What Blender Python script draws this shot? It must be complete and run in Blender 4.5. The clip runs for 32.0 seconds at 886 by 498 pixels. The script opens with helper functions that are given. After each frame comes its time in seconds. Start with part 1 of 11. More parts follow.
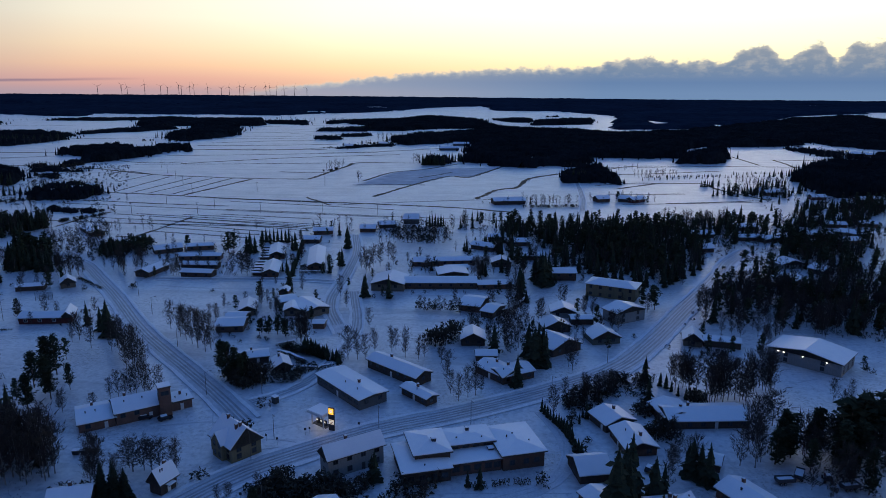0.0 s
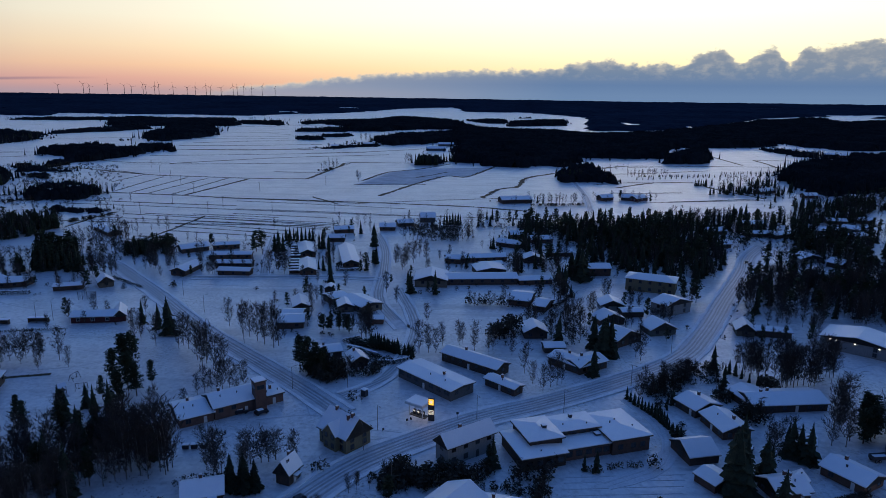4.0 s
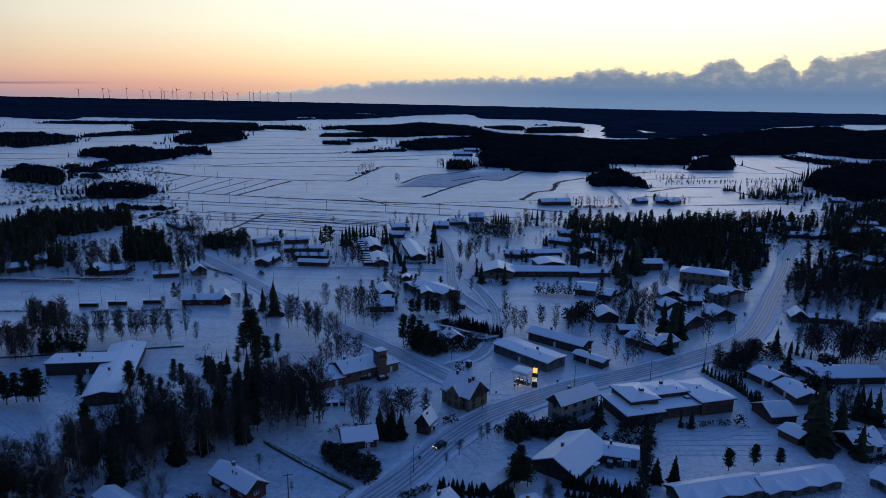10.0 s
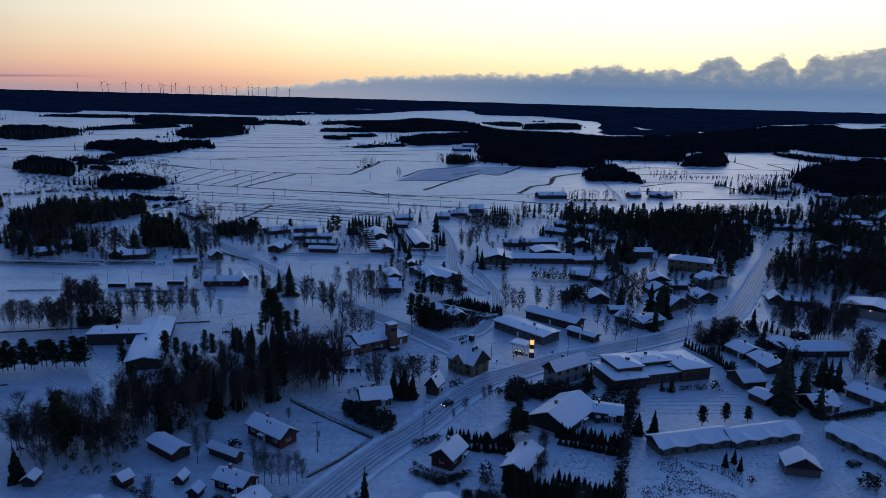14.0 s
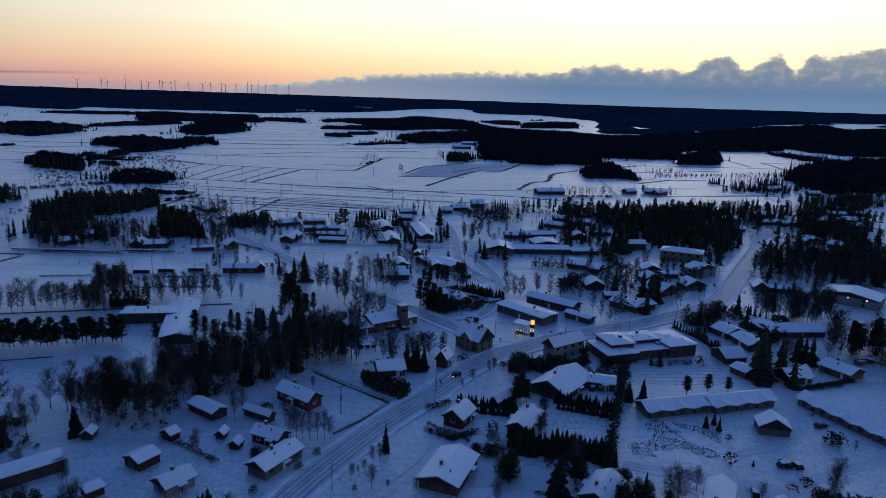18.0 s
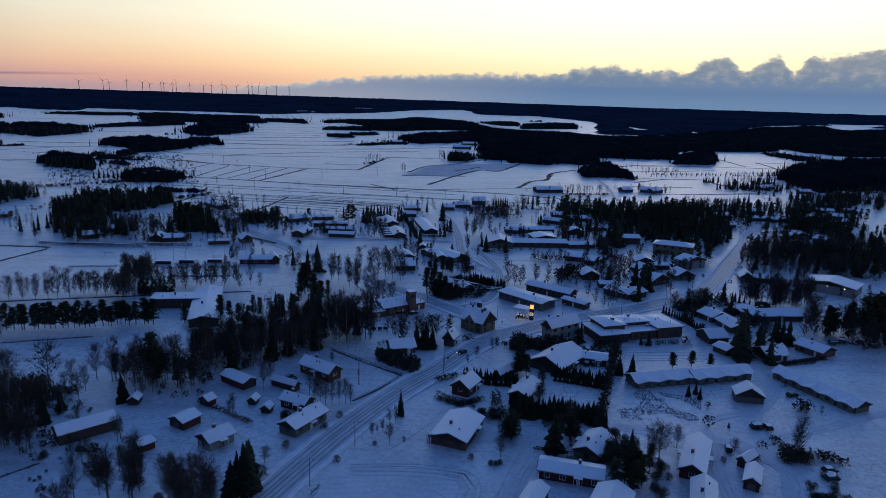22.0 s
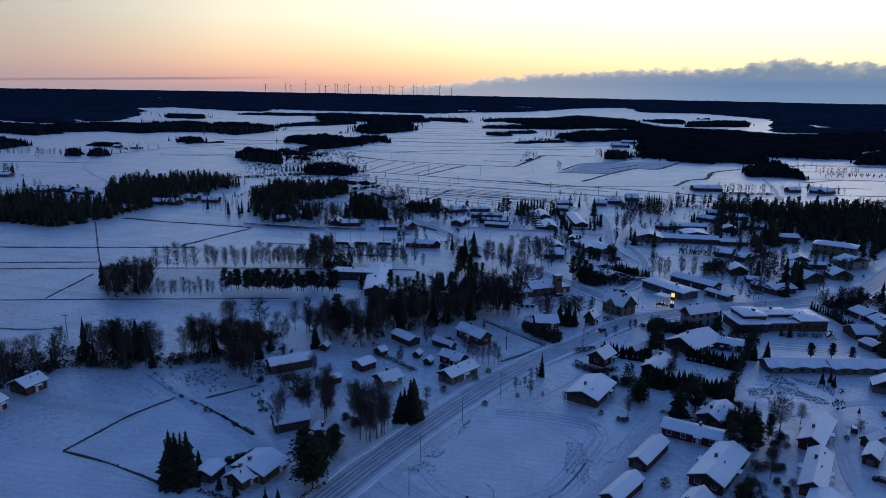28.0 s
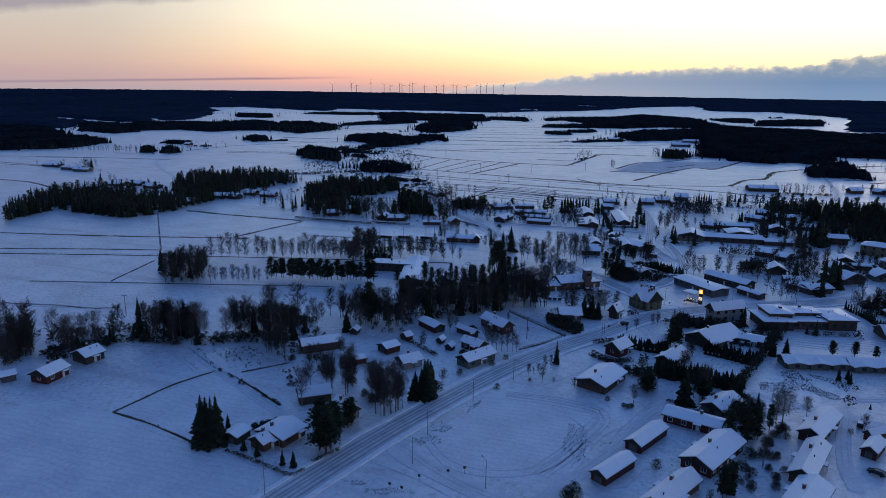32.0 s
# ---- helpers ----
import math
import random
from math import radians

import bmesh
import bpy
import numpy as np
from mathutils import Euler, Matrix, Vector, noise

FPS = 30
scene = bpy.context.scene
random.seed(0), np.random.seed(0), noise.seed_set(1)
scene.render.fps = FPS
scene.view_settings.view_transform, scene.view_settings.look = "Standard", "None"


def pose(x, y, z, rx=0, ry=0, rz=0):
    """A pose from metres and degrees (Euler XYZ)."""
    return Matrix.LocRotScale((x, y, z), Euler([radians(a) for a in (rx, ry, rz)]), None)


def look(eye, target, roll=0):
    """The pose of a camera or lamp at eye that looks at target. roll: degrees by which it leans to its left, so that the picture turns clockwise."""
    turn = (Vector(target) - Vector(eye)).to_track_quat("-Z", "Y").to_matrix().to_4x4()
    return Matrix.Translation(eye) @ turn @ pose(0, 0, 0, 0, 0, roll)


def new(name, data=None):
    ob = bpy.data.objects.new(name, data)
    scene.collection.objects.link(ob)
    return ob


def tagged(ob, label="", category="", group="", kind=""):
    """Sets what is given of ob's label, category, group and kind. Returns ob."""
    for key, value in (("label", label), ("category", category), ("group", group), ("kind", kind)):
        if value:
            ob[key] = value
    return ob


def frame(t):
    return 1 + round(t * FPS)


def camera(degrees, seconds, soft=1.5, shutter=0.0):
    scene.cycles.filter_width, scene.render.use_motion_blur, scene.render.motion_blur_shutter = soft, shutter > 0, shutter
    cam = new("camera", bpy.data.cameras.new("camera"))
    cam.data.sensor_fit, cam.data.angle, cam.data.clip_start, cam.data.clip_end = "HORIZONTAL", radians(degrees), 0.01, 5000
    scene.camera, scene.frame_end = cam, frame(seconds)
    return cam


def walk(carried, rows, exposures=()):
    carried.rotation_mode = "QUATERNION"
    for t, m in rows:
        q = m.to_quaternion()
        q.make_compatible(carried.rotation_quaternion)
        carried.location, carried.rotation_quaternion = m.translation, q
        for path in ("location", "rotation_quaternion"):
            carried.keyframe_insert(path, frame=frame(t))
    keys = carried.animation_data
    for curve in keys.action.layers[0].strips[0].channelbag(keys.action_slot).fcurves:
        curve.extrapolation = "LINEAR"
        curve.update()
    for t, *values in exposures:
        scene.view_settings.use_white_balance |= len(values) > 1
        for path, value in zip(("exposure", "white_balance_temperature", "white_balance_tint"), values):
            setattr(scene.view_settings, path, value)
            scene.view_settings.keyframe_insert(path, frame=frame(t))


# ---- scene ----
cam = camera(66.6, 32.0, 0.35)
PATH = [
    (0, (86.83, 57.727, 99.257), (86.661, 59.667, 98.805), 0.2),
    (0.5, (81.831, 57.038, 98.988), (81.703, 58.982, 98.535), 0.3),
    (1, (76.684, 56.315, 98.745), (76.596, 58.261, 98.291), 0.4),
    (1.5, (71.538, 55.555, 98.552), (71.47, 57.502, 98.099), 0.3),
    (2, (66.421, 54.832, 98.334), (66.357, 56.779, 97.881), 0.3),
    (2.5, (61.434, 54.081, 98.084), (61.37, 56.029, 97.634), 0.4),
    (3, (56.599, 52.803, 97.866), (56.536, 54.751, 97.418), 0.4),
    (3.5, (51.783, 51.424, 97.843), (51.72, 53.372, 97.395), 0.5),
    (5.5, (33.128, 44.75, 96.94), (33.059, 46.7, 96.499), 0.5),
    (6, (28.877, 42.505, 96.713), (28.805, 44.455, 96.278), 0.5),
    (6.5, (25.599, 40.136, 96.577), (25.523, 42.087, 96.146), 0.6),
    (7, (22.966, 37.502, 96.512), (22.885, 39.454, 96.085), 0.6),
    (7.5, (20.851, 34.886, 96.465), (20.765, 36.838, 96.04), 0.6),
    (8, (19.182, 32.043, 96.368), (19.094, 33.996, 95.944), 0.7),
    (8.5, (17.793, 29.131, 96.328), (17.704, 31.083, 95.904), 0.7),
    (9, (16.724, 26.088, 96.347), (16.634, 28.04, 95.922), 0.8),
    (9.5, (15.796, 23.035, 96.467), (15.707, 24.986, 96.039), 0.9),
    (10, (14.984, 19.896, 96.557), (14.896, 21.848, 96.128), 0.9),
    (10.5, (14.332, 16.826, 96.591), (14.245, 18.777, 96.16), 0.9),
    (11, (13.943, 13.763, 96.644), (13.857, 15.713, 96.211), 0.9),
    (11.5, (13.7, 10.653, 96.619), (13.614, 12.604, 96.184), 1.0),
    (12, (13.532, 7.636, 96.674), (13.447, 9.587, 96.237), 1.0),
    (12.5, (13.303, 4.469, 96.638), (13.22, 6.419, 96.201), 1.0),
    (13, (12.866, 1.381, 96.657), (12.785, 3.331, 96.219), 1.1),
    (13.5, (12.748, -1.717, 96.723), (12.668, 0.233, 96.284), 1.2),
    (14, (12.537, -4.633, 96.678), (12.459, -2.683, 96.238), 1.3),
    (14.5, (12.369, -7.477, 96.581), (12.294, -5.527, 96.14), 1.4),
    (16.5, (10.864, -18.706, 96.5), (10.795, -16.757, 96.056), 1.5),
    (17, (10.218, -21.335, 96.524), (10.148, -19.386, 96.079), 1.5),
    (17.5, (9.716, -24.025, 96.635), (9.646, -22.076, 96.19), 1.5),
    (18, (9.229, -26.782, 96.64), (9.159, -24.833, 96.196), 1.6),
    (18.5, (8.721, -29.546, 96.694), (8.652, -27.597, 96.251), 1.6),
    (19, (8.195, -32.268, 96.692), (8.127, -30.319, 96.249), 1.7),
    (19.5, (7.776, -35.092, 96.707), (7.709, -33.143, 96.265), 1.7),
    (20, (7.445, -37.95, 96.719), (7.377, -36.0, 96.277), 1.7),
    (20.5, (7.193, -40.972, 96.77), (7.127, -39.022, 96.329), 1.7),
    (21, (7.102, -43.923, 96.772), (7.036, -41.973, 96.331), 1.7),
    (21.5, (7.104, -46.877, 96.754), (7.038, -44.927, 96.313), 1.7),
    (22, (7.224, -49.836, 96.75), (7.156, -47.886, 96.309), 1.6),
    (22.5, (7.572, -52.899, 96.736), (7.504, -50.949, 96.295), 1.5),
    (23, (7.986, -55.966, 96.741), (7.917, -54.016, 96.301), 1.5),
    (23.5, (8.367, -58.904, 96.908), (8.298, -56.954, 96.468), 1.4),
    (24, (8.495, -61.848, 97.034), (8.42, -59.899, 96.593), 1.4),
    (24.5, (7.880, -64.415, 97.120), (7.763, -62.468, 96.677), 1.36),
    (25, (7.582, -67.237, 97.224), (7.388, -65.297, 96.778), 1.24),
    (25.5, (7.872, -70.279, 97.368), (7.597, -68.350, 96.920), 1.11),
    (26, (8.928, -73.464, 97.536), (8.575, -71.547, 97.086), 1.00),
    (26.5, (9.891, -76.122, 97.641), (9.471, -74.219, 97.190), 0.91),
    (28.5, (15.401, -83.852, 97.843), (14.862, -81.980, 97.389), 0.73),
    (29, (17.250, -85.114, 97.861), (16.684, -83.251, 97.407), 0.67),
    (29.5, (19.484, -86.220, 97.870), (18.893, -84.365, 97.415), 0.62),
    (30, (21.930, -87.238, 97.895), (21.313, -85.391, 97.439), 0.59),
    (30.5, (24.489, -88.230, 97.942), (23.848, -86.391, 97.486), 0.58),
    (31, (27.101, -89.155, 97.976), (26.442, -87.323, 97.520), 0.57),
    (31.5, (29.527, -89.944, 98.024), (28.849, -88.118, 97.567), 0.56),
    (32, (32.281, -90.663, 98.072), (31.588, -88.844, 97.614), 0.54),
]
walk(cam, [(t, look(eye, target, roll)) for t, eye, target, roll in PATH], [(0, 0.24, 6500, 10), (6, 0.12, 6500, 10), (24, 0.12, 6500, 10), (28, 0.32, 6750, 10), (32, 0.5, 7000, 10)])

# ==== body ====
# ---- world and light ----
world = bpy.data.worlds.new("winter_dusk_sky")
scene.world = world
world.use_nodes = True
WN, WL = world.node_tree.nodes, world.node_tree.links
WN.clear()


def wmath(op, a, b=None, clamp=False):
    n = WN.new("ShaderNodeMath")
    n.operation, n.use_clamp = op, clamp
    for i, v in enumerate((a, b)):
        if v is None:
            continue
        if isinstance(v, (int, float)):
            n.inputs[i].default_value = v
        else:
            WL.new(v, n.inputs[i])
    return n.outputs[0]


def wramp(value, stops, smooth=False):
    n = WN.new("ShaderNodeValToRGB")
    n.color_ramp.interpolation = "EASE" if smooth else "LINEAR"
    while len(n.color_ramp.elements) < len(stops):
        n.color_ramp.elements.new(0.5)
    for e, (p, c) in zip(n.color_ramp.elements, stops):
        e.position, e.color = p, (*c, 1)
    WL.new(value, n.inputs[0])
    return n.outputs[0]


def wmix(f, a, b):
    n = WN.new("ShaderNodeMix")
    n.data_type = "RGBA"
    for i, v in ((0, f), (6, a), (7, b)):
        if isinstance(v, (int, float)):
            n.inputs[i].default_value = v
        elif isinstance(v, tuple):
            n.inputs[i].default_value = (*v, 1)
        else:
            WL.new(v, n.inputs[i])
    return n.outputs[2]


def lin(r, g, b):
    return tuple(((c / 255 + 0.055) / 1.055) ** 2.4 if c > 10 else c / 255 / 12.92 for c in (r, g, b))


SUN_AZ = 17.0      # degrees to the right of the +y axis, behind the cloud bank
SUN_EL = 2.0
coord = WN.new("ShaderNodeTexCoord")
sep = WN.new("ShaderNodeSeparateXYZ")
WL.new(coord.outputs["Generated"], sep.inputs[0])
elev = wmath("MULTIPLY", wmath("ARCSINE", sep.outputs[2]), 57.29578)
azim = wmath("MULTIPLY", wmath("ARCTAN2", sep.outputs[0], sep.outputs[1]), 57.29578)
# glow of the dusk: pink low down away from the sun, cream and white towards it
e01 = wmath("DIVIDE", elev, 10.0, True)
away = wramp(e01, [(0.0, lin(190, 136, 138)), (0.10, lin(219, 156, 140)), (0.2, lin(242, 190, 150)), (0.34, lin(249, 217, 176)), (0.55, lin(249, 238, 210)), (1.0, lin(243, 243, 230))])
toward = wramp(e01, [(0.0, lin(236, 212, 158)), (0.2, lin(248, 231, 180)), (0.38, lin(251, 246, 212)), (0.6, lin(250, 253, 236)), (1.0, lin(248, 255, 248))])
near_sun = wmath("SUBTRACT", azim, SUN_AZ)
side = wmath("SUBTRACT", 1.0, wmath("DIVIDE", wmath("ABSOLUTE", near_sun), 52.0), True)
side = wmath("MULTIPLY", wmath("MULTIPLY", side, side), wmath("SUBTRACT", 3.0, wmath("MULTIPLY", side, 2.0)))
glow = wmix(side, away, toward)
glow = wmix(wmath("MULTIPLY", wmath("DIVIDE", wmath("SUBTRACT", -14.0, azim), 32.0, True), 0.55), glow, lin(148, 151, 153))
# the high sky is a plain clear twilight
nishita = WN.new("ShaderNodeTexSky")
nishita.sky_type, nishita.sun_disc = "NISHITA", False
nishita.sun_elevation, nishita.sun_rotation = radians(SUN_EL), radians(SUN_AZ)
nishita.ozone_density = 3.0
high = wmix(wmath("MULTIPLY", wmath("ABSOLUTE", wmath("SUBTRACT", azim, SUN_AZ)), 1 / 150.0, True), (0.051, 0.136, 0.402), (0.0245, 0.0655, 0.202))
tint = WN.new("ShaderNodeMix")
tint.data_type, tint.blend_type = "RGBA", "ADD"
tint.inputs[0].default_value = 0.004
WL.new(high, tint.inputs[6])
WL.new(nishita.outputs[0], tint.inputs[7])
back = wmath("MULTIPLY", wmath("ABSOLUTE", near_sun), 1 / 180.0)
behind = wmath("MULTIPLY", wmath("SUBTRACT", back, 0.28), 1.6, True)
glow = wmix(wmath("DIVIDE", wmath("SUBTRACT", elev, 8.5), 4.5, True), glow, (0.40, 0.66, 1.0))
fade = wmath("ADD", wmath("DIVIDE", wmath("SUBTRACT", elev, 11.0), 15.0, True), behind, True)
sky = wmix(fade, glow, tint.outputs[2])
# cloud bank: its top climbs to the right and billows
noise_at = WN.new("ShaderNodeCombineXYZ")
WL.new(azim, noise_at.inputs[0])
WL.new(wmath("MULTIPLY", elev, 1.5), noise_at.inputs[1])


def wnoise(scale, detail, rough=0.55):
    n = WN.new("ShaderNodeTexNoise")
    n.inputs["Scale"].default_value, n.inputs["Detail"].default_value, n.inputs["Roughness"].default_value = scale, detail, rough
    WL.new(noise_at.outputs[0], n.inputs["Vector"])
    return n.outputs[0]


bank = [(-24, -0.3), (-16, 0.75), (-10, 1.4), (-6.5, 1.8), (1, 2.05), (6, 2.15), (9, 2.6), (10.5, 2.9), (13, 2.6), (16.8, 2.55), (18.2, 3.45), (19.6, 3.7), (21.0, 2.5), (22.2, 3.4), (23.2, 3.7), (24.3, 2.6), (25.4, 3.6), (27, 3.75), (31, 4.2), (38, 5.2)]
top = wmath("SUBTRACT", wmath("MULTIPLY", wramp(wmath("DIVIDE", wmath("ADD", azim, 30.0), 70.0, True), [((a + 30) / 70, ((t + 1) / 8,) * 3) for a, t in bank], True), 8.0), 1.0)
billow = wmath("MULTIPLY", wmath("SUBTRACT", wnoise(1.0, 6.0, 0.5), 0.5), wmath("ADD", 0.6, wmath("DIVIDE", wmath("ADD", azim, 22.0), 45.0, True)))
fine = wmath("MULTIPLY", wmath("SUBTRACT", wnoise(2.6, 4.0), 0.5), 0.4)
depth = wmath("SUBTRACT", wmath("ADD", top, wmath("ADD", billow, fine)), elev)
cloud = wmath("DIVIDE", depth, 0.34, True)
cloud = wmath("MULTIPLY", wmath("MULTIPLY", cloud, cloud), wmath("SUBTRACT", 3.0, wmath("MULTIPLY", cloud, 2.0)))
cloud_colour = wramp(wmath("DIVIDE", elev, 4.0, True), [(0.0, lin(100, 126, 160)), (0.2, lin(92, 118, 154)), (0.45, lin(108, 126, 150)), (0.75, lin(126, 136, 150)), (1.0, lin(124, 135, 150))])
lump = wmath("MULTIPLY", wmath("SUBTRACT", wnoise(0.95, 7.0, 0.58), 0.47), 3.6, True)
lump = wmath("MULTIPLY", lump, wmath("DIVIDE", wmath("SUBTRACT", elev, 1.1), 0.9, True))
pale = wmath("MULTIPLY", wmath("DIVIDE", wmath("SUBTRACT", 8.0, azim), 30.0, True), 0.62)
cloud_colour = wmix(pale, cloud_colour, lin(172, 168, 170))
cloud_colour = wmix(wmath("MULTIPLY", lump, 0.62), cloud_colour, lin(176, 172, 166))
rim = wmath("SUBTRACT", 1.0, wmath("DIVIDE", depth, 0.75), True)
cloud_colour = wmix(wmath("MULTIPLY", wmath("MULTIPLY", rim, rim), 0.85), cloud_colour, lin(228, 216, 188))
cover = wmath("MULTIPLY", cloud, wmath("DIVIDE", wmath("ADD", azim, 27.0), 11.0, True))
cover = wmath("MULTIPLY", cover, wmath("SUBTRACT", 1.0, wmath("DIVIDE", wmath("SUBTRACT", azim, 70.0), 30.0, True)))
sky = wmix(cover, sky, cloud_colour)
# thin violet streak of cloud low over the far left
streak = wmath("SUBTRACT", 1.0, wmath("DIVIDE", wmath("ABSOLUTE", wmath("SUBTRACT", elev, wmath("ADD", wmath("MULTIPLY", azim, 0.025), wmath("ADD", 1.60, wmath("MULTIPLY", wnoise(0.2, 3.0), 0.12))))), 0.14), True)
streak = wmath("MULTIPLY", streak, wmath("DIVIDE", wmath("SUBTRACT", -28.0, azim), 8.0, True))
sky = wmix(wmath("MULTIPLY", streak, 0.85), sky, lin(116, 100, 122))
# grey haze along the horizon
haze = wmath("MULTIPLY", wmath("SUBTRACT", 1.0, wmath("DIVIDE", elev, 0.55), True), wmath("DIVIDE", wmath("SUBTRACT", 2.0, azim), 20.0, True))
sky = wmix(wmath("MULTIPLY", haze, 0.5), sky, lin(150, 142, 156))
dusk = wmath("MULTIPLY", wmath("DIVIDE", wmath("SUBTRACT", -32.0, azim), 16.0, True), wmath("DIVIDE", wmath("ADD", azim, 110.0), 20.0, True))
dusk = wmath("MULTIPLY", wmath("MULTIPLY", dusk, 0.34), wmath("DIVIDE", wmath("SUBTRACT", 16.0, elev), 6.0, True))
sky = wmix(dusk, sky, lin(140, 128, 134))
wisp_base = wmath("ADD", wmath("MULTIPLY", wmath("ADD", azim, 52.0), 0.115), wmath("ADD", 4.4, wmath("MULTIPLY", wnoise(0.3, 5.0), 1.1)))
wisp = wmath("MULTIPLY", wmath("DIVIDE", wmath("SUBTRACT", elev, wisp_base), 0.6, True), wmath("DIVIDE", wmath("SUBTRACT", -35.0, azim), 6.0, True))
wisp = wmath("MULTIPLY", wisp, wmath("SUBTRACT", 1.0, wmath("DIVIDE", wmath("SUBTRACT", elev, 11.0), 3.0, True)))
sky = wmix(wmath("MULTIPLY", wisp, 0.8), sky, lin(128, 124, 138))
backdrop = WN.new("ShaderNodeBackground")
WL.new(sky, backdrop.inputs[0])
backdrop.inputs[1].default_value = 1.08
WL.new(backdrop.outputs[0], WN.new("ShaderNodeOutputWorld").inputs[0])

sun_data = bpy.data.lights.new("sun", "SUN")
sun_data.energy, sun_data.angle, sun_data.color = 0.13, radians(20), (1.0, 0.82, 0.66)
sun = new("sun", sun_data)
sun.matrix_world = look((0, 0, 300), (-300 * math.sin(radians(SUN_AZ)), -300 * math.cos(radians(SUN_AZ)), 300 - 300 * math.tan(radians(5))))


# ---- materials ----
def material(name, colour, second=None, scale=1.0, rough=0.8, metal=0.0, bump=0.0, spec=0.5, fine=None, per_object=0.0, mix=(0.35, 0.65), emission=None, stretch=None):
    m = bpy.data.materials.new(name)
    m.use_nodes = True
    nt = m.node_tree
    b = nt.nodes["Principled BSDF"]
    b.inputs["Roughness"].default_value, b.inputs["Metallic"].default_value = rough, metal
    b.inputs["Specular IOR Level"].default_value = spec
    b.inputs["Base Color"].default_value = (*colour, 1)
    if emission:
        b.inputs["Emission Color"].default_value = (*colour, 1)
        b.inputs["Emission Strength"].default_value = emission
    if second is None:
        return m
    tc = nt.nodes.new("ShaderNodeTexCoord")
    src = tc.outputs["Object"]
    if stretch:
        mp = nt.nodes.new("ShaderNodeMapping")
        mp.inputs["Scale"].default_value = stretch
        nt.links.new(src, mp.inputs[0])
        src = mp.outputs[0]

    def tex(s, detail):
        n = nt.nodes.new("ShaderNodeTexNoise")
        n.inputs["Scale"].default_value, n.inputs["Detail"].default_value = s, detail
        nt.links.new(src, n.inputs["Vector"])
        return n.outputs[0]

    big, small = tex(scale, 4.0), tex(fine or scale * 9, 3.0)
    add = nt.nodes.new("ShaderNodeMath")
    add.operation = "MULTIPLY_ADD"
    nt.links.new(small, add.inputs[0])
    add.inputs[1].default_value = 0.5
    half = nt.nodes.new("ShaderNodeMath")
    half.operation = "MULTIPLY"
    nt.links.new(big, half.inputs[0])
    half.inputs[1].default_value = 0.5
    nt.links.new(half.outputs[0], add.inputs[2])
    ramp = nt.nodes.new("ShaderNodeValToRGB")
    ramp.color_ramp.elements[0].position, ramp.color_ramp.elements[1].position = mix
    ramp.color_ramp.elements[0].color, ramp.color_ramp.elements[1].color = (*colour, 1), (*second, 1)
    nt.links.new(add.outputs[0], ramp.inputs[0])
    out = ramp.outputs[0]
    if per_object:
        oi = nt.nodes.new("ShaderNodeObjectInfo")
        hs = nt.nodes.new("ShaderNodeHueSaturation")
        mr = nt.nodes.new("ShaderNodeMapRange")
        mr.inputs["To Min"].default_value, mr.inputs["To Max"].default_value = 1 - per_object, 1 + per_object
        nt.links.new(oi.outputs["Random"], mr.inputs["Value"])
        nt.links.new(mr.outputs[0], hs.inputs["Value"])
        nt.links.new(out, hs.inputs["Color"])
        out = hs.outputs[0]
    nt.links.new(out, b.inputs["Base Color"])
    if bump:
        bp = nt.nodes.new("ShaderNodeBump")
        bp.inputs["Strength"].default_value, bp.inputs["Distance"].default_value = bump, 0.1
        nt.links.new(add.outputs[0], bp.inputs["Height"])
        nt.links.new(bp.outputs[0], b.inputs["Normal"])
    return m


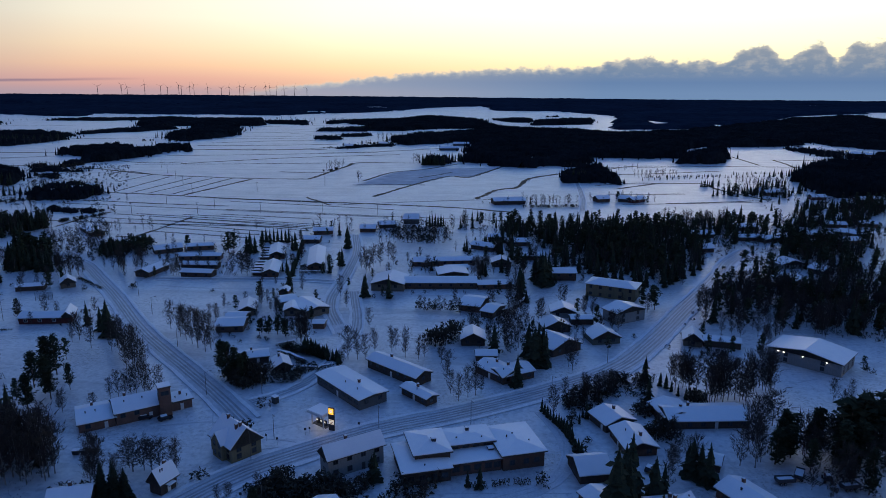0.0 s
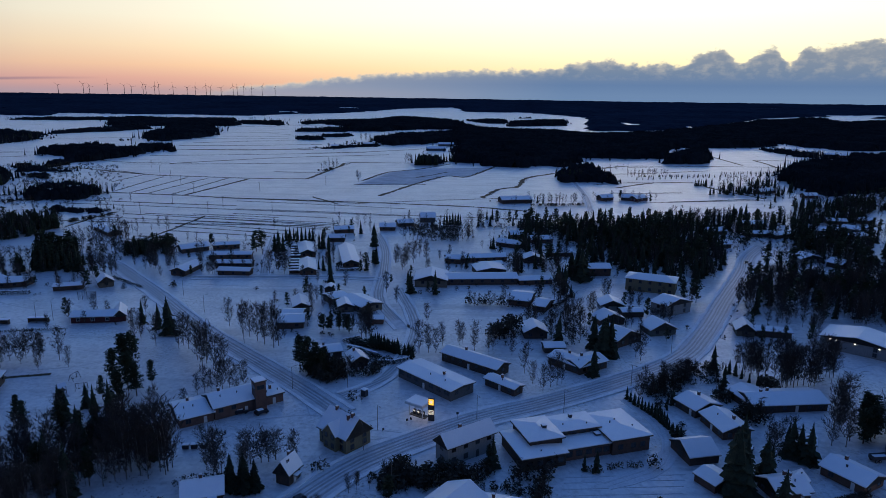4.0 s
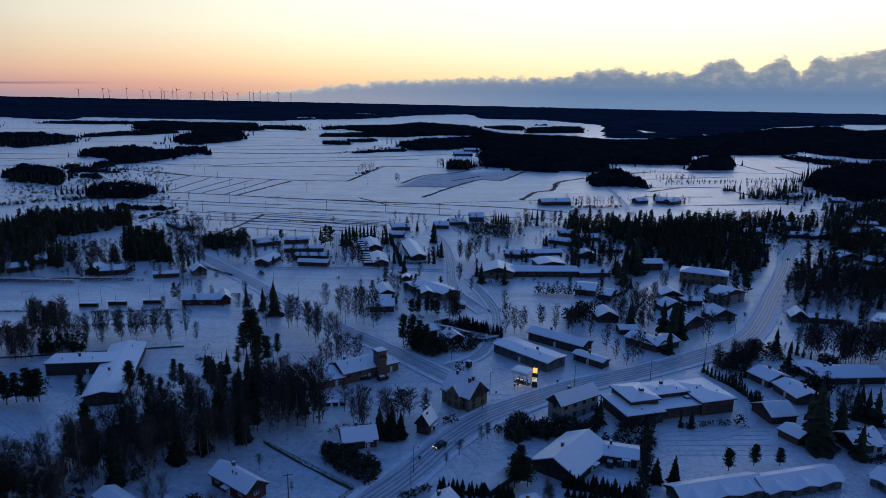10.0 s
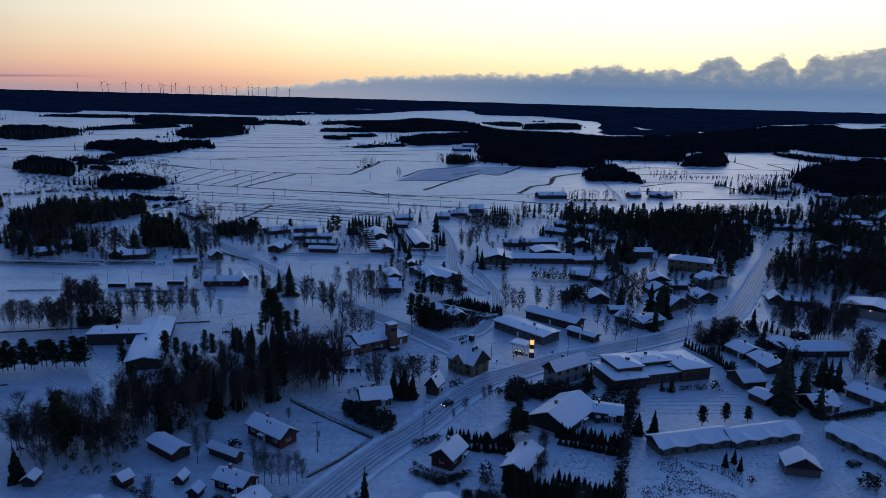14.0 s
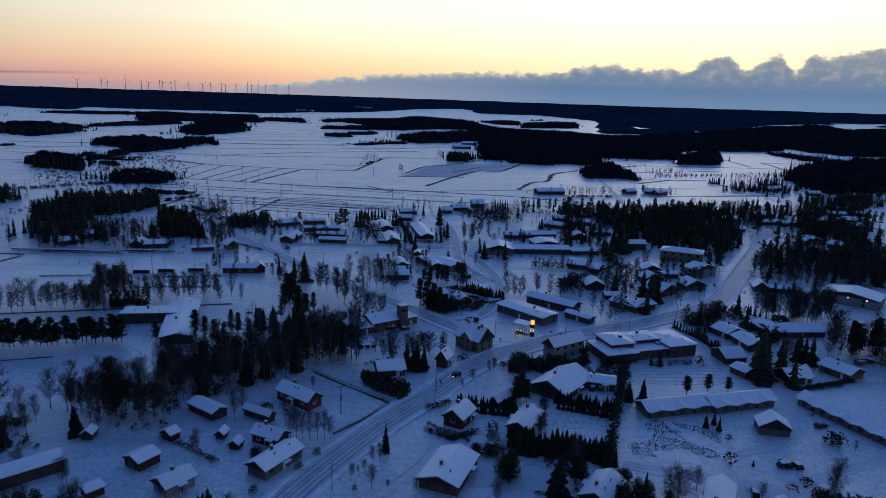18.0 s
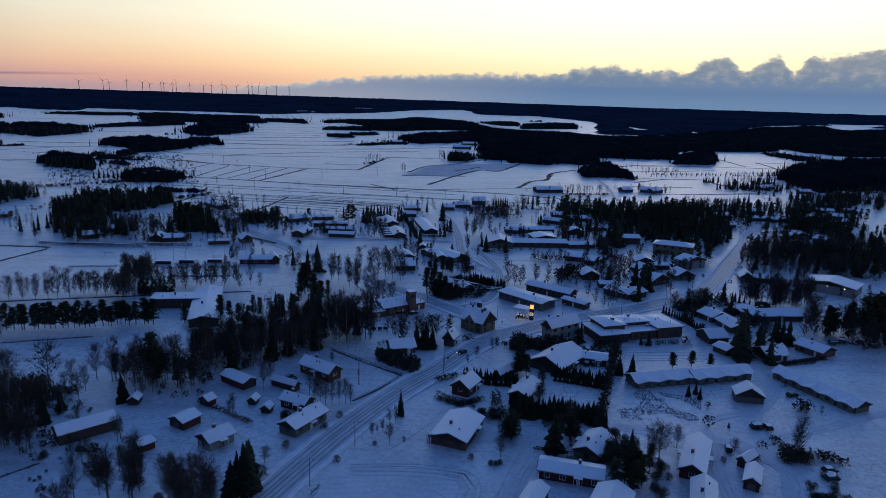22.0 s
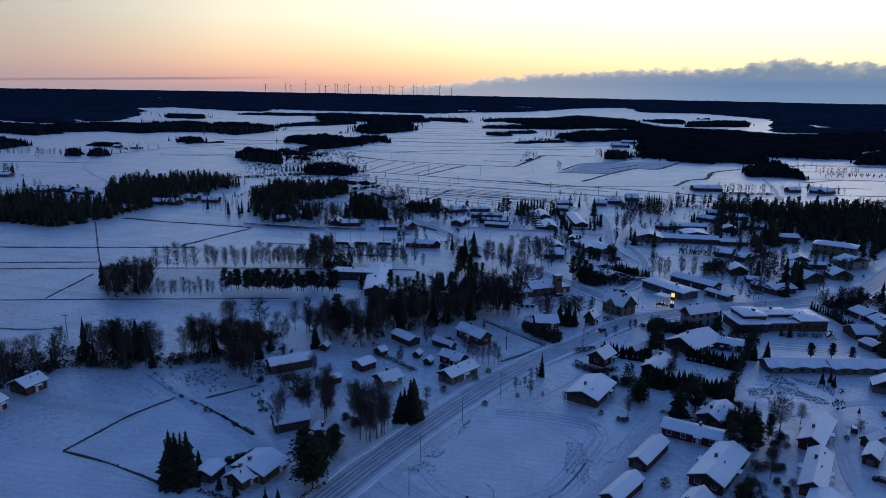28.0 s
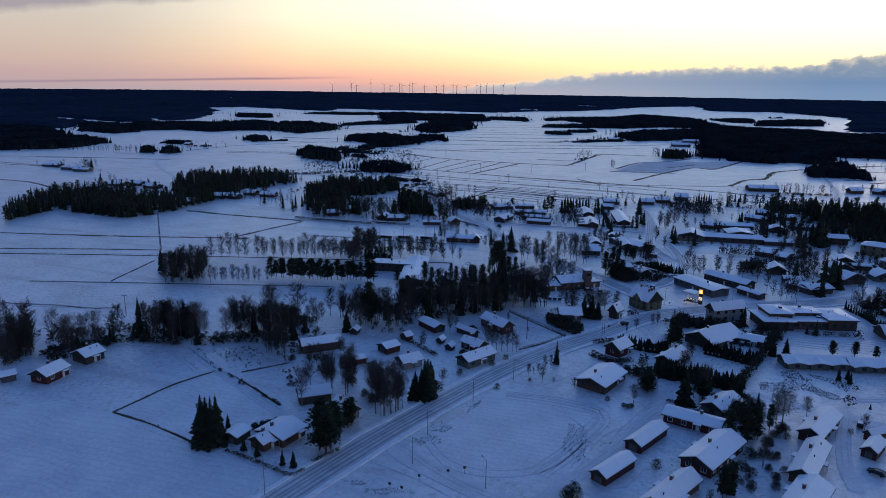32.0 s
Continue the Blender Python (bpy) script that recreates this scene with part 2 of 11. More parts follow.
M = {
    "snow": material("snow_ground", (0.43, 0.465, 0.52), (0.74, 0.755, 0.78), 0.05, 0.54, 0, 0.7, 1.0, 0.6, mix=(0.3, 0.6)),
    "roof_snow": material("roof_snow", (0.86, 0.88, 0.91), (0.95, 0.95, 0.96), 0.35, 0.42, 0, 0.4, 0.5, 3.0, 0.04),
    "road": material("packed_snow_road", (0.42, 0.445, 0.49), (0.70, 0.72, 0.76), 0.25, 0.5, 0, 0.3, 0.5, 2.0),
    "track": material("tyre_track_slush", (0.22, 0.235, 0.26), (0.44, 0.46, 0.49), 0.3, 0.45, 0, 0.3, 0.5, 3.0),
    "faint_track": material("shallow_tyre_track", (0.42, 0.44, 0.48), (0.68, 0.70, 0.74), 0.3, 0.5, 0, 0.3, 0.5, 3.0),
    "lane": material("trodden_lane_snow", (0.50, 0.53, 0.58), (0.74, 0.75, 0.78), 0.15, 0.55, 0, 0.5, 0.5, 1.6),
    "bank": material("ploughed_snow_bank", (0.66, 0.68, 0.72), (0.92, 0.93, 0.94), 0.4, 0.6, 0, 0.6, 0.5, 3.0),
    "stubble": material("stubble_under_thin_snow", (0.36, 0.37, 0.39), (0.74, 0.76, 0.79), 0.12, 0.7, 0, 0.3, 0.5, 0.5, stretch=(0.25, 1.0, 1.0)),
    "yard": material("driven_yard_snow", (0.56, 0.59, 0.64), (0.78, 0.79, 0.81), 0.12, 0.55, 0, 0.4, 0.5, 1.2),
    "brush": material("bare_undergrowth", (0.008, 0.007, 0.006), (0.026, 0.022, 0.019), 0.5, 0.9, 0, 0.2, 0.1, 3.0),
    "grass": material("dead_grass", (0.07, 0.055, 0.035), (0.16, 0.13, 0.09), 0.8, 0.9, 0, 0.3, 0.2, 6.0),
    "bark": material("pine_bark", (0.09, 0.06, 0.045), (0.16, 0.11, 0.08), 1.5, 0.9, 0, 0.5, 0.3, 12.0),
    "birch_bark": material("birch_bark", (0.05, 0.045, 0.04), (0.30, 0.28, 0.26), 1.2, 0.8, 0, 0.2, 0.3, 5.0, 0, (0.4, 0.55)),
    "twig": material("bare_twigs", (0.034, 0.029, 0.027), (0.08, 0.066, 0.058), 0.5, 0.9, 0, 0, 0.2, 3.0, 0.25),
    "needle": material("spruce_needles", (0.014, 0.022, 0.014), (0.04, 0.05, 0.032), 0.6, 0.85, 0, 0, 0.1, 4.0, 0.25),
    "pine": material("pine_needles", (0.018, 0.028, 0.016), (0.05, 0.06, 0.035), 0.6, 0.85, 0, 0, 0.1, 4.0, 0.25),
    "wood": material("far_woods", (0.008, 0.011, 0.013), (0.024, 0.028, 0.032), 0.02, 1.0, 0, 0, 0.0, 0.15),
    # blue distance haze is mixed into the base colour of the horizon woods
    "far_wood": material("haze_tinted_far_woods", (0.011, 0.020, 0.034), (0.022, 0.037, 0.062), 0.004, 1.0, 0, 0, 0.0, 0.03),
    "hedge": material("hedge_twigs", (0.03, 0.03, 0.022), (0.09, 0.08, 0.06), 0.7, 0.9, 0, 0, 0.2, 5.0, 0.2),
    "red": material("red_boards", (0.075, 0.018, 0.015), (0.12, 0.032, 0.026), 0.8, 0.75, 0, 0.3, 0.4, 6.0, 0.15, stretch=(6, 6, 0.5)),
    "brown": material("brown_brick", (0.096, 0.051, 0.035), (0.154, 0.090, 0.064), 0.8, 0.8, 0, 0.3, 0.4, 6.0, 0.2),
    "darkbrown": material("dark_stained_boards", (0.05, 0.035, 0.028), (0.10, 0.07, 0.055), 0.8, 0.8, 0, 0.3, 0.4, 6.0, 0.2, stretch=(6, 6, 0.5)),
    "beige": material("beige_render", (0.129, 0.111, 0.085), (0.176, 0.155, 0.123), 0.7, 0.85, 0, 0.2, 0.4, 6.0, 0.1),
    "yellow": material("pale_yellow_boards", (0.166, 0.132, 0.074), (0.221, 0.181, 0.107), 0.7, 0.8, 0, 0.2, 0.4, 6.0, 0.1, stretch=(6, 6, 0.5)),
    "white": material("off_white_boards", (0.217, 0.217, 0.209), (0.303, 0.303, 0.292), 0.7, 0.8, 0, 0.2, 0.4, 6.0, 0.08, stretch=(6, 6, 0.5)),
    "grey": material("grey_boards", (0.084, 0.084, 0.084), (0.124, 0.124, 0.124), 0.7, 0.8, 0, 0.2, 0.4, 6.0, 0.1, stretch=(6, 6, 0.5)),
    "greenish": material("grey_green_boards", (0.090, 0.101, 0.090), (0.135, 0.150, 0.131), 0.7, 0.8, 0, 0.2, 0.4, 6.0, 0.1, stretch=(6, 6, 0.5)),
    "brick": material("dark_red_brick", (0.12, 0.065, 0.05), (0.19, 0.11, 0.085), 0.8, 0.85, 0, 0.3, 0.4, 8.0, 0.1),
    "trim": material("white_trim_paint", (0.62, 0.62, 0.60), (0.75, 0.75, 0.74), 1.0, 0.6, 0, 0.1),
    "eave": material("dark_eave_boards", (0.04, 0.035, 0.03), (0.08, 0.07, 0.06), 1.0, 0.7, 0, 0.1),
    "glass": material("window_glass", (0.02, 0.025, 0.03), None, rough=0.06, spec=0.8),
    "metal": material("galvanised_steel", (0.30, 0.31, 0.32), (0.42, 0.43, 0.44), 1.0, 0.45, 0.8, 0.1),
    "dark_metal": material("dark_painted_steel", (0.03, 0.03, 0.035), (0.06, 0.06, 0.065), 1.0, 0.4, 0.3, 0.1),
    "pole": material("weathered_pole", (0.10, 0.085, 0.07), (0.18, 0.16, 0.14), 1.0, 0.85, 0, 0.2),
    "sign_lit": material("lit_amber_sign", (1.0, 0.50, 0.06), None, emission=1.1),
    "sign_white": material("lit_white_sign", (1.0, 0.84, 0.62), None, emission=0.55),
    "lamp": material("lamp_glow", (1.0, 0.72, 0.38), None, emission=1.3),
    "cool_lamp": material("headlamp_glow", (1.0, 0.92, 0.75), None, emission=2.0),
    "car": material("car_paint", (0.02, 0.022, 0.026), None, rough=0.25, metal=0.3),
    "rubber": material("tyre_rubber", (0.015, 0.015, 0.015), None, rough=0.85),
}


def weather_snow(m):
    """Wind-drawn streaks over the fields, and patches where dead grass shows through thin snow."""
    nt = m.node_tree
    b = nt.nodes["Principled BSDF"]
    base = b.inputs["Base Color"].links[0].from_socket
    tc = nt.nodes.new("ShaderNodeTexCoord")

    def tex(stretch, scale, detail, lo, hi, rough=0.55):
        mp = nt.nodes.new("ShaderNodeMapping")
        mp.inputs["Scale"].default_value = stretch
        mp.inputs["Rotation"].default_value = (0, 0, radians(-4))
        nt.links.new(tc.outputs["Object"], mp.inputs[0])
        n = nt.nodes.new("ShaderNodeTexNoise")
        n.inputs["Scale"].default_value, n.inputs["Detail"].default_value, n.inputs["Roughness"].default_value = scale, detail, rough
        nt.links.new(mp.outputs[0], n.inputs["Vector"])
        r = nt.nodes.new("ShaderNodeMapRange")
        r.inputs["From Min"].default_value, r.inputs["From Max"].default_value = lo, hi
        nt.links.new(n.outputs[0], r.inputs["Value"])
        return r.outputs[0]

    def mult(p, q):
        n = nt.nodes.new("ShaderNodeMath")
        n.operation, n.use_clamp = "MULTIPLY", True
        for i, v in enumerate((p, q)):
            if isinstance(v, float):
                n.inputs[i].default_value = v
            else:
                nt.links.new(v, n.inputs[i])
        return n.outputs[0]

    def blend(f, p, colour):
        n = nt.nodes.new("ShaderNodeMix")
        n.data_type = "RGBA"
        nt.links.new(f, n.inputs[0])
        nt.links.new(p, n.inputs[6])
        n.inputs[7].default_value = (*colour, 1)
        return n.outputs[2]

    streak = mult(tex((0.006, 0.09, 1.0), 1.0, 5.0, 0.52, 0.66), 0.55)
    c = blend(streak, base, (0.36, 0.37, 0.40))
    patch = tex((1.0, 1.0, 1.0), 0.028, 4.0, 0.47, 0.60)
    grass = mult(patch, tex((1.0, 1.0, 1.0), 0.9, 6.0, 0.52, 0.62, 0.75))
    c = blend(mult(grass, 0.8), c, (0.14, 0.125, 0.105))
    footing = mult(tex((1.0, 1.0, 1.0), 0.35, 6.0, 0.52, 0.66, 0.7), 0.6)
    c = blend(footing, c, (0.30, 0.315, 0.345))
    nt.links.new(c, b.inputs["Base Color"])
    b.inputs["Coat Weight"].default_value, b.inputs["Coat Roughness"].default_value = 1.0, 0.42


weather_snow(M["snow"])


def furrow_material(turn):
    """Ploughed field under snow: low parallel ridges with a little earth showing."""
    m = material("furrowed_snow", (0.56, 0.59, 0.64), (0.80, 0.81, 0.83), 0.08, 0.5, 0, 0.5, 0.8, 0.9)
    nt = m.node_tree
    b = nt.nodes["Principled BSDF"]
    base = b.inputs["Base Color"].links[0].from_socket
    tc, mp = nt.nodes.new("ShaderNodeTexCoord"), nt.nodes.new("ShaderNodeMapping")
    mp.inputs["Rotation"].default_value = (0, 0, radians(turn))
    nt.links.new(tc.outputs["Object"], mp.inputs[0])
    w = nt.nodes.new("ShaderNodeTexWave")
    w.bands_direction = "Y"
    w.inputs["Scale"].default_value, w.inputs["Distortion"].default_value, w.inputs["Detail"].default_value, w.inputs["Detail Scale"].default_value = 0.13, 9.0, 5.0, 0.6
    nt.links.new(mp.outputs[0], w.inputs["Vector"])
    r = nt.nodes.new("ShaderNodeMapRange")
    r.inputs["From Min"].default_value, r.inputs["From Max"].default_value, r.inputs["To Max"].default_value = 0.5, 1.0, 0.13
    nt.links.new(w.outputs["Fac"], r.inputs["Value"])
    mx = nt.nodes.new("ShaderNodeMix")
    mx.data_type = "RGBA"
    nt.links.new(r.outputs[0], mx.inputs[0])
    nt.links.new(base, mx.inputs[6])
    mx.inputs[7].default_value = (0.30, 0.30, 0.31, 1)
    nt.links.new(mx.outputs[2], b.inputs["Base Color"])
    return m


M["furrow"] = furrow_material(-3)


# ---- mesh helpers ----
def part(name, bm, mat, parent, label=""):
    me = bpy.data.meshes.new(name)
    bm.to_mesh(me)
    bm.free()
    me.materials.append(M[mat])
    ob = new(name, me)
    ob.parent = parent
    if label:
        tagged(ob, label)
    return ob


def piece(name, me, parent, m):
    ob = new(name, me)
    ob.parent = parent
    ob.matrix_basis = m
    return ob


def mesh_from(name, verts, faces, mat):
    me = bpy.data.meshes.new(name)
    me.from_pydata([tuple(map(float, v)) for v in verts], [], faces)
    me.materials.append(M[mat])
    me.update()
    return me


def solid(bm, pts_bottom, pts_top):
    """A closed prism between two rings of points."""
    lo = [bm.verts.new(p) for p in pts_bottom]
    hi = [bm.verts.new(p) for p in pts_top]
    n = len(lo)
    bm.faces.new(lo[::-1])
    bm.faces.new(hi)
    for i in range(n):
        j = (i + 1) % n
        bm.faces.new((lo[i], lo[j], hi[j], hi[i]))


def box(bm, x0, y0, z0, x1, y1, z1):
    ring = [(x0, y0), (x1, y0), (x1, y1), (x0, y1)]
    solid(bm, [(x, y, z0) for x, y in ring], [(x, y, z1) for x, y in ring])


def box_mesh(name, sx, sy, sz, mat, z0=0.0):
    bm = bmesh.new()
    box(bm, -sx / 2, -sy / 2, z0, sx / 2, sy / 2, z0 + sz)
    me = bpy.data.meshes.new(name)
    bm.to_mesh(me)
    bm.free()
    me.materials.append(M[mat])
    return me


def tube(bm, a, b, r0, r1, n=6):
    a, b = Vector(a), Vector(b)
    q = (b - a).to_track_quat("Z", "Y").to_matrix()
    ring = [Vector((math.cos(2 * math.pi * k / n), math.sin(2 * math.pi * k / n), 0)) for k in range(n)]
    solid(bm, [a + q @ (v * r0) for v in ring], [b + q @ (v * r1) for v in ring])


def empty(name, x, y, z=0.0, rot=0.0):
    ob = new(name)
    ob.empty_display_size = 0.5
    ob.matrix_basis = pose(x, y, z, 0, 0, rot)
    return ob


# ---- ground ----
def far_rise(x, y):
    """The land lies flat round the village and climbs gently towards the horizon."""
    d = math.hypot(x - 20, y + 20)
    k = min(max((d - 2600) / 2350, 0.0), 1.0)
    return (48.0 + 26.0 * min(max((1200 - x) / 4200, 0.0), 1.0)) * k * k * (3 - 2 * k)


def ground_sheet():
    steps = [0.0]
    while steps[-1] < 4940:
        steps.append(steps[-1] + max(14.0, steps[-1] * 0.075))
    steps[-1] = 4985.0
    n = 112
    verts, faces = [], []
    cx, cy = 20.0, -20.0
    for r in steps[1:]:
        for k in range(n):
            a = 2 * math.pi * k / n
            x, y = cx + r * math.cos(a), cy + r * math.sin(a)
            z = far_rise(x, y)
            verts.append((x, y, z))
    verts.append((cx, cy, 0))
    top = len(verts) - 1
    for k in range(n):
        faces.append((top, k, (k + 1) % n))
    for i in range(len(steps) - 2):
        for k in range(n):
            j = (k + 1) % n
            faces.append((i * n + k, (i + 1) * n + k, (i + 1) * n + j, i * n + j))
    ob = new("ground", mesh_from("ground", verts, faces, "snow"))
    ob.data.polygons.foreach_set("use_smooth", [True] * len(faces))
    tagged(ob, "flat snow-covered ground of fields and village yards", "ground", kind="structure")


ground_sheet()


def ribbon(name, points, width, mat, z, label="", category="road", jitter=0.0, sub=6.0, kind="structure", parent=None):
    """A smooth strip of ground along a line of points (Catmull-Rom), with a slight thickness."""
    pts = [Vector((x, y, 0)) for x, y in points]
    ext = [2 * pts[0] - pts[1]] + pts + [2 * pts[-1] - pts[-2]]
    line = []
    for i in range(1, len(ext) - 2):
        p0, p1, p2, p3 = ext[i - 1:i + 3]
        n = max(1, int((p2 - p1).length / sub))
        for k in range(n):
            t = k / n
            line.append(0.5 * (2 * p1 + (p2 - p0) * t + (2 * p0 - 5 * p1 + 4 * p2 - p3) * t * t + (3 * p1 - p0 - 3 * p2 + p3) * t * t * t))
    line.append(pts[-1])
    rng = random.Random(len(points) * 977 + int(points[0][0] * 7))
    verts, faces = [], []
    for i, p in enumerate(line):
        d = (line[min(i + 1, len(line) - 1)] - line[max(i - 1, 0)]).normalized()
        s = Vector((-d.y, d.x, 0))
        w = width / 2
        a, b = w * (1 + rng.uniform(-jitter, jitter)), w * (1 + rng.uniform(-jitter, jitter))
        h = z + far_rise(p.x, p.y)
        verts += [(p.x + s.x * a, p.y + s.y * a, h - z * 0.9), (p.x + s.x * a * 0.96, p.y + s.y * a * 0.96, h), (p.x - s.x * b * 0.96, p.y - s.y * b * 0.96, h), (p.x - s.x * b, p.y - s.y * b, h - z * 0.9)]
        if i:
            o = 4 * (i - 1)
            for k in range(3):
                faces.append((o + k + 1, o + k, o + k + 4, o + k + 5))
    ob = new(name, mesh_from(name, verts, faces, mat))
    if parent is not None:
        ob.parent = parent
    else:
        tagged(ob, label, category, kind=kind)
    return ob, line


def offset_line(line, off, step=1):
    out = []
    for i in range(0, len(line), step):
        d = (line[min(i + 1, len(line) - 1)] - line[max(i - 1, 0)]).normalized()
        out.append((line[i].x - d.y * off, line[i].y + d.x * off))
    return out


ROADS = [0]
ROAD_CELLS = {}


def off_road(x, y):
    for i in (-1, 0, 1):
        for j in (-1, 0, 1):
            for px, py, r in ROAD_CELLS.get((int(x // 12) + i, int(y // 12) + j), ()):
                if (x - px) ** 2 + (y - py) ** 2 < (r + 0.6) ** 2:
                    return False
    return True


def road(label, points, width, tracks=(-1.9, -0.6, 0.7, 2.0), bank=True):
    surface, rut = ("road", "track") if bank else ("lane", "faint_track")
    ROADS[0] += 1
    lift = 0.05 + 0.004 * ROADS[0]
    ob, line = ribbon("road", points, width, surface, lift, label, jitter=0.0 if bank else 0.12)
    for p in line:
        ROAD_CELLS.setdefault((int(p.x // 12), int(p.y // 12)), []).append((p.x, p.y, width / 2))
    for off in tracks:
        pts = offset_line(line, off, 3)
        if len(pts) > 2:
            ribbon("wheel_track", pts, 0.7 if bank else 0.4, rut, lift + 0.025, jitter=0.45, parent=ob)
    if bank:
        for off in (-width / 2 - 0.3, width / 2 + 0.3):
            pts = offset_line(line, off, 2)
            if len(pts) > 2:
                ribbon("snow_bank", pts, 1.5, "bank", 0.32, jitter=0.4, parent=ob)
    return ob


def wheel_marks(points, width):
    ribbon("wheel_marks", points, width * 0.75, "faint_track", 0.06, "dark wheel marks in packed snow", "wheel marks", 0.4, 4.0)


def yard(points, mat="yard", label="driven-over snow of an open yard", name="yard"):
    """A driven-over patch of snow: a thin uneven sheet."""
    cx, cy = sum(p[0] for p in points) / len(points), sum(p[1] for p in points) / len(points)
    verts = [(cx, cy, 0.035)] + [(x, y, 0.03) for x, y in points] + [(cx + (x - cx) * 1.03, cy + (y - cy) * 1.03, 0.0) for x, y in points]
    n = len(points)
    faces = [(0, 1 + i, 1 + (i + 1) % n) for i in range(n)] + [(1 + i, 1 + n + i, 1 + n + (i + 1) % n, 1 + (i + 1) % n) for i in range(n)]
    tagged(new(name, mesh_from(name, verts, faces, mat)), label, name, kind="structure")


# ---- woods: masses of conifer and birch tops too many to count ----
def inside(poly, x, y):
    odd, n = False, len(poly)
    for i in range(n):
        (x0, y0), (x1, y1) = poly[i], poly[i - 1]
        if (y0 > y) != (y1 > y) and x < (x1 - x0) * (y - y0) / (y1 - y0) + x0:
            odd = not odd
    return odd


HOUSE_SPOTS = []


def clear_of_houses(x, y, r=1.5):
    for hx, hy, c, s, a, b in HOUSE_SPOTS:
        u, v = (x - hx) * c + (y - hy) * s, (y - hy) * c - (x - hx) * s
        if abs(u) < a + r and abs(v) < b + r:
            return False
    return True


def canopy(label, poly, step, height, seed, gap=0.0, holes=(), mat="wood"):
    """The uneven roof of a far wood: tree tops of random height side by side, falling to the ground round the edge."""
    rng = np.random.default_rng(seed)
    xs, ys = [p[0] for p in poly], [p[1] for p in poly]
    gx, gy = np.meshgrid(np.arange(min(xs) - 2 * step, max(xs) + 2 * step, step), np.arange(min(ys) - 2 * step, max(ys) + 2 * step, step))
    rows, cols = gx.shape
    px = (gx + rng.uniform(-0.38, 0.38, gx.shape) * step).ravel()
    py = (gy + rng.uniform(-0.38, 0.38, gy.shape) * step).ravel()
    wob = min(step * 1.6, 9.0)
    qx = px + wob * (np.sin(py * 0.11 + seed) * 0.6 + np.sin(px * 0.043 + py * 0.031) * 0.7) + rng.normal(0, 0.35 * wob, px.shape)
    qy = py + wob * (np.sin(px * 0.097 + seed * 1.7) * 0.6 + np.sin(py * 0.037 - px * 0.023) * 0.7) + rng.normal(0, 0.35 * wob, px.shape)

    def within(shape):
        odd = np.zeros(px.shape, bool)
        for i in range(len(shape)):
            (x0, y0), (x1, y1) = shape[i], shape[i - 1]
            if y0 != y1:
                odd ^= ((y0 > qy) != (y1 > qy)) & (qx < (x1 - x0) * (qy - y0) / (y1 - y0) + x0)
        return odd

    tall = within(poly) & (rng.random(px.shape) >= gap)
    for hole in holes:
        tall &= ~within(hole)
    for hx, hy, c, s, a, b in HOUSE_SPOTS:
        if min(xs) - 60 < hx < max(xs) + 60 and min(ys) - 60 < hy < max(ys) + 60:
            tall &= (np.abs((px - hx) * c + (py - hy) * s) > a + 3.5) | (np.abs((py - hy) * c - (px - hx) * s) > b + 3.5)
    d = np.hypot(px - 20, py + 20)
    k = np.clip((d - 2600) / 2350, 0, 1)
    pz = (48.0 + 26.0 * np.clip((1200 - px) / 4200, 0, 1)) * k * k * (3 - 2 * k)
    stand = 1.0 + 0.14 * np.sin(px * 0.017 + seed) * np.sin(py * 0.013 + seed * 2.0)
    rough = rng.uniform(0.62, 1.05, px.shape) if step > 10 else rng.uniform(0.42, 1.12, px.shape)
    floor_z = pz
    pz = np.where(tall, pz + height * stand * rough, pz - 0.6)
    grid = np.arange(rows * cols).reshape(rows, cols)
    quads = np.stack([grid[:-1, :-1], grid[:-1, 1:], grid[1:, 1:], grid[1:, :-1]], -1).reshape(-1, 4)
    quads = quads[tall[quads].any(1)]
    sx, sy = qx, qy
    qx, qy = px + rng.normal(0, 3.2 * step, px.shape), py + rng.normal(0, 3.2 * step, px.shape)
    stray = within(poly) & ~tall & (rng.random(px.shape) < 0.30)
    qx, qy = sx, sy
    lone = np.nonzero((tall & (rng.random(px.shape) < 0.75) | stray) & (2.2 < step < 10))[0]
    flip = rng.random(len(quads)) < 0.5
    quads[flip] = quads[flip][:, [1, 2, 3, 0]]
    faces = np.concatenate([quads[:, [0, 1, 2]], quads[:, [0, 2, 3]]])
    # single tops that stand out of the roof
    if len(lone):
        n, base = len(lone), rows * cols
        h = height * stand[lone] * rng.uniform(0.7, 1.3, n)
        gz, turn, r = floor_z[lone], rng.uniform(0, 6.28, n), np.minimum(step * 0.42, 1.9) * rng.uniform(0.6, 1.2, n)
        ring = [np.stack([px[lone] + r * np.cos(turn + k * 2.094), py[lone] + r * np.sin(turn + k * 2.094), gz + h * np.where(tall[lone], 0.25, 0.02)], 1) for k in range(3)]
        tip = np.stack([px[lone], py[lone], gz + h], 1)
        extra = np.concatenate(ring + [tip])
        px, py, pz = (np.concatenate([a, extra[:, i]]) for i, a in enumerate((px, py, pz)))
        i = base + np.arange(n)
        faces = np.concatenate([faces] + [np.stack([i + k * n, i + (k + 1) % 3 * n, i + 3 * n], 1) for k in range(3)])
    used, back = np.unique(faces, return_inverse=True)
    me = bpy.data.meshes.new("woods")
    me.vertices.add(len(used))
    me.vertices.foreach_set("co", np.stack([px, py, pz], 1)[used].astype(np.float32).ravel())
    me.loops.add(faces.size)
    me.loops.foreach_set("vertex_index", back.astype(np.int32).ravel())
    me.polygons.add(len(faces))
    me.polygons.foreach_set("loop_start", np.arange(0, faces.size, 3, dtype=np.int32))
    me.materials.append(M[mat])
    me.update(calc_edges=True)
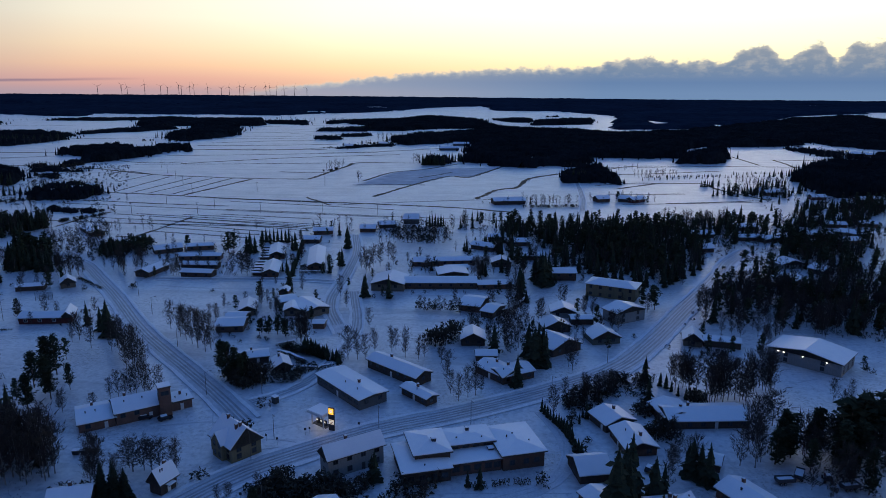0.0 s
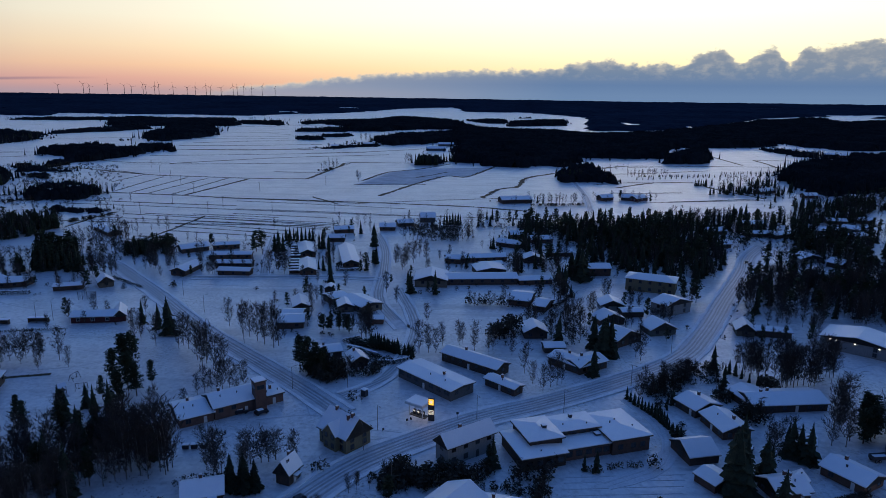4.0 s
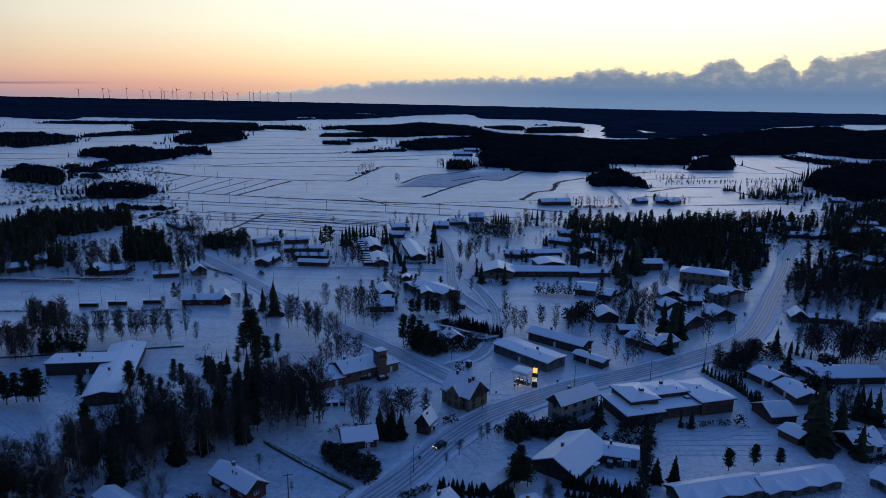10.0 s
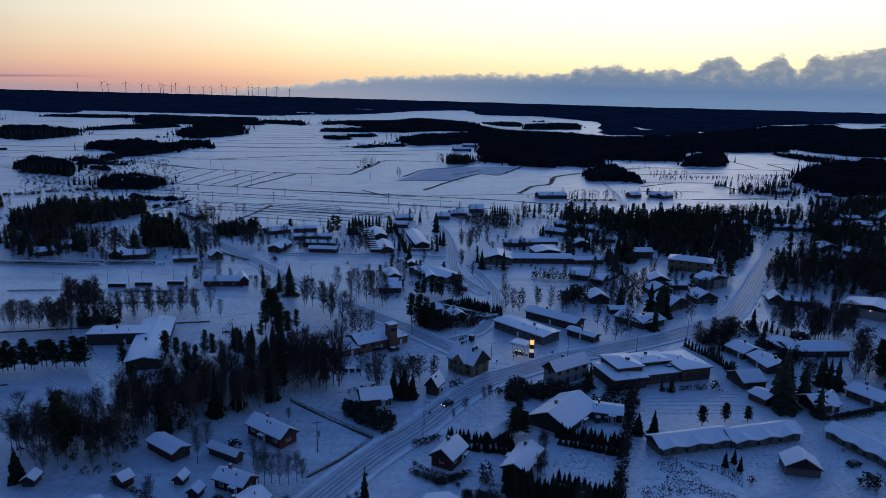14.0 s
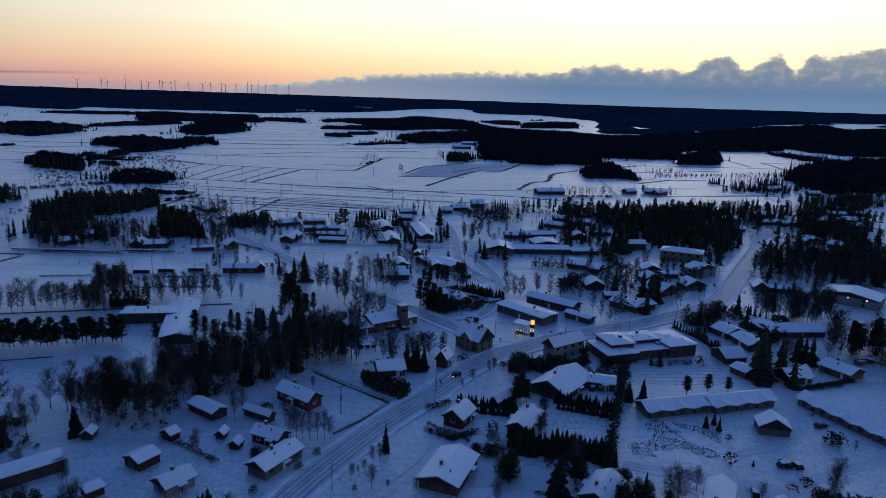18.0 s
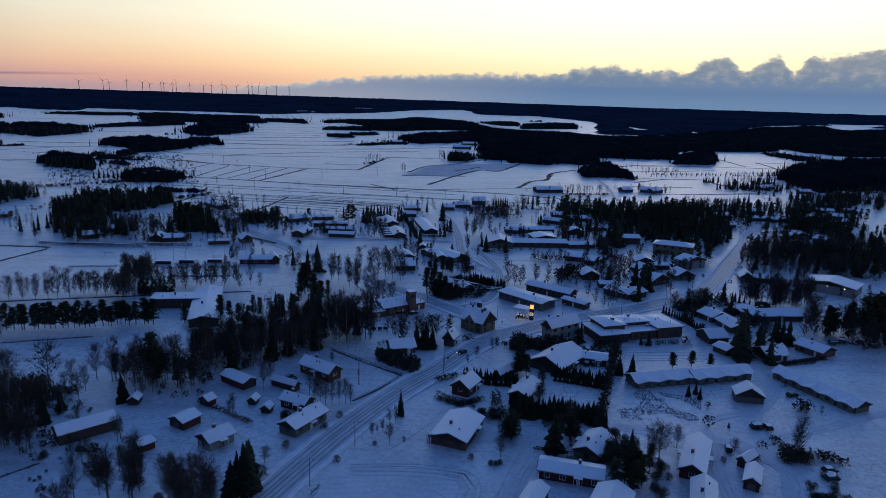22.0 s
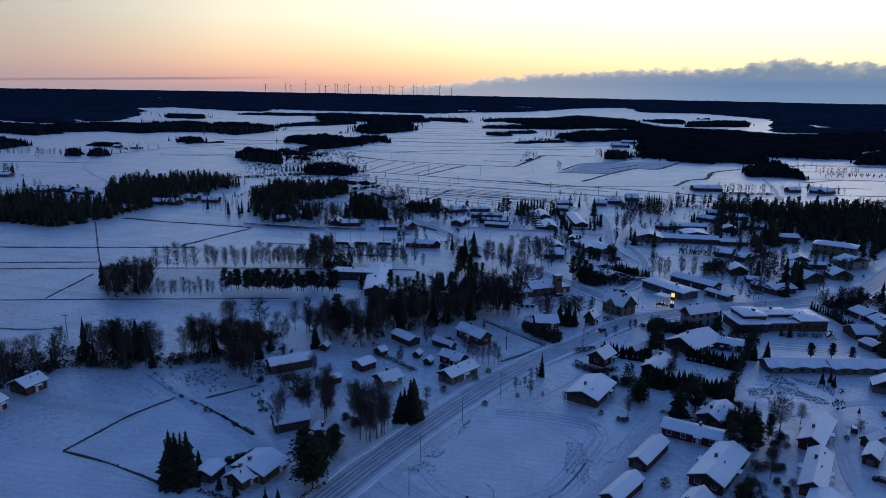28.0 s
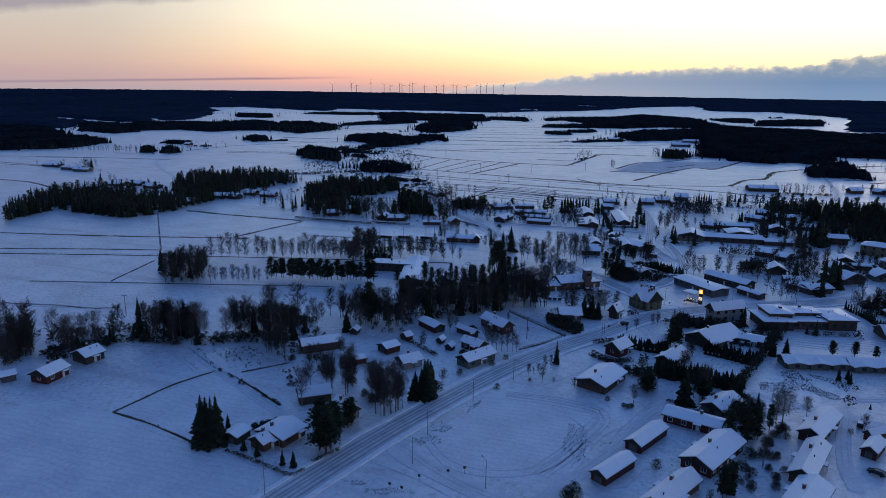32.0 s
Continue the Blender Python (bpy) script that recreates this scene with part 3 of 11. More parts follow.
    return tagged(new("woods", me), label, "forest", kind="stuff")


def undergrowth(poly, height, seed, gap=0.4, step=1.5):
    """Low bare brush between the trunks of a grove."""
    rng = random.Random(seed)
    xs, ys = [p[0] for p in poly], [p[1] for p in poly]
    for k in range(int((max(xs) - min(xs)) * (max(ys) - min(ys)) / (step * step) * (1 - gap) * 0.62)):
        x, y = rng.uniform(min(xs), max(xs)), rng.uniform(min(ys), max(ys))
        if inside(poly, x, y) and clear_of_houses(x, y, 1.0) and off_road(x, y):
            sc = height / 2.2 * rng.uniform(0.5, 1.15)
            FAR.setdefault("bush", []).append((x, y, sc, sc * rng.uniform(0.8, 1.25), rng.uniform(0, 6.28), rng.randrange(5)))


def ditch(points, width):
    ribbon("ditch", points, width, "grass", 0.05, "narrow ditch with dead grass showing through snow", "ditch", 0.65, 5.0)
    # tufts along it
    rng = random.Random(int(points[0][0] * 3 + points[0][1]))
    verts, faces = [], []
    for (x0, y0), (x1, y1) in zip(points, points[1:]):
        ln = math.hypot(x1 - x0, y1 - y0)
        far = math.hypot((x0 + x1) / 2 - 10, (y0 + y1) / 2)
        if far > 1500:
            continue
        for k in range(int(ln * (3 if far > 350 else 6))):
            f, o = rng.random(), rng.uniform(-0.6, 0.6) * width
            x, y = x0 + (x1 - x0) * f - (y1 - y0) / ln * o, y0 + (y1 - y0) * f + (x1 - x0) / ln * o
            h, a = rng.uniform(0.3, 0.8) * (1.0 if far > 350 else 0.8), rng.uniform(0, 3.14)
            i = len(verts)
            c, s, w = math.cos(a), math.sin(a), rng.uniform(0.1, 0.3) * (1.0 if far > 350 else 0.7)
            verts += [(x - c * w, y - s * w, 0), (x + c * w, y + s * w, 0), (x + c * w * rng.uniform(-1, 1), y + rng.uniform(-0.2, 0.2), h)]
            faces.append((i, i + 1, i + 2))
    if faces:
        tagged(new("grass_tufts", mesh_from("grass_tufts", verts, faces, "grass")), "dead grass tufts along a snowy ditch", "grass", kind="stuff")


# ---- trees ----
def slivers(verts, faces, a, direction, length, width, rng):
    d = Vector(direction).normalized()
    s = d.cross(Vector((rng.uniform(-1, 1), rng.uniform(-1, 1), rng.uniform(-1, 1)))).normalized() * width
    o = len(verts)
    verts += [Vector(a) - s, Vector(a) + s, Vector(a) + d * length]
    faces.append((o, o + 1, o + 2))


def birch_kind(seed, h=12.0, limbs=34, twigs=46, thick=0.027, simple=False):
    """A bare birch: slender trunk, steep limbs, and an oval veil of fine twigs."""
    rng = random.Random(seed)
    bm = bmesh.new()
    lean = Vector((rng.uniform(-0.5, 0.5), rng.uniform(-0.5, 0.5), 0))
    cuts = (0, 0.45, 1.0) if simple else (0, 0.25, 0.5, 0.75, 1.0)
    spine = [lean * f * f + Vector((0, 0, h * f * 0.95)) for f in cuts]
    for i in range(len(spine) - 1):
        tube(bm, spine[i], spine[i + 1], 0.14 * (1.06 - cuts[i]), 0.14 * (1.06 - cuts[i + 1]), 3 if simple else 5)
    tv, tf = [], []
    wide = rng.uniform(0.27, 0.36)
    low = rng.uniform(0.10, 0.18) if simple else rng.uniform(0.18, 0.30)
    for k in range(limbs):
        f = low + (0.97 - low) * (k + rng.random()) / limbs
        base = lean * f * f + Vector((0, 0, h * f * 0.95))
        g = (f - low) / (1 - low)
        ang = k * 2.4 + rng.uniform(-0.6, 0.6)
        ln = h * (0.06 + wide * max(0.0, 1 - g) ** 0.6 * (0.55 + 0.9 * g)) * rng.uniform(0.75, 1.25)
        d = Vector((math.cos(ang), math.sin(ang), rng.uniform(0.9, 1.8))).normalized()
        tip = base + d * ln
        slivers(tv, tf, base, d, ln, 0.05, rng)
        for q in range(twigs):
            at = base + (tip - base) * rng.uniform(0.12, 1.0) + Vector((rng.gauss(0, 0.3), rng.gauss(0, 0.3), rng.gauss(0, 0.35)))
            dd = d * 0.9 + Vector((rng.uniform(-1, 1), rng.uniform(-1, 1), rng.uniform(-0.35, 1.0)))
            slivers(tv, tf, at, dd, rng.uniform(0.5, 1.35) * (1.25 if simple else 1.0), thick * rng.uniform(0.6, 1.25), rng)
    return bm, tv, tf, "birch_bark", "twig"


def spruce_kind(seed, h=14.0, slim=0.17, tiers=27, boughs=12, simple=False):
    """A spruce: tiers of drooping boughs with gaps between them, ragged at the edge."""
    rng = random.Random(seed)
    bm = bmesh.new()
    tube(bm, (0, 0, 0), (0, 0, h * 0.95), 0.2, 0.02, 3 if simple else 5)
    tv, tf = [], []
    sides = 5 if simple else 7
    for f0, f1 in ((0.06, 0.34), (0.26, 0.62), (0.52, 0.96)) if simple else ((0.04, 0.97),):
        o = len(tv)
        for k in range(sides):
            q = h * slim * (1 - f0) ** 0.85 * (rng.uniform(0.5, 0.82) if simple else rng.uniform(0.4, 0.6))
            tv.append(Vector((math.cos(6.283 * k / sides + f0 * 9) * q, math.sin(6.283 * k / sides + f0 * 9) * q, h * f0 - rng.uniform(0, 0.5))))
        tv.append(Vector((0, 0, h * f1)))
        tf += [(o + k, o + (k + 1) % sides, o + sides) for k in range(sides)]
    for i in range(tiers):
        f = 0.05 + 0.93 * i / tiers
        r = h * slim * (1 - f) ** 0.85 * rng.uniform(0.72, 1.15) + 0.12
        n = max(4, int(boughs - i * (0.2 if simple else 0.27)))
        for k in range(n):
            ang = 6.28 * k / n + rng.uniform(-0.35, 0.35) + i
            rr = r * rng.uniform(0.55, 1.2)
            c, s = math.cos(ang), math.sin(ang)
            w = rr * (0.40 if simple else 0.27) + 0.08
            z0, z1 = h * f + rr * 0.25, h * f - rr * rng.uniform(0.05, 0.4)
            o = len(tv)
            tv += [Vector((0.05 * c, 0.05 * s, z0)), Vector((c * rr * 0.6 - s * w, s * rr * 0.6 + c * w, (z0 + z1) / 2)), Vector((c * rr, s * rr, z1)), Vector((c * rr * 0.6 + s * w, s * rr * 0.6 - c * w, (z0 + z1) / 2))]
            tf += [(o, o + 1, o + 2), (o, o + 2, o + 3)]
            if not simple:
                tv.append(Vector((c * rr * 0.62, s * rr * 0.62, z1 - rr * 0.25)))
                tf += [(o + 1, o + 4, o + 2), (o + 4, o + 3, o + 2)]
    o = len(tv)
    tv += [Vector((0.22, 0, h * 0.92)), Vector((-0.1, 0.18, h * 0.92)), Vector((-0.1, -0.18, h * 0.92)), Vector((0, 0, h * 1.01))]
    tf += [(o, o + 1, o + 3), (o + 1, o + 2, o + 3), (o + 2, o, o + 3)]
    return bm, tv, tf, "bark", "needle"


def pine_kind(seed, h=13.0, whorls=17, tufts=20, size=0.82, simple=False):
    """A pine: bare lower trunk, and flat plates of needles on spreading limbs, with gaps between the whorls."""
    rng = random.Random(seed)
    bm = bmesh.new()
    tube(bm, (0, 0, 0), (0.1, 0.1, h * 0.6), 0.17, 0.12, 3 if simple else 6)
    tube(bm, (0.1, 0.1, h * 0.6), (0, 0, h * 0.96), 0.12, 0.02, 3 if simple else 5)
    tv, tf = [], []
    low = rng.uniform(0.12, 0.28)
    spread = rng.uniform(0.16, 0.22)
    for i in range(whorls):
        g = i / (whorls - 1)
        f = low + (0.97 - low) * g
        for k in range(rng.randint(3, 5)):
            ang = rng.uniform(0, 6.28)
            ln = h * spread * (0.22 + 0.88 * (1 - g) ** 0.75 * (0.6 + 0.9 * min(1.0, g * 3.0)) / 1.25) * rng.uniform(0.55, 1.15)
            base = Vector((0, 0, h * f + rng.uniform(-0.25, 0.25)))
            tip = base + Vector((math.cos(ang) * ln, math.sin(ang) * ln, ln * rng.uniform(-0.05, 0.35)))
            if not simple:
                tube(bm, base, tip, 0.045, 0.012, 3)
            for q in range(tufts):
                c = base + (tip - base) * rng.uniform(0.15, 1.1) + Vector((rng.gauss(0, 0.34), rng.gauss(0, 0.34), rng.gauss(0, 0.24)))
                o = len(tv)
                tv += [c + Vector((rng.gauss(0, 1), rng.gauss(0, 1), rng.gauss(0, 0.45))).normalized() * rng.uniform(0.35, 0.8) * size for _ in range(3)]
                tf.append((o, o + 1, o + 2))
    return bm, tv, tf, "bark", "pine"


def bush_kind(seed, h=2.2, r=1.3, mat="hedge", n=420, stems=7, leaf=1.0):
    rng = random.Random(seed)
    bm = bmesh.new()
    for k in range(stems):
        ang = rng.uniform(0, 6.28)
        tube(bm, (0, 0, 0), (math.cos(ang) * r * 0.5, math.sin(ang) * r * 0.5, h * 0.7), 0.04, 0.012, 3)
    tv, tf = [], []
    for k in range(n):
        ang, q, zz = rng.uniform(0, 6.28), rng.random() ** 0.5, rng.uniform(0.08, 1.0)
        rr = r * q * math.sin(min(1.0, zz * 0.9 + 0.25) * math.pi * 0.86) ** 0.5
        at = Vector((math.cos(ang) * rr, math.sin(ang) * rr, h * zz))
        o = len(tv)
        d = [Vector((rng.gauss(0, 1), rng.gauss(0, 1), rng.gauss(0, 0.8))).normalized() * rng.uniform(0.14, 0.34) * leaf for _ in range(3)]
        if leaf == 1.0:
            d = [d[0] * 0.4, d[1] * 0.4, d[2] * 1.7]
        tv += [at + v for v in d]
        tf.append((o, o + 1, o + 2))
    return bm, tv, tf, "bark", mat


TREES = {}


TREES_FAR = {}


def tree_stock(kind, made, store=None):
    bm, tv, tf, trunk_mat, crown_mat = made
    tr = bpy.data.meshes.new("trunk")
    bm.to_mesh(tr)
    bm.free()
    tr.materials.append(M[trunk_mat])
    (TREES if store is None else store).setdefault(kind, []).append((tr, mesh_from("crown", tv, tf, crown_mat)))


for q in range(5):
    tree_stock("birch", birch_kind(11 + q))
    tree_stock("spruce", spruce_kind(31 + q, 14.0, 0.17 + 0.02 * q))
for q in range(4):
    tree_stock("pine", pine_kind(51 + q))
    tree_stock("bush", bush_kind(71 + q))
    tree_stock("conifer_bush", bush_kind(91 + q, 3.0, 1.1, "needle", 320))
for q in range(5):
    tree_stock("birch", birch_kind(111 + q, 12.0, 22, 21, 0.082, True), TREES_FAR)
    tree_stock("birch_beyond", birch_kind(211 + q, 12.0, 12, 7, 0.17, True), TREES_FAR)
    tree_stock("spruce", spruce_kind(131 + q, 14.0, 0.19 + 0.02 * q, 11, 6, True), TREES_FAR)
    tree_stock("pine", pine_kind(151 + q, 13.0, 11, 4, 1.95, True), TREES_FAR)
    tree_stock("bush", bush_kind(171 + q, 2.2, 1.3, "hedge", 46, 1, 1.75), TREES_FAR)
    tree_stock("conifer_bush", bush_kind(191 + q, 3.0, 1.1, "needle", 80, 2), TREES_FAR)
HEIGHT = {"birch": 12.0, "spruce": 14.0, "pine": 13.0, "bush": 2.2, "conifer_bush": 3.0}
TREE_WORDS = {
    "birch": ("birch_tree", "bare grey-brown birch standing in snow", "birch tree"),
    "spruce": ("spruce_tree", "dark green pointed spruce standing in snow", "spruce tree"),
    "pine": ("pine_tree", "dark green round-crowned pine standing in snow", "pine tree"),
    "bush": ("garden_bush", "low leafless garden bush in snow", "bush"),
    "conifer_bush": ("juniper_bush", "small dark evergreen bush in a snowy yard", "bush"),
}
tree_rng = random.Random(5)


NEAR = {"birch": 214, "spruce": 215, "pine": 300, "bush": 165, "conifer_bush": 420}
FAR = {}


def tree(kind, x, y, h=None, wide=1.0, group="", roadside=False):
    name, label, cat = TREE_WORDS[kind]
    if kind == "spruce":
        wide = min(wide, 1.25)
    size = (h or 2.2) / 2.2 * wide
    if kind == "bush" and size > 1.7:
        # a wide bush is a clump of several
        for k in range(min(9, int((size / 1.25) ** 2) + 1)):
            a, q = k * 2.4, 0.85 * size * math.sqrt((k + 0.3) / 9)
            tree("bush", x + math.cos(a) * q, y + math.sin(a) * q, (h or 2.2) * tree_rng.uniform(0.65, 1.0), min(wide, 1.55 / ((h or 2.2) / 2.2)), group)
        return None
    if not clear_of_houses(x, y, 0.6) or not (roadside or off_road(x, y)):
        return None
    if math.hypot(x - 10, y + 10) > NEAR[kind]:
        h = h or HEIGHT[kind] * tree_rng.uniform(0.75, 1.1)
        s = h / HEIGHT[kind]
        far_kind = "birch_beyond" if kind == "birch" and math.hypot(x - 10, y + 10) > 470 else kind
        FAR.setdefault(far_kind, []).append((x, y, s, s * wide, tree_rng.uniform(0, 6.28), tree_rng.randrange(5)))
        return None
    tr, cr = tree_rng.choice(TREES[kind])
    h = h or HEIGHT[kind] * tree_rng.uniform(0.75, 1.1)
    s = h / HEIGHT[kind]
    e = new(name)
    e.empty_display_size = 0.5
    e.matrix_basis = pose(x, y, -0.05, 0, 0, tree_rng.uniform(0, 360)) @ Matrix.Diagonal((s * wide, s * wide, s, 1))
    piece("trunk", tr, e, Matrix())
    piece("crown", cr, e, Matrix())
    tagged(e, label, cat, group)
    return e


def far_trees():
    """Trees past the near part of the village, joined kind by kind."""
    for kind, rows in FAR.items():
        for which, noun in ((0, "stems"), (1, "tops")):
            co, fa, base = [], [], 0
            for x, y, s, w, a, v in rows:
                me = TREES_FAR[kind][v][which]
                n = len(me.vertices)
                flat = np.empty(n * 3, np.float32)
                me.vertices.foreach_get("co", flat)
                p = flat.reshape(-1, 3)
                c, q = math.cos(a), math.sin(a)
                co.append(np.stack([x + (p[:, 0] * c - p[:, 1] * q) * w, y + (p[:, 0] * q + p[:, 1] * c) * w, p[:, 2] * s - 0.05], 1))
                fa += [tuple(i + base for i in f.vertices) for f in me.polygons]
                base += n
            me = bpy.data.meshes.new(f"{kind}_{noun}")
            me.from_pydata(np.concatenate(co).tolist(), [], fa)
            me.materials.append(TREES_FAR[kind][0][which].materials[0])
            tagged(new(f"{kind}_{noun}", me), f"far {noun} of many {TREE_WORDS[kind.split('_b')[0] if kind == 'birch_beyond' else kind][2]}s among the houses", "trees", kind="stuff")


def tuft_patch(poly, n, h):
    """Withered stalks and stubble standing out of the snow."""
    rng = random.Random(n + int(abs(poly[0][0])))
    xs, ys = [p[0] for p in poly], [p[1] for p in poly]
    verts, faces, made = [], [], 0
    for _ in range(n * 40):
        x, y = rng.uniform(min(xs), max(xs)), rng.uniform(min(ys), max(ys))
        if not inside(poly, x, y) or noise.noise(Vector((x * 0.12, y * 0.12, 3.0))) < -0.05:
            continue
        for k in range(6):
            a, d, hh = rng.uniform(0, 6.28), rng.uniform(0.03, 0.25), h * rng.uniform(0.4, 1.1)
            i = len(verts)
            bx, by = x + math.cos(a) * d * 0.5, y + math.sin(a) * d * 0.5
            w = rng.uniform(0.03, 0.09)
            verts += [(bx - math.sin(a) * w, by + math.cos(a) * w, 0), (bx + math.sin(a) * w, by - math.cos(a) * w, 0), (x + math.cos(a) * d, y + math.sin(a) * d, hh)]
            faces.append((i, i + 1, i + 2))
        made += 1
        if made >= n:
            break
    tagged(new("withered_stalks", mesh_from("withered_stalks", verts, faces, "grass")), "withered brown stalks poking through snow", "grass", kind="stuff")


def tree_row(kind, x0, y0, x1, y1, n, h=None, group="", jitter=0.8, wide=1.0):
    for i in range(n):
        f = i / max(1, n - 1)
        tree(kind, x0 + (x1 - x0) * f + tree_rng.uniform(-jitter, jitter), y0 + (y1 - y0) * f + tree_rng.uniform(-jitter, jitter), h and h * tree_rng.uniform(0.8, 1.15), wide, group)


def grove(mix, n, poly, h=1.0, group=""):
    """n trees scattered inside a polygon; mix lists kinds, the commoner the oftener."""
    xs, ys = [p[0] for p in poly], [p[1] for p in poly]
    made = tries = 0
    while made < n and tries < n * 60:
        tries += 1
        x, y = tree_rng.uniform(min(xs), max(xs)), tree_rng.uniform(min(ys), max(ys))
        if inside(poly, x, y):
            k = tree_rng.choice(mix)
            tree(k, x, y, HEIGHT[k] * h * tree_rng.uniform(0.7, 1.15), 1.0, group)
            made += 1



def thicket(poly, cell, height, seed, gap=0.3):
    """The dense dark inside of a wood, between the trees that stand out of it."""
    rng = random.Random(seed)
    xs, ys = [p[0] for p in poly], [p[1] for p in poly]
    for k in range(int((max(xs) - min(xs)) * (max(ys) - min(ys)) / (cell * cell))):
        x, y = rng.uniform(min(xs), max(xs)), rng.uniform(min(ys), max(ys))
        if inside(poly, x, y) and clear_of_houses(x, y, 1.0) and off_road(x, y):
            if cell >= 3.0:
                if rng.random() < 0.45:
                    continue
                kind = rng.choice(("spruce", "spruce", "birch", "birch"))
                sc = height / HEIGHT[kind] * rng.uniform(0.7, 1.25)
                FAR.setdefault("birch_beyond" if kind == "birch" else kind, []).append((x, y, sc, sc * 1.25, rng.uniform(0, 6.28), rng.randrange(5)))
                continue
            sc = height / 2.2 * rng.uniform(0.5, 1.1)
            FAR.setdefault("bush", []).append((x, y, sc, min(sc, 1.1) * rng.uniform(0.8, 1.3), rng.uniform(0, 6.28), rng.randrange(5)))


def gardens(n, seed):
    """Bushes and small trees in the gardens of the farther houses."""
    rng = random.Random(seed)
    for hx, hy, c, s, a, b in list(HOUSE_SPOTS):
        if math.hypot(hx - 10, hy + 10) < 330:
            continue
        for k in range(n):
            ang, r = rng.uniform(0, 6.28), rng.uniform(1.0, 14.0)
            u, v = math.cos(ang) * (a + r), math.sin(ang) * (b + r)
            x, y = hx + u * c - v * s, hy + u * s + v * c
            kind = rng.choice(("bush", "bush", "bush", "bush", "birch", "birch", "birch", "birch", "pine"))
            if clear_of_houses(x, y, 1.2):
                tree(kind, x, y, {"bush": 1.9, "birch": 8.0, "spruce": 7.0, "pine": 8.0}[kind] * rng.uniform(0.6, 1.2))


# ---- houses ----
STOCK = {}


def stock(key, make):
    if key not in STOCK:
        STOCK[key] = make()
    return STOCK[key]


def window(parent, x, y, z, face, w=1.2, h=1.3, trim="trim"):
    """A window in a wall: frame proud of the wall, pane set in it. face: degrees of the wall's outward side."""
    def frame_mesh():
        bm = bmesh.new()
        b = 0.12
        box(bm, -w / 2 - b, -0.06, -h / 2 - b, -w / 2, 0.06, h / 2 + b)
        box(bm, w / 2, -0.06, -h / 2 - b, w / 2 + b, 0.06, h / 2 + b)
        box(bm, -w / 2, -0.06, h / 2, w / 2, 0.06, h / 2 + b)
        box(bm, -w / 2, -0.1, -h / 2 - b, w / 2, 0.06, -h / 2)
        box(bm, -0.03, -0.04, -h / 2, 0.03, 0.04, h / 2)
        me = bpy.data.meshes.new("window")
        bm.to_mesh(me)
        bm.free()
        me.materials.append(M[trim])
        return me
    fr = piece("window", stock(("frame", w, h, trim), frame_mesh), parent, pose(x, y, z, 0, 0, face + 90))
    piece("pane", stock(("pane", w, h), lambda: box_mesh("pane", w, 0.05, h, "glass", -h / 2)), fr, Matrix())
    return fr


HOUSE_WORDS = {
    "red": "red-painted boards", "brown": "brown brick walls", "darkbrown": "dark stained board walls", "beige": "pale rendered walls", "yellow": "pale yellow walls",
    "white": "off-white walls", "grey": "grey board walls", "greenish": "grey-green walls", "brick": "dark brick walls",
}
house_rng = random.Random(8)


def slope_roof(e, L, W, eave, rise, over=0.6, thick=0.3, hip=0.0, name="roof"):
    """Two snow-laden slopes on dark eave boards; hip pulls the ridge in at both ends."""
    a, b = L / 2 + over, W / 2 + over
    dz = rise * over / (W / 2)
    for lo, hi, inset, mat, nm in ((-0.16, 0.0, 0.0, "eave", "eave_board"), (0.004, thick, 0.06, "roof_snow", name)):
        bm = bmesh.new()
        x, y, z = a - inset, b - inset, eave - dz
        rx = a - inset - hip
        pts = [(-x, -y, z), (x, -y, z), (x, y, z), (-x, y, z), (-rx, 0, eave + rise), (rx, 0, eave + rise)]
        low = [bm.verts.new((p[0], p[1], p[2] + lo)) for p in pts]
        top = [bm.verts.new((p[0], p[1], p[2] + hi)) for p in pts]
        for q in ((0, 1, 5, 4), (2, 3, 4, 5), (3, 0, 4), (1, 2, 5)):
            bm.faces.new([top[i] for i in q])
            bm.faces.new([low[i] for i in q][::-1])
        for i, j in ((0, 1), (1, 2), (2, 3), (3, 0)):
            bm.faces.new((low[i], low[j], top[j], top[i]))
        part(nm, bm, mat, e, "snow-covered roof" if mat == "roof_snow" else "")


def gable_walls(e, L, W, eave, rise, wall):
    bm = bmesh.new()
    a, b = L / 2, W / 2
    ring = [(-b, -0.3), (b, -0.3), (b, eave), (0, eave + rise - 0.02), (-b, eave)]
    lo = [bm.verts.new((-a, y, z)) for y, z in ring]
    hi = [bm.verts.new((a, y, z)) for y, z in ring]
    bm.faces.new(lo[::-1])
    bm.faces.new(hi)
    for i in range(5):
        j = (i + 1) % 5
        bm.faces.new((lo[i], lo[j], hi[j], hi[i]))
    bmesh.ops.recalc_face_normals(bm, faces=bm.faces)
    part("wall", bm, wall, e)


def chimney(e, x, y, z, h=1.3, w=0.7, mat="brick"):
    bm = bmesh.new()
    box(bm, -w / 2, -w / 2, -0.8, w / 2, w / 2, h)
    box(bm, -w / 2 - 0.08, -w / 2 - 0.08, h, w / 2 + 0.08, w / 2 + 0.08, h + 0.12)
    c = part("chimney", bm, mat, e)
    c.location = (x, y, z)
    bm = bmesh.new()
    box(bm, -w / 2, -w / 2, h + 0.124, w / 2, w / 2, h + 0.3)
    s = part("snow_cap", bm, "roof_snow", c)


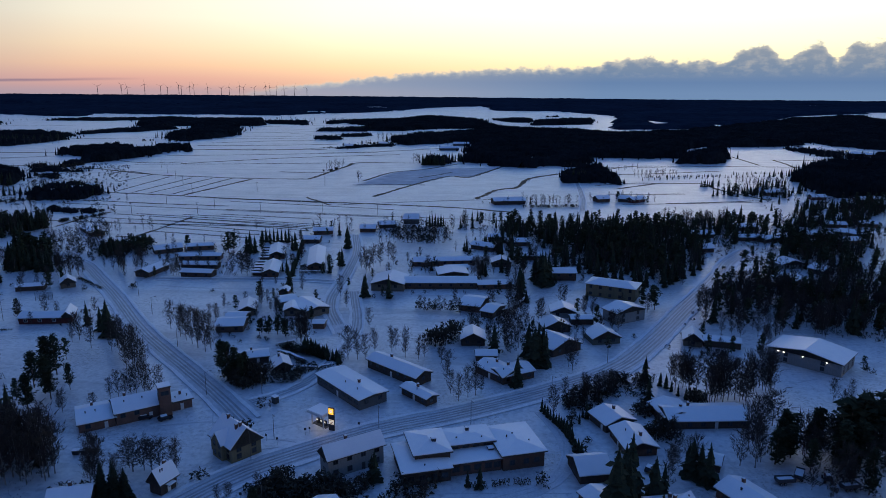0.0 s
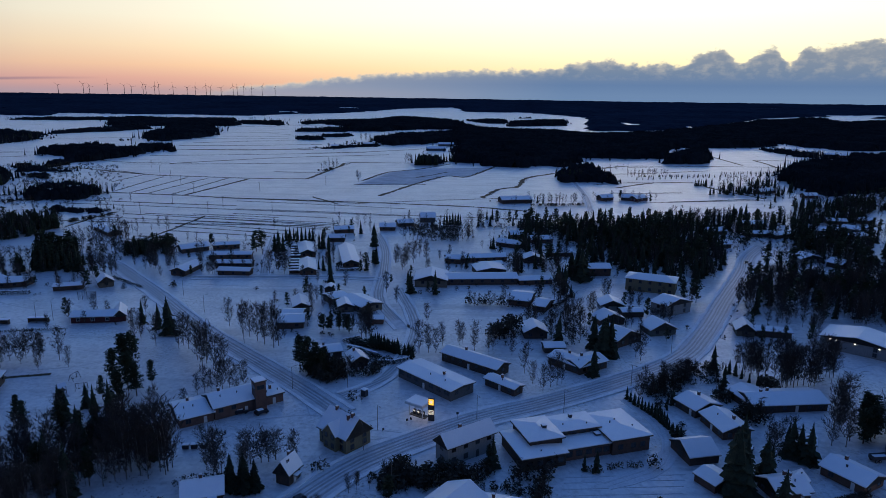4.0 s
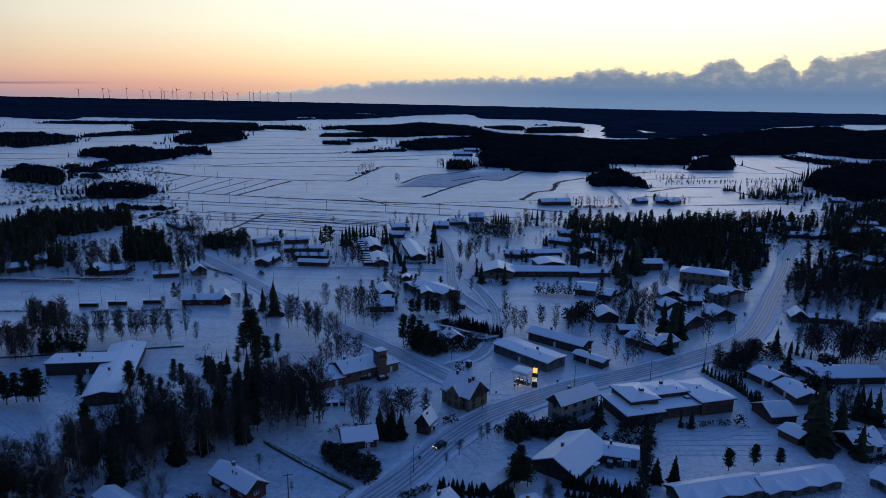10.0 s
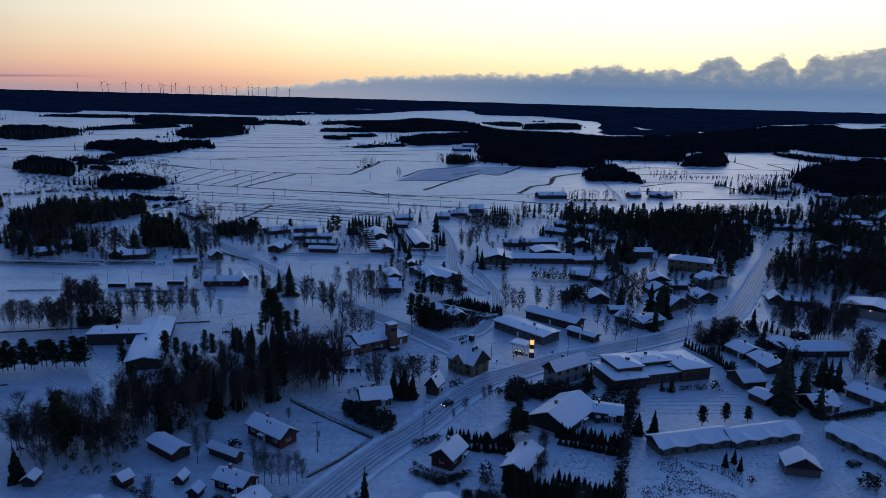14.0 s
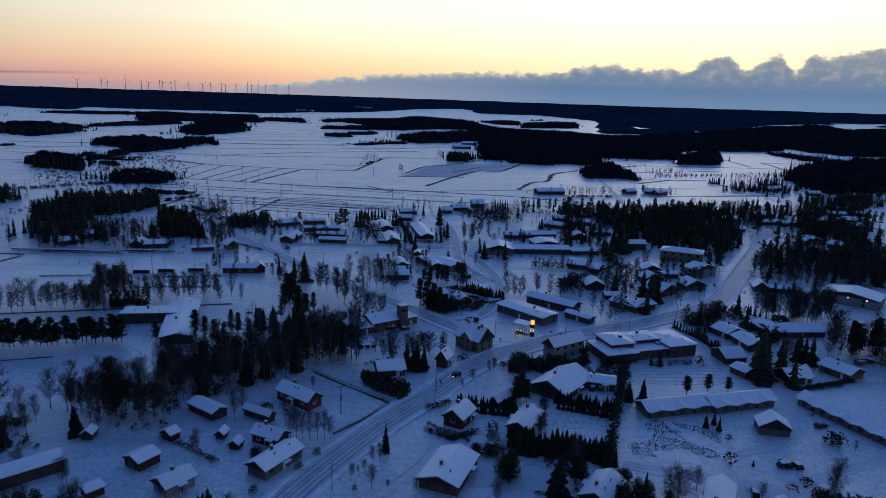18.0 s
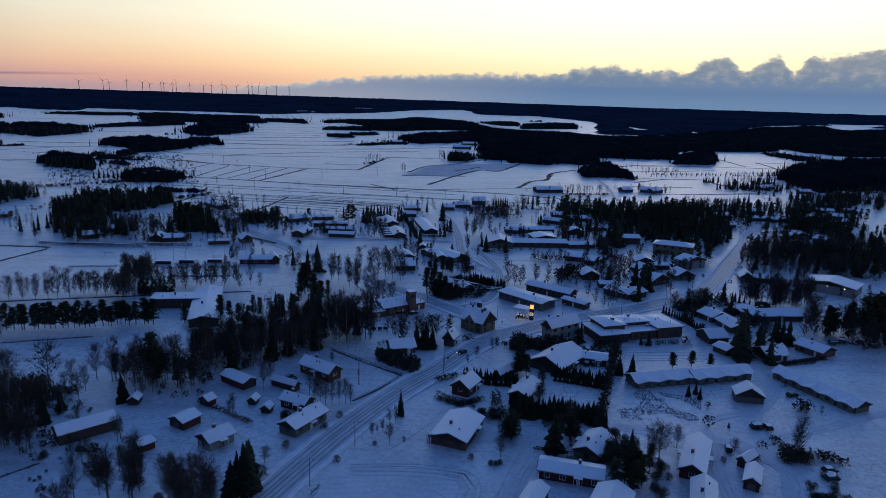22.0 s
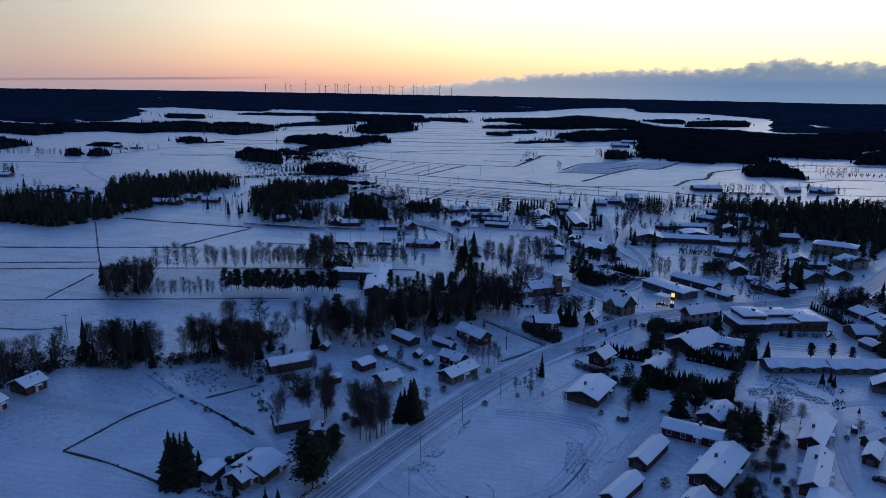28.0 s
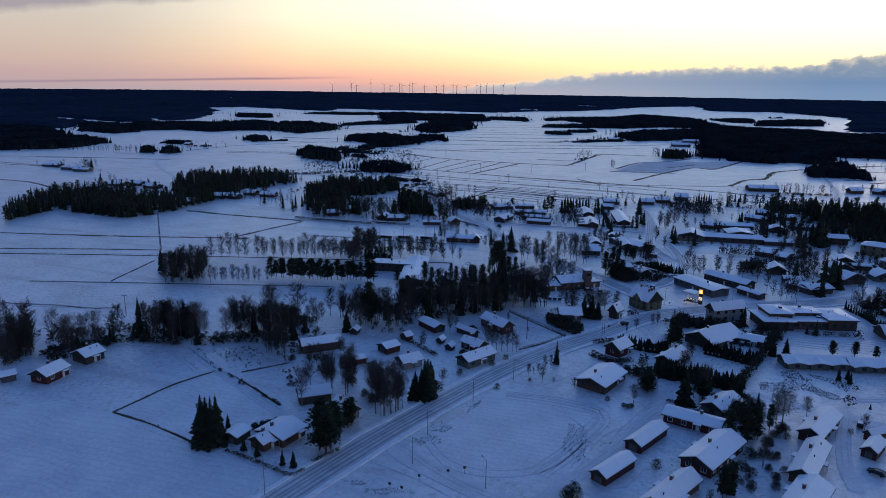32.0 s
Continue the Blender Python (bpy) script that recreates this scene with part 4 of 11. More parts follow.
def porch(e, x, y, face, w=2.4, d=1.6, z=2.35):
    """A small snowy canopy on two posts over a door."""
    bm = bmesh.new()
    box(bm, -w / 2, -d, z, w / 2, 0.0, z + 0.14)
    p = part("porch_roof", bm, "eave", e)
    p.matrix_basis = pose(x, y, 0, 0, 0, face + 90)
    bm = bmesh.new()
    box(bm, -w / 2 + 0.04, -d + 0.04, z + 0.144, w / 2 - 0.04, -0.02, z + 0.36)
    part("snow_cap", bm, "roof_snow", p)
    for k in (-1, 1):
        bm = bmesh.new()
        tube(bm, (k * (w / 2 - 0.15), -d + 0.15, 0), (k * (w / 2 - 0.15), -d + 0.15, z), 0.07, 0.07, 5)
        part("post", bm, "trim", p)


def door(e, x, y, face, w=1.0, h=2.1, mat="trim", name="door"):
    piece(name, stock((name, w, h, mat), lambda: box_mesh(name, w, 0.14, h, mat)), e, pose(x, y, 0, 0, 0, face + 90))


def house(name, x, y, rot, L, W, eave, rise, wall, kind):
    e = empty(name, x, y, 0, rot)
    HOUSE_SPOTS.append((x, y, math.cos(radians(rot)), math.sin(radians(rot)), L / 2, W / 2))
    d = math.hypot(x - 15, y + 20)
    near = d < 330
    c, s = math.cos(radians(rot)), math.sin(radians(rot))

    def seen(nx, ny):
        wx, wy = c * nx - s * ny, s * nx + c * ny
        return wx * (15 - x) + wy * (-20 - y) > -0.35 * d

    words = name.replace("_", " ")
    trim = "trim" if wall == "red" else "eave"
    hip = min(L * 0.3, W * 0.45) if kind == "two" and L > 20 else 0.0
    flat = kind == "flat"
    if flat:
        bm = bmesh.new()
        box(bm, -L / 2, -W / 2, -0.3, L / 2, W / 2, eave - 0.18)
        part("wall", bm, wall, e)
        bm = bmesh.new()
        box(bm, -L / 2 - 0.5, -W / 2 - 0.5, eave - 0.17, L / 2 + 0.5, W / 2 + 0.5, eave + 0.2)
        part("eave_board", bm, "eave", e)
        bm = bmesh.new()
        box(bm, -L / 2 - 0.45, -W / 2 - 0.45, eave + 0.204, L / 2 + 0.45, W / 2 + 0.45, eave + 0.42)
        part("roof", bm, "roof_snow", e, "snow-covered flat roof")
    elif hip:
        bm = bmesh.new()
        box(bm, -L / 2, -W / 2, -0.3, L / 2, W / 2, eave - 0.02)
        part("wall", bm, wall, e)
        slope_roof(e, L, W, eave, rise, 0.6, 0.3, hip)
    else:
        gable_walls(e, L, W, eave, rise, wall)
        slope_roof(e, L, W, eave, rise, 0.45 if kind in ("shed", "garage") else 0.65)
    if kind == "zig":
        side = -1 if seen(0, -1) else 1
        n = max(2, int(L / 6.2))
        for i in range(n):
            cx = -L / 2 + L * (i + 0.5) / n
            gw = L / n * 0.5
            y0, y1, yr = side * (W / 2 + 0.8), side * W * 0.15, side * (W / 2 + 1.35)
            bm = bmesh.new()
            solid(bm, [(cx - gw * 0.8, y1, -0.2), (cx + gw * 0.8, y1, -0.2), (cx + gw * 0.8, y0, -0.2), (cx - gw * 0.8, y0, -0.2)], [(cx - gw * 0.8, y1, eave - 0.25), (cx + gw * 0.8, y1, eave - 0.25), (cx + gw * 0.8, y0, eave - 0.25), (cx - gw * 0.8, y0, eave - 0.25)])
            bmesh.ops.recalc_face_normals(bm, faces=bm.faces)
            part("bay_wall", bm, wall, e)
            for k in (-1, 1):
                bm = bmesh.new()
                pts = [(cx, yr, eave + 0.2), (cx + k * gw, yr, eave - 0.5), (cx + k * gw, y1, eave + 0.45), (cx, y1, eave + 1.15)]
                solid(bm, pts, [(a_, b_, c_ + 0.26) for a_, b_, c_ in pts])
                bmesh.ops.recalc_face_normals(bm, faces=bm.faces)
                part("bay_roof", bm, "roof_snow", e, "snow-covered bay roof")
            window(e, cx, y0, 1.4, 90 * side, 1.4, 1.1, "eave")
    if kind == "gabled":
        side = -1 if seen(0, -1) else 1
        bm = bmesh.new()
        gw, out = 5.2, 1.2
        y0, y1 = side * (W / 2 + out), 0.0
        ring = [(-gw / 2, -0.3), (gw / 2, -0.3), (gw / 2, eave), (0, eave + 2.7), (-gw / 2, eave)]
        lo = [bm.verts.new((x_, y0, z_)) for x_, z_ in ring]
        hi = [bm.verts.new((x_, y1, z_)) for x_, z_ in ring]
        bm.faces.new(lo)
        bm.faces.new(hi)
        for i in range(5):
            bm.faces.new((lo[i], lo[(i + 1) % 5], hi[(i + 1) % 5], hi[i]))
        bmesh.ops.recalc_face_normals(bm, faces=bm.faces)
        part("gable_wall", bm, wall, e)
        for k in (-1, 1):
            bm = bmesh.new()
            y2 = side * (W / 2 + out + 0.4)
            pts = [(0, y2, eave + 2.72), (k * (gw / 2 + 0.4), y2, eave - 0.35), (k * (gw / 2 + 0.4), y1, eave - 0.35), (0, y1, eave + 2.72)]
            solid(bm, pts, [(a_, b_, c_ + 0.3) for a_, b_, c_ in pts])
            bmesh.ops.recalc_face_normals(bm, faces=bm.faces)
            part("gable_roof", bm, "roof_snow", e, "snow-covered cross gable")
        for wx in (-1.3, 1.3):
            for z in (1.5, 4.2):
                window(e, wx, y0, z, 90 * side, 1.0, 1.3, trim)
        chimney(e, -L * 0.33, 0.3, eave + rise * 0.9)
        chimney(e, L * 0.25, 0.2, eave + rise * 0.92)
    storeys = 2 if eave > 4.8 else 1
    win_w, win_h = (1.3, 1.25) if storeys == 1 else (1.2, 1.35)
    if kind == "hall":
        for wy in (W * 0.36, W * 0.28, W * 0.02, -W * 0.3):
            piece("wall_lamp", stock("wall_lamp", lambda: box_mesh("wall_lamp", 0.3, 0.5, 0.3, "cool_lamp")), e, pose(-L / 2 - 0.15, wy, eave - 0.9))
    if kind in ("house", "row", "two", "gabled", "market", "flat", "hall"):
        gap = 3.4 if near else 4.6
        for side in (-1, 1):
            if not seen(0, side):
                continue
            n = max(1, int((L - 1.2) / gap))
            for i in range(n):
                wx = -L / 2 + L * (i + 0.5) / n
                for st in range(storeys):
                    z = (eave - 1.35) if storeys == 1 else 1.5 + st * (eave - 1.4 - 1.5)
                    if near and i == n // 2 and st == 0 and kind != "hall":
                        door(e, wx, side * W / 2, 90 * side, mat="trim" if wall != "white" else "eave")
                        if kind in ("house", "row", "zig") and d < 260:
                            porch(e, wx, side * W / 2, 90 * side)
                    else:
                        window(e, wx, side * W / 2, z, 90 * side, win_w if kind != "market" else 2.0, win_h, trim)
        for side in (-1, 1):
            if not seen(side, 0) or W < 4.5:
                continue
            n = max(1, min(2, int(W / 4)))
            for i in range(n):
                wy = -W / 2 + W * (i + 0.5) / n
                for st in range(storeys):
                    z = (eave - 1.35) if storeys == 1 else 1.5 + st * (eave - 1.4 - 1.5)
                    window(e, side * L / 2, wy, z, 0 if side > 0 else 180, win_w, win_h, trim)
        if near:
            chimney(e, L * house_rng.uniform(-0.3, 0.3), W * 0.12, eave + rise * 0.76)
            for k in range(house_rng.randint(0, 2) if not flat else 2):
                bm = bmesh.new()
                tube(bm, (0, 0, -0.3), (0, 0, 0.75), 0.14, 0.14, 6)
                tube(bm, (0, 0, 0.75), (0, 0, 0.9), 0.2, 0.2, 6)
                p = part("roof_vent", bm, "dark_metal", e)
                p.location = (L * house_rng.uniform(-0.4, 0.4), -W * 0.2, eave + (rise * 0.6 if not flat else 0.2))
    if kind in ("garage", "shed"):
        for side in (-1, 1):
            if seen(side, 0) and W > 3:
                door(e, side * L / 2, 0, 0 if side > 0 else 180, min(2.6, W * 0.5), min(2.1, eave - 0.3), "grey" if kind == "garage" else "eave", "garage_door" if kind == "garage" else "plank_door")
                break
    size = "small" if L * W < 40 else "long" if L > 2.2 * W else "low" if eave < 4 else "tall"
    tagged(e, f"{size} {words} with {HOUSE_WORDS[wall]} and snow-covered roof", {"shed": "shed", "garage": "garage", "row": "row house", "zig": "row house", "hall": "hall", "market": "shop"}.get(kind, "house"), "houses of the village" if kind in ("house", "two") else "")
    return e

# ditches and field edges with dead grass above the snow
ditch([(-308.0, 700.6), (-230.5, 687.8), (-165.8, 673.8), (-117.8, 670.0), (-68.3, 662.7), (-6.4, 654.3), (48.2, 645.2), (99.6, 625.9)], 4.0)
ditch([(-457.8, 911.2), (-337.8, 849.0), (-259.5, 832.8), (-205.5, 825.3), (-137.6, 827.3)], 4.0)
ditch([(-137.6, 827.3), (-126.1, 966.6), (-118.5, 1021.3), (-27.0, 1025.6)], 4.4)
ditch([(-71.5, 817.0), (-52.5, 906.1), (-15.8, 944.3), (24.2, 1020.1)], 3.2)
ditch([(-75.1, 782.1), (-37.3, 789.7), (2.4, 792.2)], 2.8)
ditch([(-37.5, 701.5), (-10.8, 789.5), (23.0, 874.4), (48.2, 866.8), (85.2, 983.5)], 4.0)
ditch([(62.5, 698.2), (82.4, 761.1), (104.1, 785.5), (119.7, 862.8), (160.2, 917.6)], 5.0)
ditch([(-342.7, 777.9), (-339.2, 848.7)], 1.5)
ditch([(-304.3, 706.1), (-308.1, 828.7)], 1.5)
ditch([(-283.6, 700.6), (-277.4, 822.5)], 1.5)
ditch([(-264.9, 699.5), (-252.3, 821.6)], 1.5)
ditch([(-239.1, 695.2), (-229.1, 826.6)], 1.5)
ditch([(-224.9, 688.8), (-203.9, 819.4)], 3.2)
ditch([(-232.7, 584.2), (-137.5, 565.4), (-53.8, 544.5)], 1.2)
ditch([(-215.9, 587.0), (-139.8, 574.1), (-50.5, 556.0)], 1.2)
ditch([(-181.5, 546.8), (-130.4, 538.1), (-73.6, 523.3)], 1.2)
ditch([(-168.1, 535.0), (-127.0, 525.4), (-71.7, 511.3)], 1.2)
ditch([(-168.3, 557.5), (-115.6, 548.7), (-52.2, 531.6)], 1.2)
ditch([(-167.4, 519.3), (-123.2, 510.9), (-87.9, 504.2)], 1.2)
ditch([(-164.8, 570.0), (-98.9, 559.8), (-40.1, 546.6)], 1.2)
ditch([(-163.3, 657.8), (-93.9, 646.6), (-5.5, 629.0)], 1.1)
ditch([(-170.3, 489.8), (-165.6, 527.4), (-162.8, 579.7)], 2.1)
ditch([(-246.8, 528.2), (-246.1, 562.9), (-241.3, 592.7)], 2.4)
ditch([(-267.3, 1061.7), (-205.5, 1099.6), (-80.6, 1156.3)], 5.0)
ditch([(-364.9, 977.7), (-267.3, 1061.7)], 5.0)
ditch([(-432.1, 1208.2), (-308.1, 1218.0), (-220.9, 1287.7)], 4.0)
ditch([(-489.2, 1364.8), (-367.4, 1444.7), (-276.1, 1457.2)], 5.0)
ditch([(-555.8, 2164.9), (-367.5, 2311.6)], 6.0)
ditch([(-373.6, 1667.2), (-433.2, 1696.1)], 5.0)
ditch([(219.4, 967.0), (276.1, 1019.7), (395.9, 1030.7), (503.7, 1030.7)], 3.2)
ditch([(499.6, 1135.6), (496.0, 1079.3), (485.9, 1018.8)], 3.6)
ditch([(499.6, 1135.6), (533.6, 1134.1), (579.6, 1135.6)], 2.8)
ditch([(453.8, 1185.5), (450.0, 1051.4)], 2.8)
ditch([(211.0, 785.6), (263.4, 832.9), (312.3, 837.0), (315.4, 790.3), (341.3, 718.5)], 4.0)
ditch([(238.5, 688.8), (282.1, 700.2), (335.0, 717.4)], 2.4)
ditch([(-414.0, 224.6), (-354.1, 240.5), (-298.3, 258.7), (-247.7, 276.7)], 2.3)
ditch([(-359.2, 344.4), (-318.4, 342.7), (-254.8, 344.4), (-247.6, 342.5)], 3.4)
ditch([(-258.5, 275.9), (-254.0, 304.8), (-246.4, 340.6)], 2.1)
ditch([(-818.9, 523.7), (-704.6, 527.8)], 2.1)
ditch([(-673.1, 416.0), (-630.3, 415.6), (-572.9, 395.2)], 2.9)
ditch([(-663.5, 657.2), (-750.2, 641.2), (-901.3, 584.6)], 1.6)
ditch([(-679.9, 799.4), (-571.3, 831.9), (-520.4, 880.6)], 1.6)
ditch([(-742.1, 767.7), (-733.8, 898.2), (-653.9, 1030.4)], 1.8)
ditch([(-369.6, 191.8), (-317.8, 212.3), (-277.4, 226.3)], 1.6)
ditch([(-131.0, 52.2), (-129.7, 63.7), (-128.1, 75.7), (-122.7, 89.6)], 0.8)
ditch([(-131.0, 52.2), (-114.0, 50.6), (-94.8, 46.3)], 0.8)
ditch([(-266.3, 115.5), (-242.9, 122.1), (-219.2, 125.9), (-211.0, 131.1)], 0.8)
ditch([(-43.5, 194.4), (-29.0, 183.1), (-13.8, 172.5)], 0.8)
ditch([(-27.6, 150.5), (-20.0, 160.7), (-13.5, 171.1)], 0.8)
ditch([(-146.6, 103.4), (-125.6, 92.1), (-107.7, 85.9), (-86.0, 75.5)], 0.8)
ditch([(-113.4, 92.3), (-102.6, 106.0)], 0.8)
ditch([(126.9, 197.2), (138.6, 201.8), (150.4, 205.5)], 0.8)
ditch([(-351.4, 656.5), (-284.3, 648.0), (-224.6, 638.9), (-155.0, 632.2)], 2.5)
ditch([(-310.1, 631.5), (-218.2, 621.3), (-149.6, 611.6), (-60.6, 599.6), (-4.3, 592.8)], 1.2)
ditch([(-165.8, 673.8), (-117.0, 666.1), (-67.9, 658.9), (-54.1, 661.3)], 1.8)
ditch([(-248.7, 568.7), (-196.5, 561.9), (-134.5, 554.2), (-53.2, 539.3)], 1.2)
ditch([(-150.4, 615.0), (-87.6, 608.4), (-14.6, 597.5), (45.6, 591.6), (94.6, 587.3)], 1.2)
ditch([(-144.5, 592.3), (-104.1, 586.1), (-57.9, 578.1)], 1.2)
ditch([(-61.1, 648.6), (-6.9, 669.6), (50.3, 687.8), (85.8, 698.2)], 1.2)
ditch([(-175.2, 587.2), (-142.1, 583.0), (-102.3, 577.1)], 1.2)
ditch([(-182.6, 499.7), (-154.6, 494.4)], 1.2)
ditch([(-396.9, 849.5), (-388.7, 880.6), (-337.8, 849.0)], 2.5)
ditch([(-586.6, 1072.7), (-436.6, 987.3), (-371.4, 994.6)], 3.0)
ditch([(-562.0, 798.4), (-539.8, 796.9)], 3.0)
ditch([(-727.2, 1032.4), (-668.9, 1026.7), (-602.6, 1068.1)], 3.0)
ditch([(-514.0, 789.7), (-470.4, 786.7), (-453.3, 858.1)], 2.5)
ditch([(-570.8, 1588.5), (-403.2, 1581.6), (-268.5, 1709.1)], 4.0)
ditch([(-598.2, 1834.7), (-475.3, 1857.2), (-384.0, 2004.0)], 4.0)
ditch([(38.4, 1367.9), (-27.0, 1288.0), (-125.0, 1205.2), (-218.5, 1165.9)], 4.0)
ditch([(15.8, 2233.3), (126.5, 2244.3), (229.8, 2173.3)], 3.0)
ditch([(-101.0, 689.9), (-66.5, 647.6)], 2.5)
ditch([(271.8, 1002.3), (395.9, 1030.7)], 2.0)
ditch([(187.3, 1007.3), (228.8, 992.5), (276.1, 1019.7)], 2.0)
ditch([(189.8, 807.5), (236.2, 833.2), (263.4, 832.9)], 2.0)
ditch([(196.0, 677.7), (280.5, 696.0), (343.6, 710.8)], 1.2)
ditch([(251.7, 618.1), (294.2, 600.7), (318.3, 610.3)], 1.2)
ditch([(-357.0, 542.7), (-308.4, 555.1), (-213.7, 546.9), (-141.9, 545.7), (-64.9, 545.5)], 2.0)
ditch([(-357.1, 182.6), (-305.7, 201.4), (-266.7, 215.0), (-195.6, 239.2), (-98.4, 267.3)], 1.5)
ditch([(-916.6, 596.0), (-750.2, 641.2), (-663.5, 657.2)], 1.5)
ditch([(-838.1, 537.9), (-769.2, 532.7), (-694.3, 518.9)], 2.0)
ditch([(-248.6, 162.2), (-259.8, 204.2)], 0.9)
ditch([(-667.1, 783.4), (-560.6, 815.4)], 2.0)
ditch([(-242.7, 354.8), (-179.9, 364.9)], 2.5)
ditch([(-692.8, 1969.2), (-526.9, 2067.7), (-353.2, 2224.7)], 6.0)
ditch([(-554.0, 1701.2), (-449.7, 1742.4), (-347.4, 1818.4)], 6.0)
ditch([(-533.8, 1487.1), (-436.4, 1499.6), (-343.4, 1536.0)], 6.0)
ditch([(-486.7, 1296.9), (-360.6, 1320.1), (-234.5, 1362.8)], 6.0)
ditch([(-464.8, 1212.3), (-342.8, 1220.0), (-223.4, 1243.4)], 6.0)
ditch([(-445.1, 1089.8), (-288.7, 1132.7), (-123.6, 1192.9)], 3.0)
ditch([(-425.4, 962.3), (-290.8, 981.8), (-154.0, 1012.4)], 3.0)
ditch([(-444.7, 1975.5), (-376.8, 1967.3), (-316.1, 1998.9)], 6.0)
ditch([(-784.3, 1113.4), (-707.7, 1115.9), (-638.7, 1131.6)], 6.0)
ditch([(-655.3, 930.5), (-602.6, 925.2), (-556.2, 929.1)], 3.0)
ditch([(-1371.4, 1945.3), (-1267.2, 1954.6), (-1186.7, 2004.8)], 6.0)
ditch([(-858.0, 1451.1), (-758.5, 1465.2), (-668.0, 1502.6)], 6.0)
ditch([(211.0, 908.0), (289.0, 934.3), (374.5, 971.4)], 3.0)
ditch([(194.9, 744.1), (232.0, 745.9), (271.1, 753.5)], 3.0)
ditch([(-12.9, 853.8), (4.7, 879.7), (23.3, 915.8)], 3.0)
ditch([(-195.6, 895.5), (-164.3, 891.0), (-134.7, 894.8)], 3.0)
ditch([(-287.1, 146.7), (-213.5, 172.2), (-139.4, 197.9)], 0.9)
# roads
road("main village road of packed snow with dark wheel tracks", [(-72.0, -30.0), (-64.0, 4.0), (-55.8, 37.6), (-49.2, 64.6), (-39.0, 97.3), (-26.0, 132.9), (-11.0, 163.5), (0.0, 181.0), (12.8, 205.4), (24.5, 219.3), (36.8, 229.5), (51.9, 241.5), (76.2, 254.8), (96.2, 268.0), (113.5, 280.5), (132.2, 297.2), (152.2, 329.1), (176.7, 374.4), (207.7, 430.6), (223.4, 464.4), (247.0, 500.0)], 10, (-2.9, -1.3, 0.2, 1.4, 3.0), True)
road("village street of packed snow with wheel tracks", [(9.4, 242.5), (-5.4, 258.5), (-24.0, 277.4), (-45.5, 298.4), (-69.4, 323.3), (-101.3, 361.6), (-127.2, 390.5), (-157.1, 423.0), (-181.2, 438.9), (-208.6, 449.5)], 8.5, (-1.8, -0.4, 0.9, 2.0), True)
road("village street of packed snow with wheel tracks", [(-16.2, 521.9), (-4.4, 470.5), (1.4, 417.7), (5.7, 362.7), (21.3, 321.3)], 6, (-1.8, -0.4, 0.9, 2.0), True)
road("village street of packed snow with wheel tracks", [(-84.9, 502.3), (-72.6, 442.2), (-62.4, 401.9)], 5, (-1.8, -0.4, 0.9, 2.0), True)
road("village street of packed snow with wheel tracks", [(-99.4, 395.8), (-61.9, 399.0), (-25.8, 402.0), (2.0, 399.5)], 5, (-1.8, -0.4, 0.9, 2.0), True)
road("village street of packed snow with wheel tracks", [(6.8, 255.3), (20.7, 273.3), (26.3, 323.9), (13.0, 383.2)], 5, (-1.8, -0.4, 0.9, 2.0), True)
road("narrow snowy lane with two wheel tracks", [(34.6, 133.4), (24.0, 112.2), (16.7, 87.1), (7.6, 67.1), (3.1, 56.3)], 4.5, (-0.8, 0.8), False)
road("narrow snowy lane with two wheel tracks", [(54.0, 141.7), (68.1, 136.7), (85.9, 134.7), (94.8, 128.5), (96.3, 118.0), (88.9, 100.0)], 4.5, (-0.8, 0.8), False)
road("narrow snowy lane with two wheel tracks", [(82.4, 138.5), (76.6, 109.0), (76.4, 89.1)], 4, (-0.8, 0.8), False)
road("village street of packed snow with wheel tracks", [(174.4, 934.8), (169.5, 787.8), (163.4, 695.6), (154.7, 628.2)], 5, (-1.8, -0.4, 0.9, 2.0), True)
road("narrow snowy lane with two wheel tracks", [(-450.4, 460.6), (-537.4, 524.1), (-599.2, 571.5), (-657.4, 626.3), (-705.5, 691.7), (-727.5, 763.9), (-718.8, 878.7)], 4, (-0.8, 0.8), False)
road("narrow snowy lane with two wheel tracks", [(-134.8, 210.5), (-111.3, 193.6), (-98.4, 181.2)], 5, (-0.8, 0.8), False)
road("narrow snowy lane with two wheel tracks", [(101.4, 257.8), (107.4, 238.7), (105.6, 224.3), (96.4, 213.3), (84.2, 206.9)], 5, (-0.8, 0.8), False)
road("narrow snowy lane with two wheel tracks", [(85.3, 148.9), (107.7, 160.2), (125.8, 189.2), (133.0, 172.7)], 4, (-0.8, 0.8), False)
road("narrow snowy lane with two wheel tracks", [(-41.8, 67.4), (-38.3, 64.2), (-32.9, 60.9), (-22.5, 57.1), (-8.9, 52.8), (10.3, 48.4)], 7, (-0.8, 0.8), False)
road("narrow snowy lane with two wheel tracks", [(-157.0, 111.5), (-138.9, 99.5), (-118.6, 88.7), (-98.0, 78.5), (-80.1, 69.6)], 4, (-0.8, 0.8), False)
road("narrow snowy lane with two wheel tracks", [(96.3, 135.1), (115.7, 144.2), (134.9, 153.9), (159.7, 164.8)], 4, (-0.8, 0.8), False)
wheel_marks([(74.2, 209.9), (90.4, 211.7), (106.5, 213.1)], 0.5)
wheel_marks([(73.6, 207.3), (89.5, 209.1), (105.5, 210.5)], 0.5)
wheel_marks([(72.8, 204.4), (88.6, 206.1), (104.4, 207.5)], 0.5)
wheel_marks([(72.1, 201.6), (87.5, 202.9), (103.1, 204.2)], 0.5)
wheel_marks([(71.3, 198.4), (86.5, 199.7), (101.8, 200.9)], 0.5)
wheel_marks([(70.7, 196.1), (85.8, 197.3), (100.7, 198.2)], 0.5)
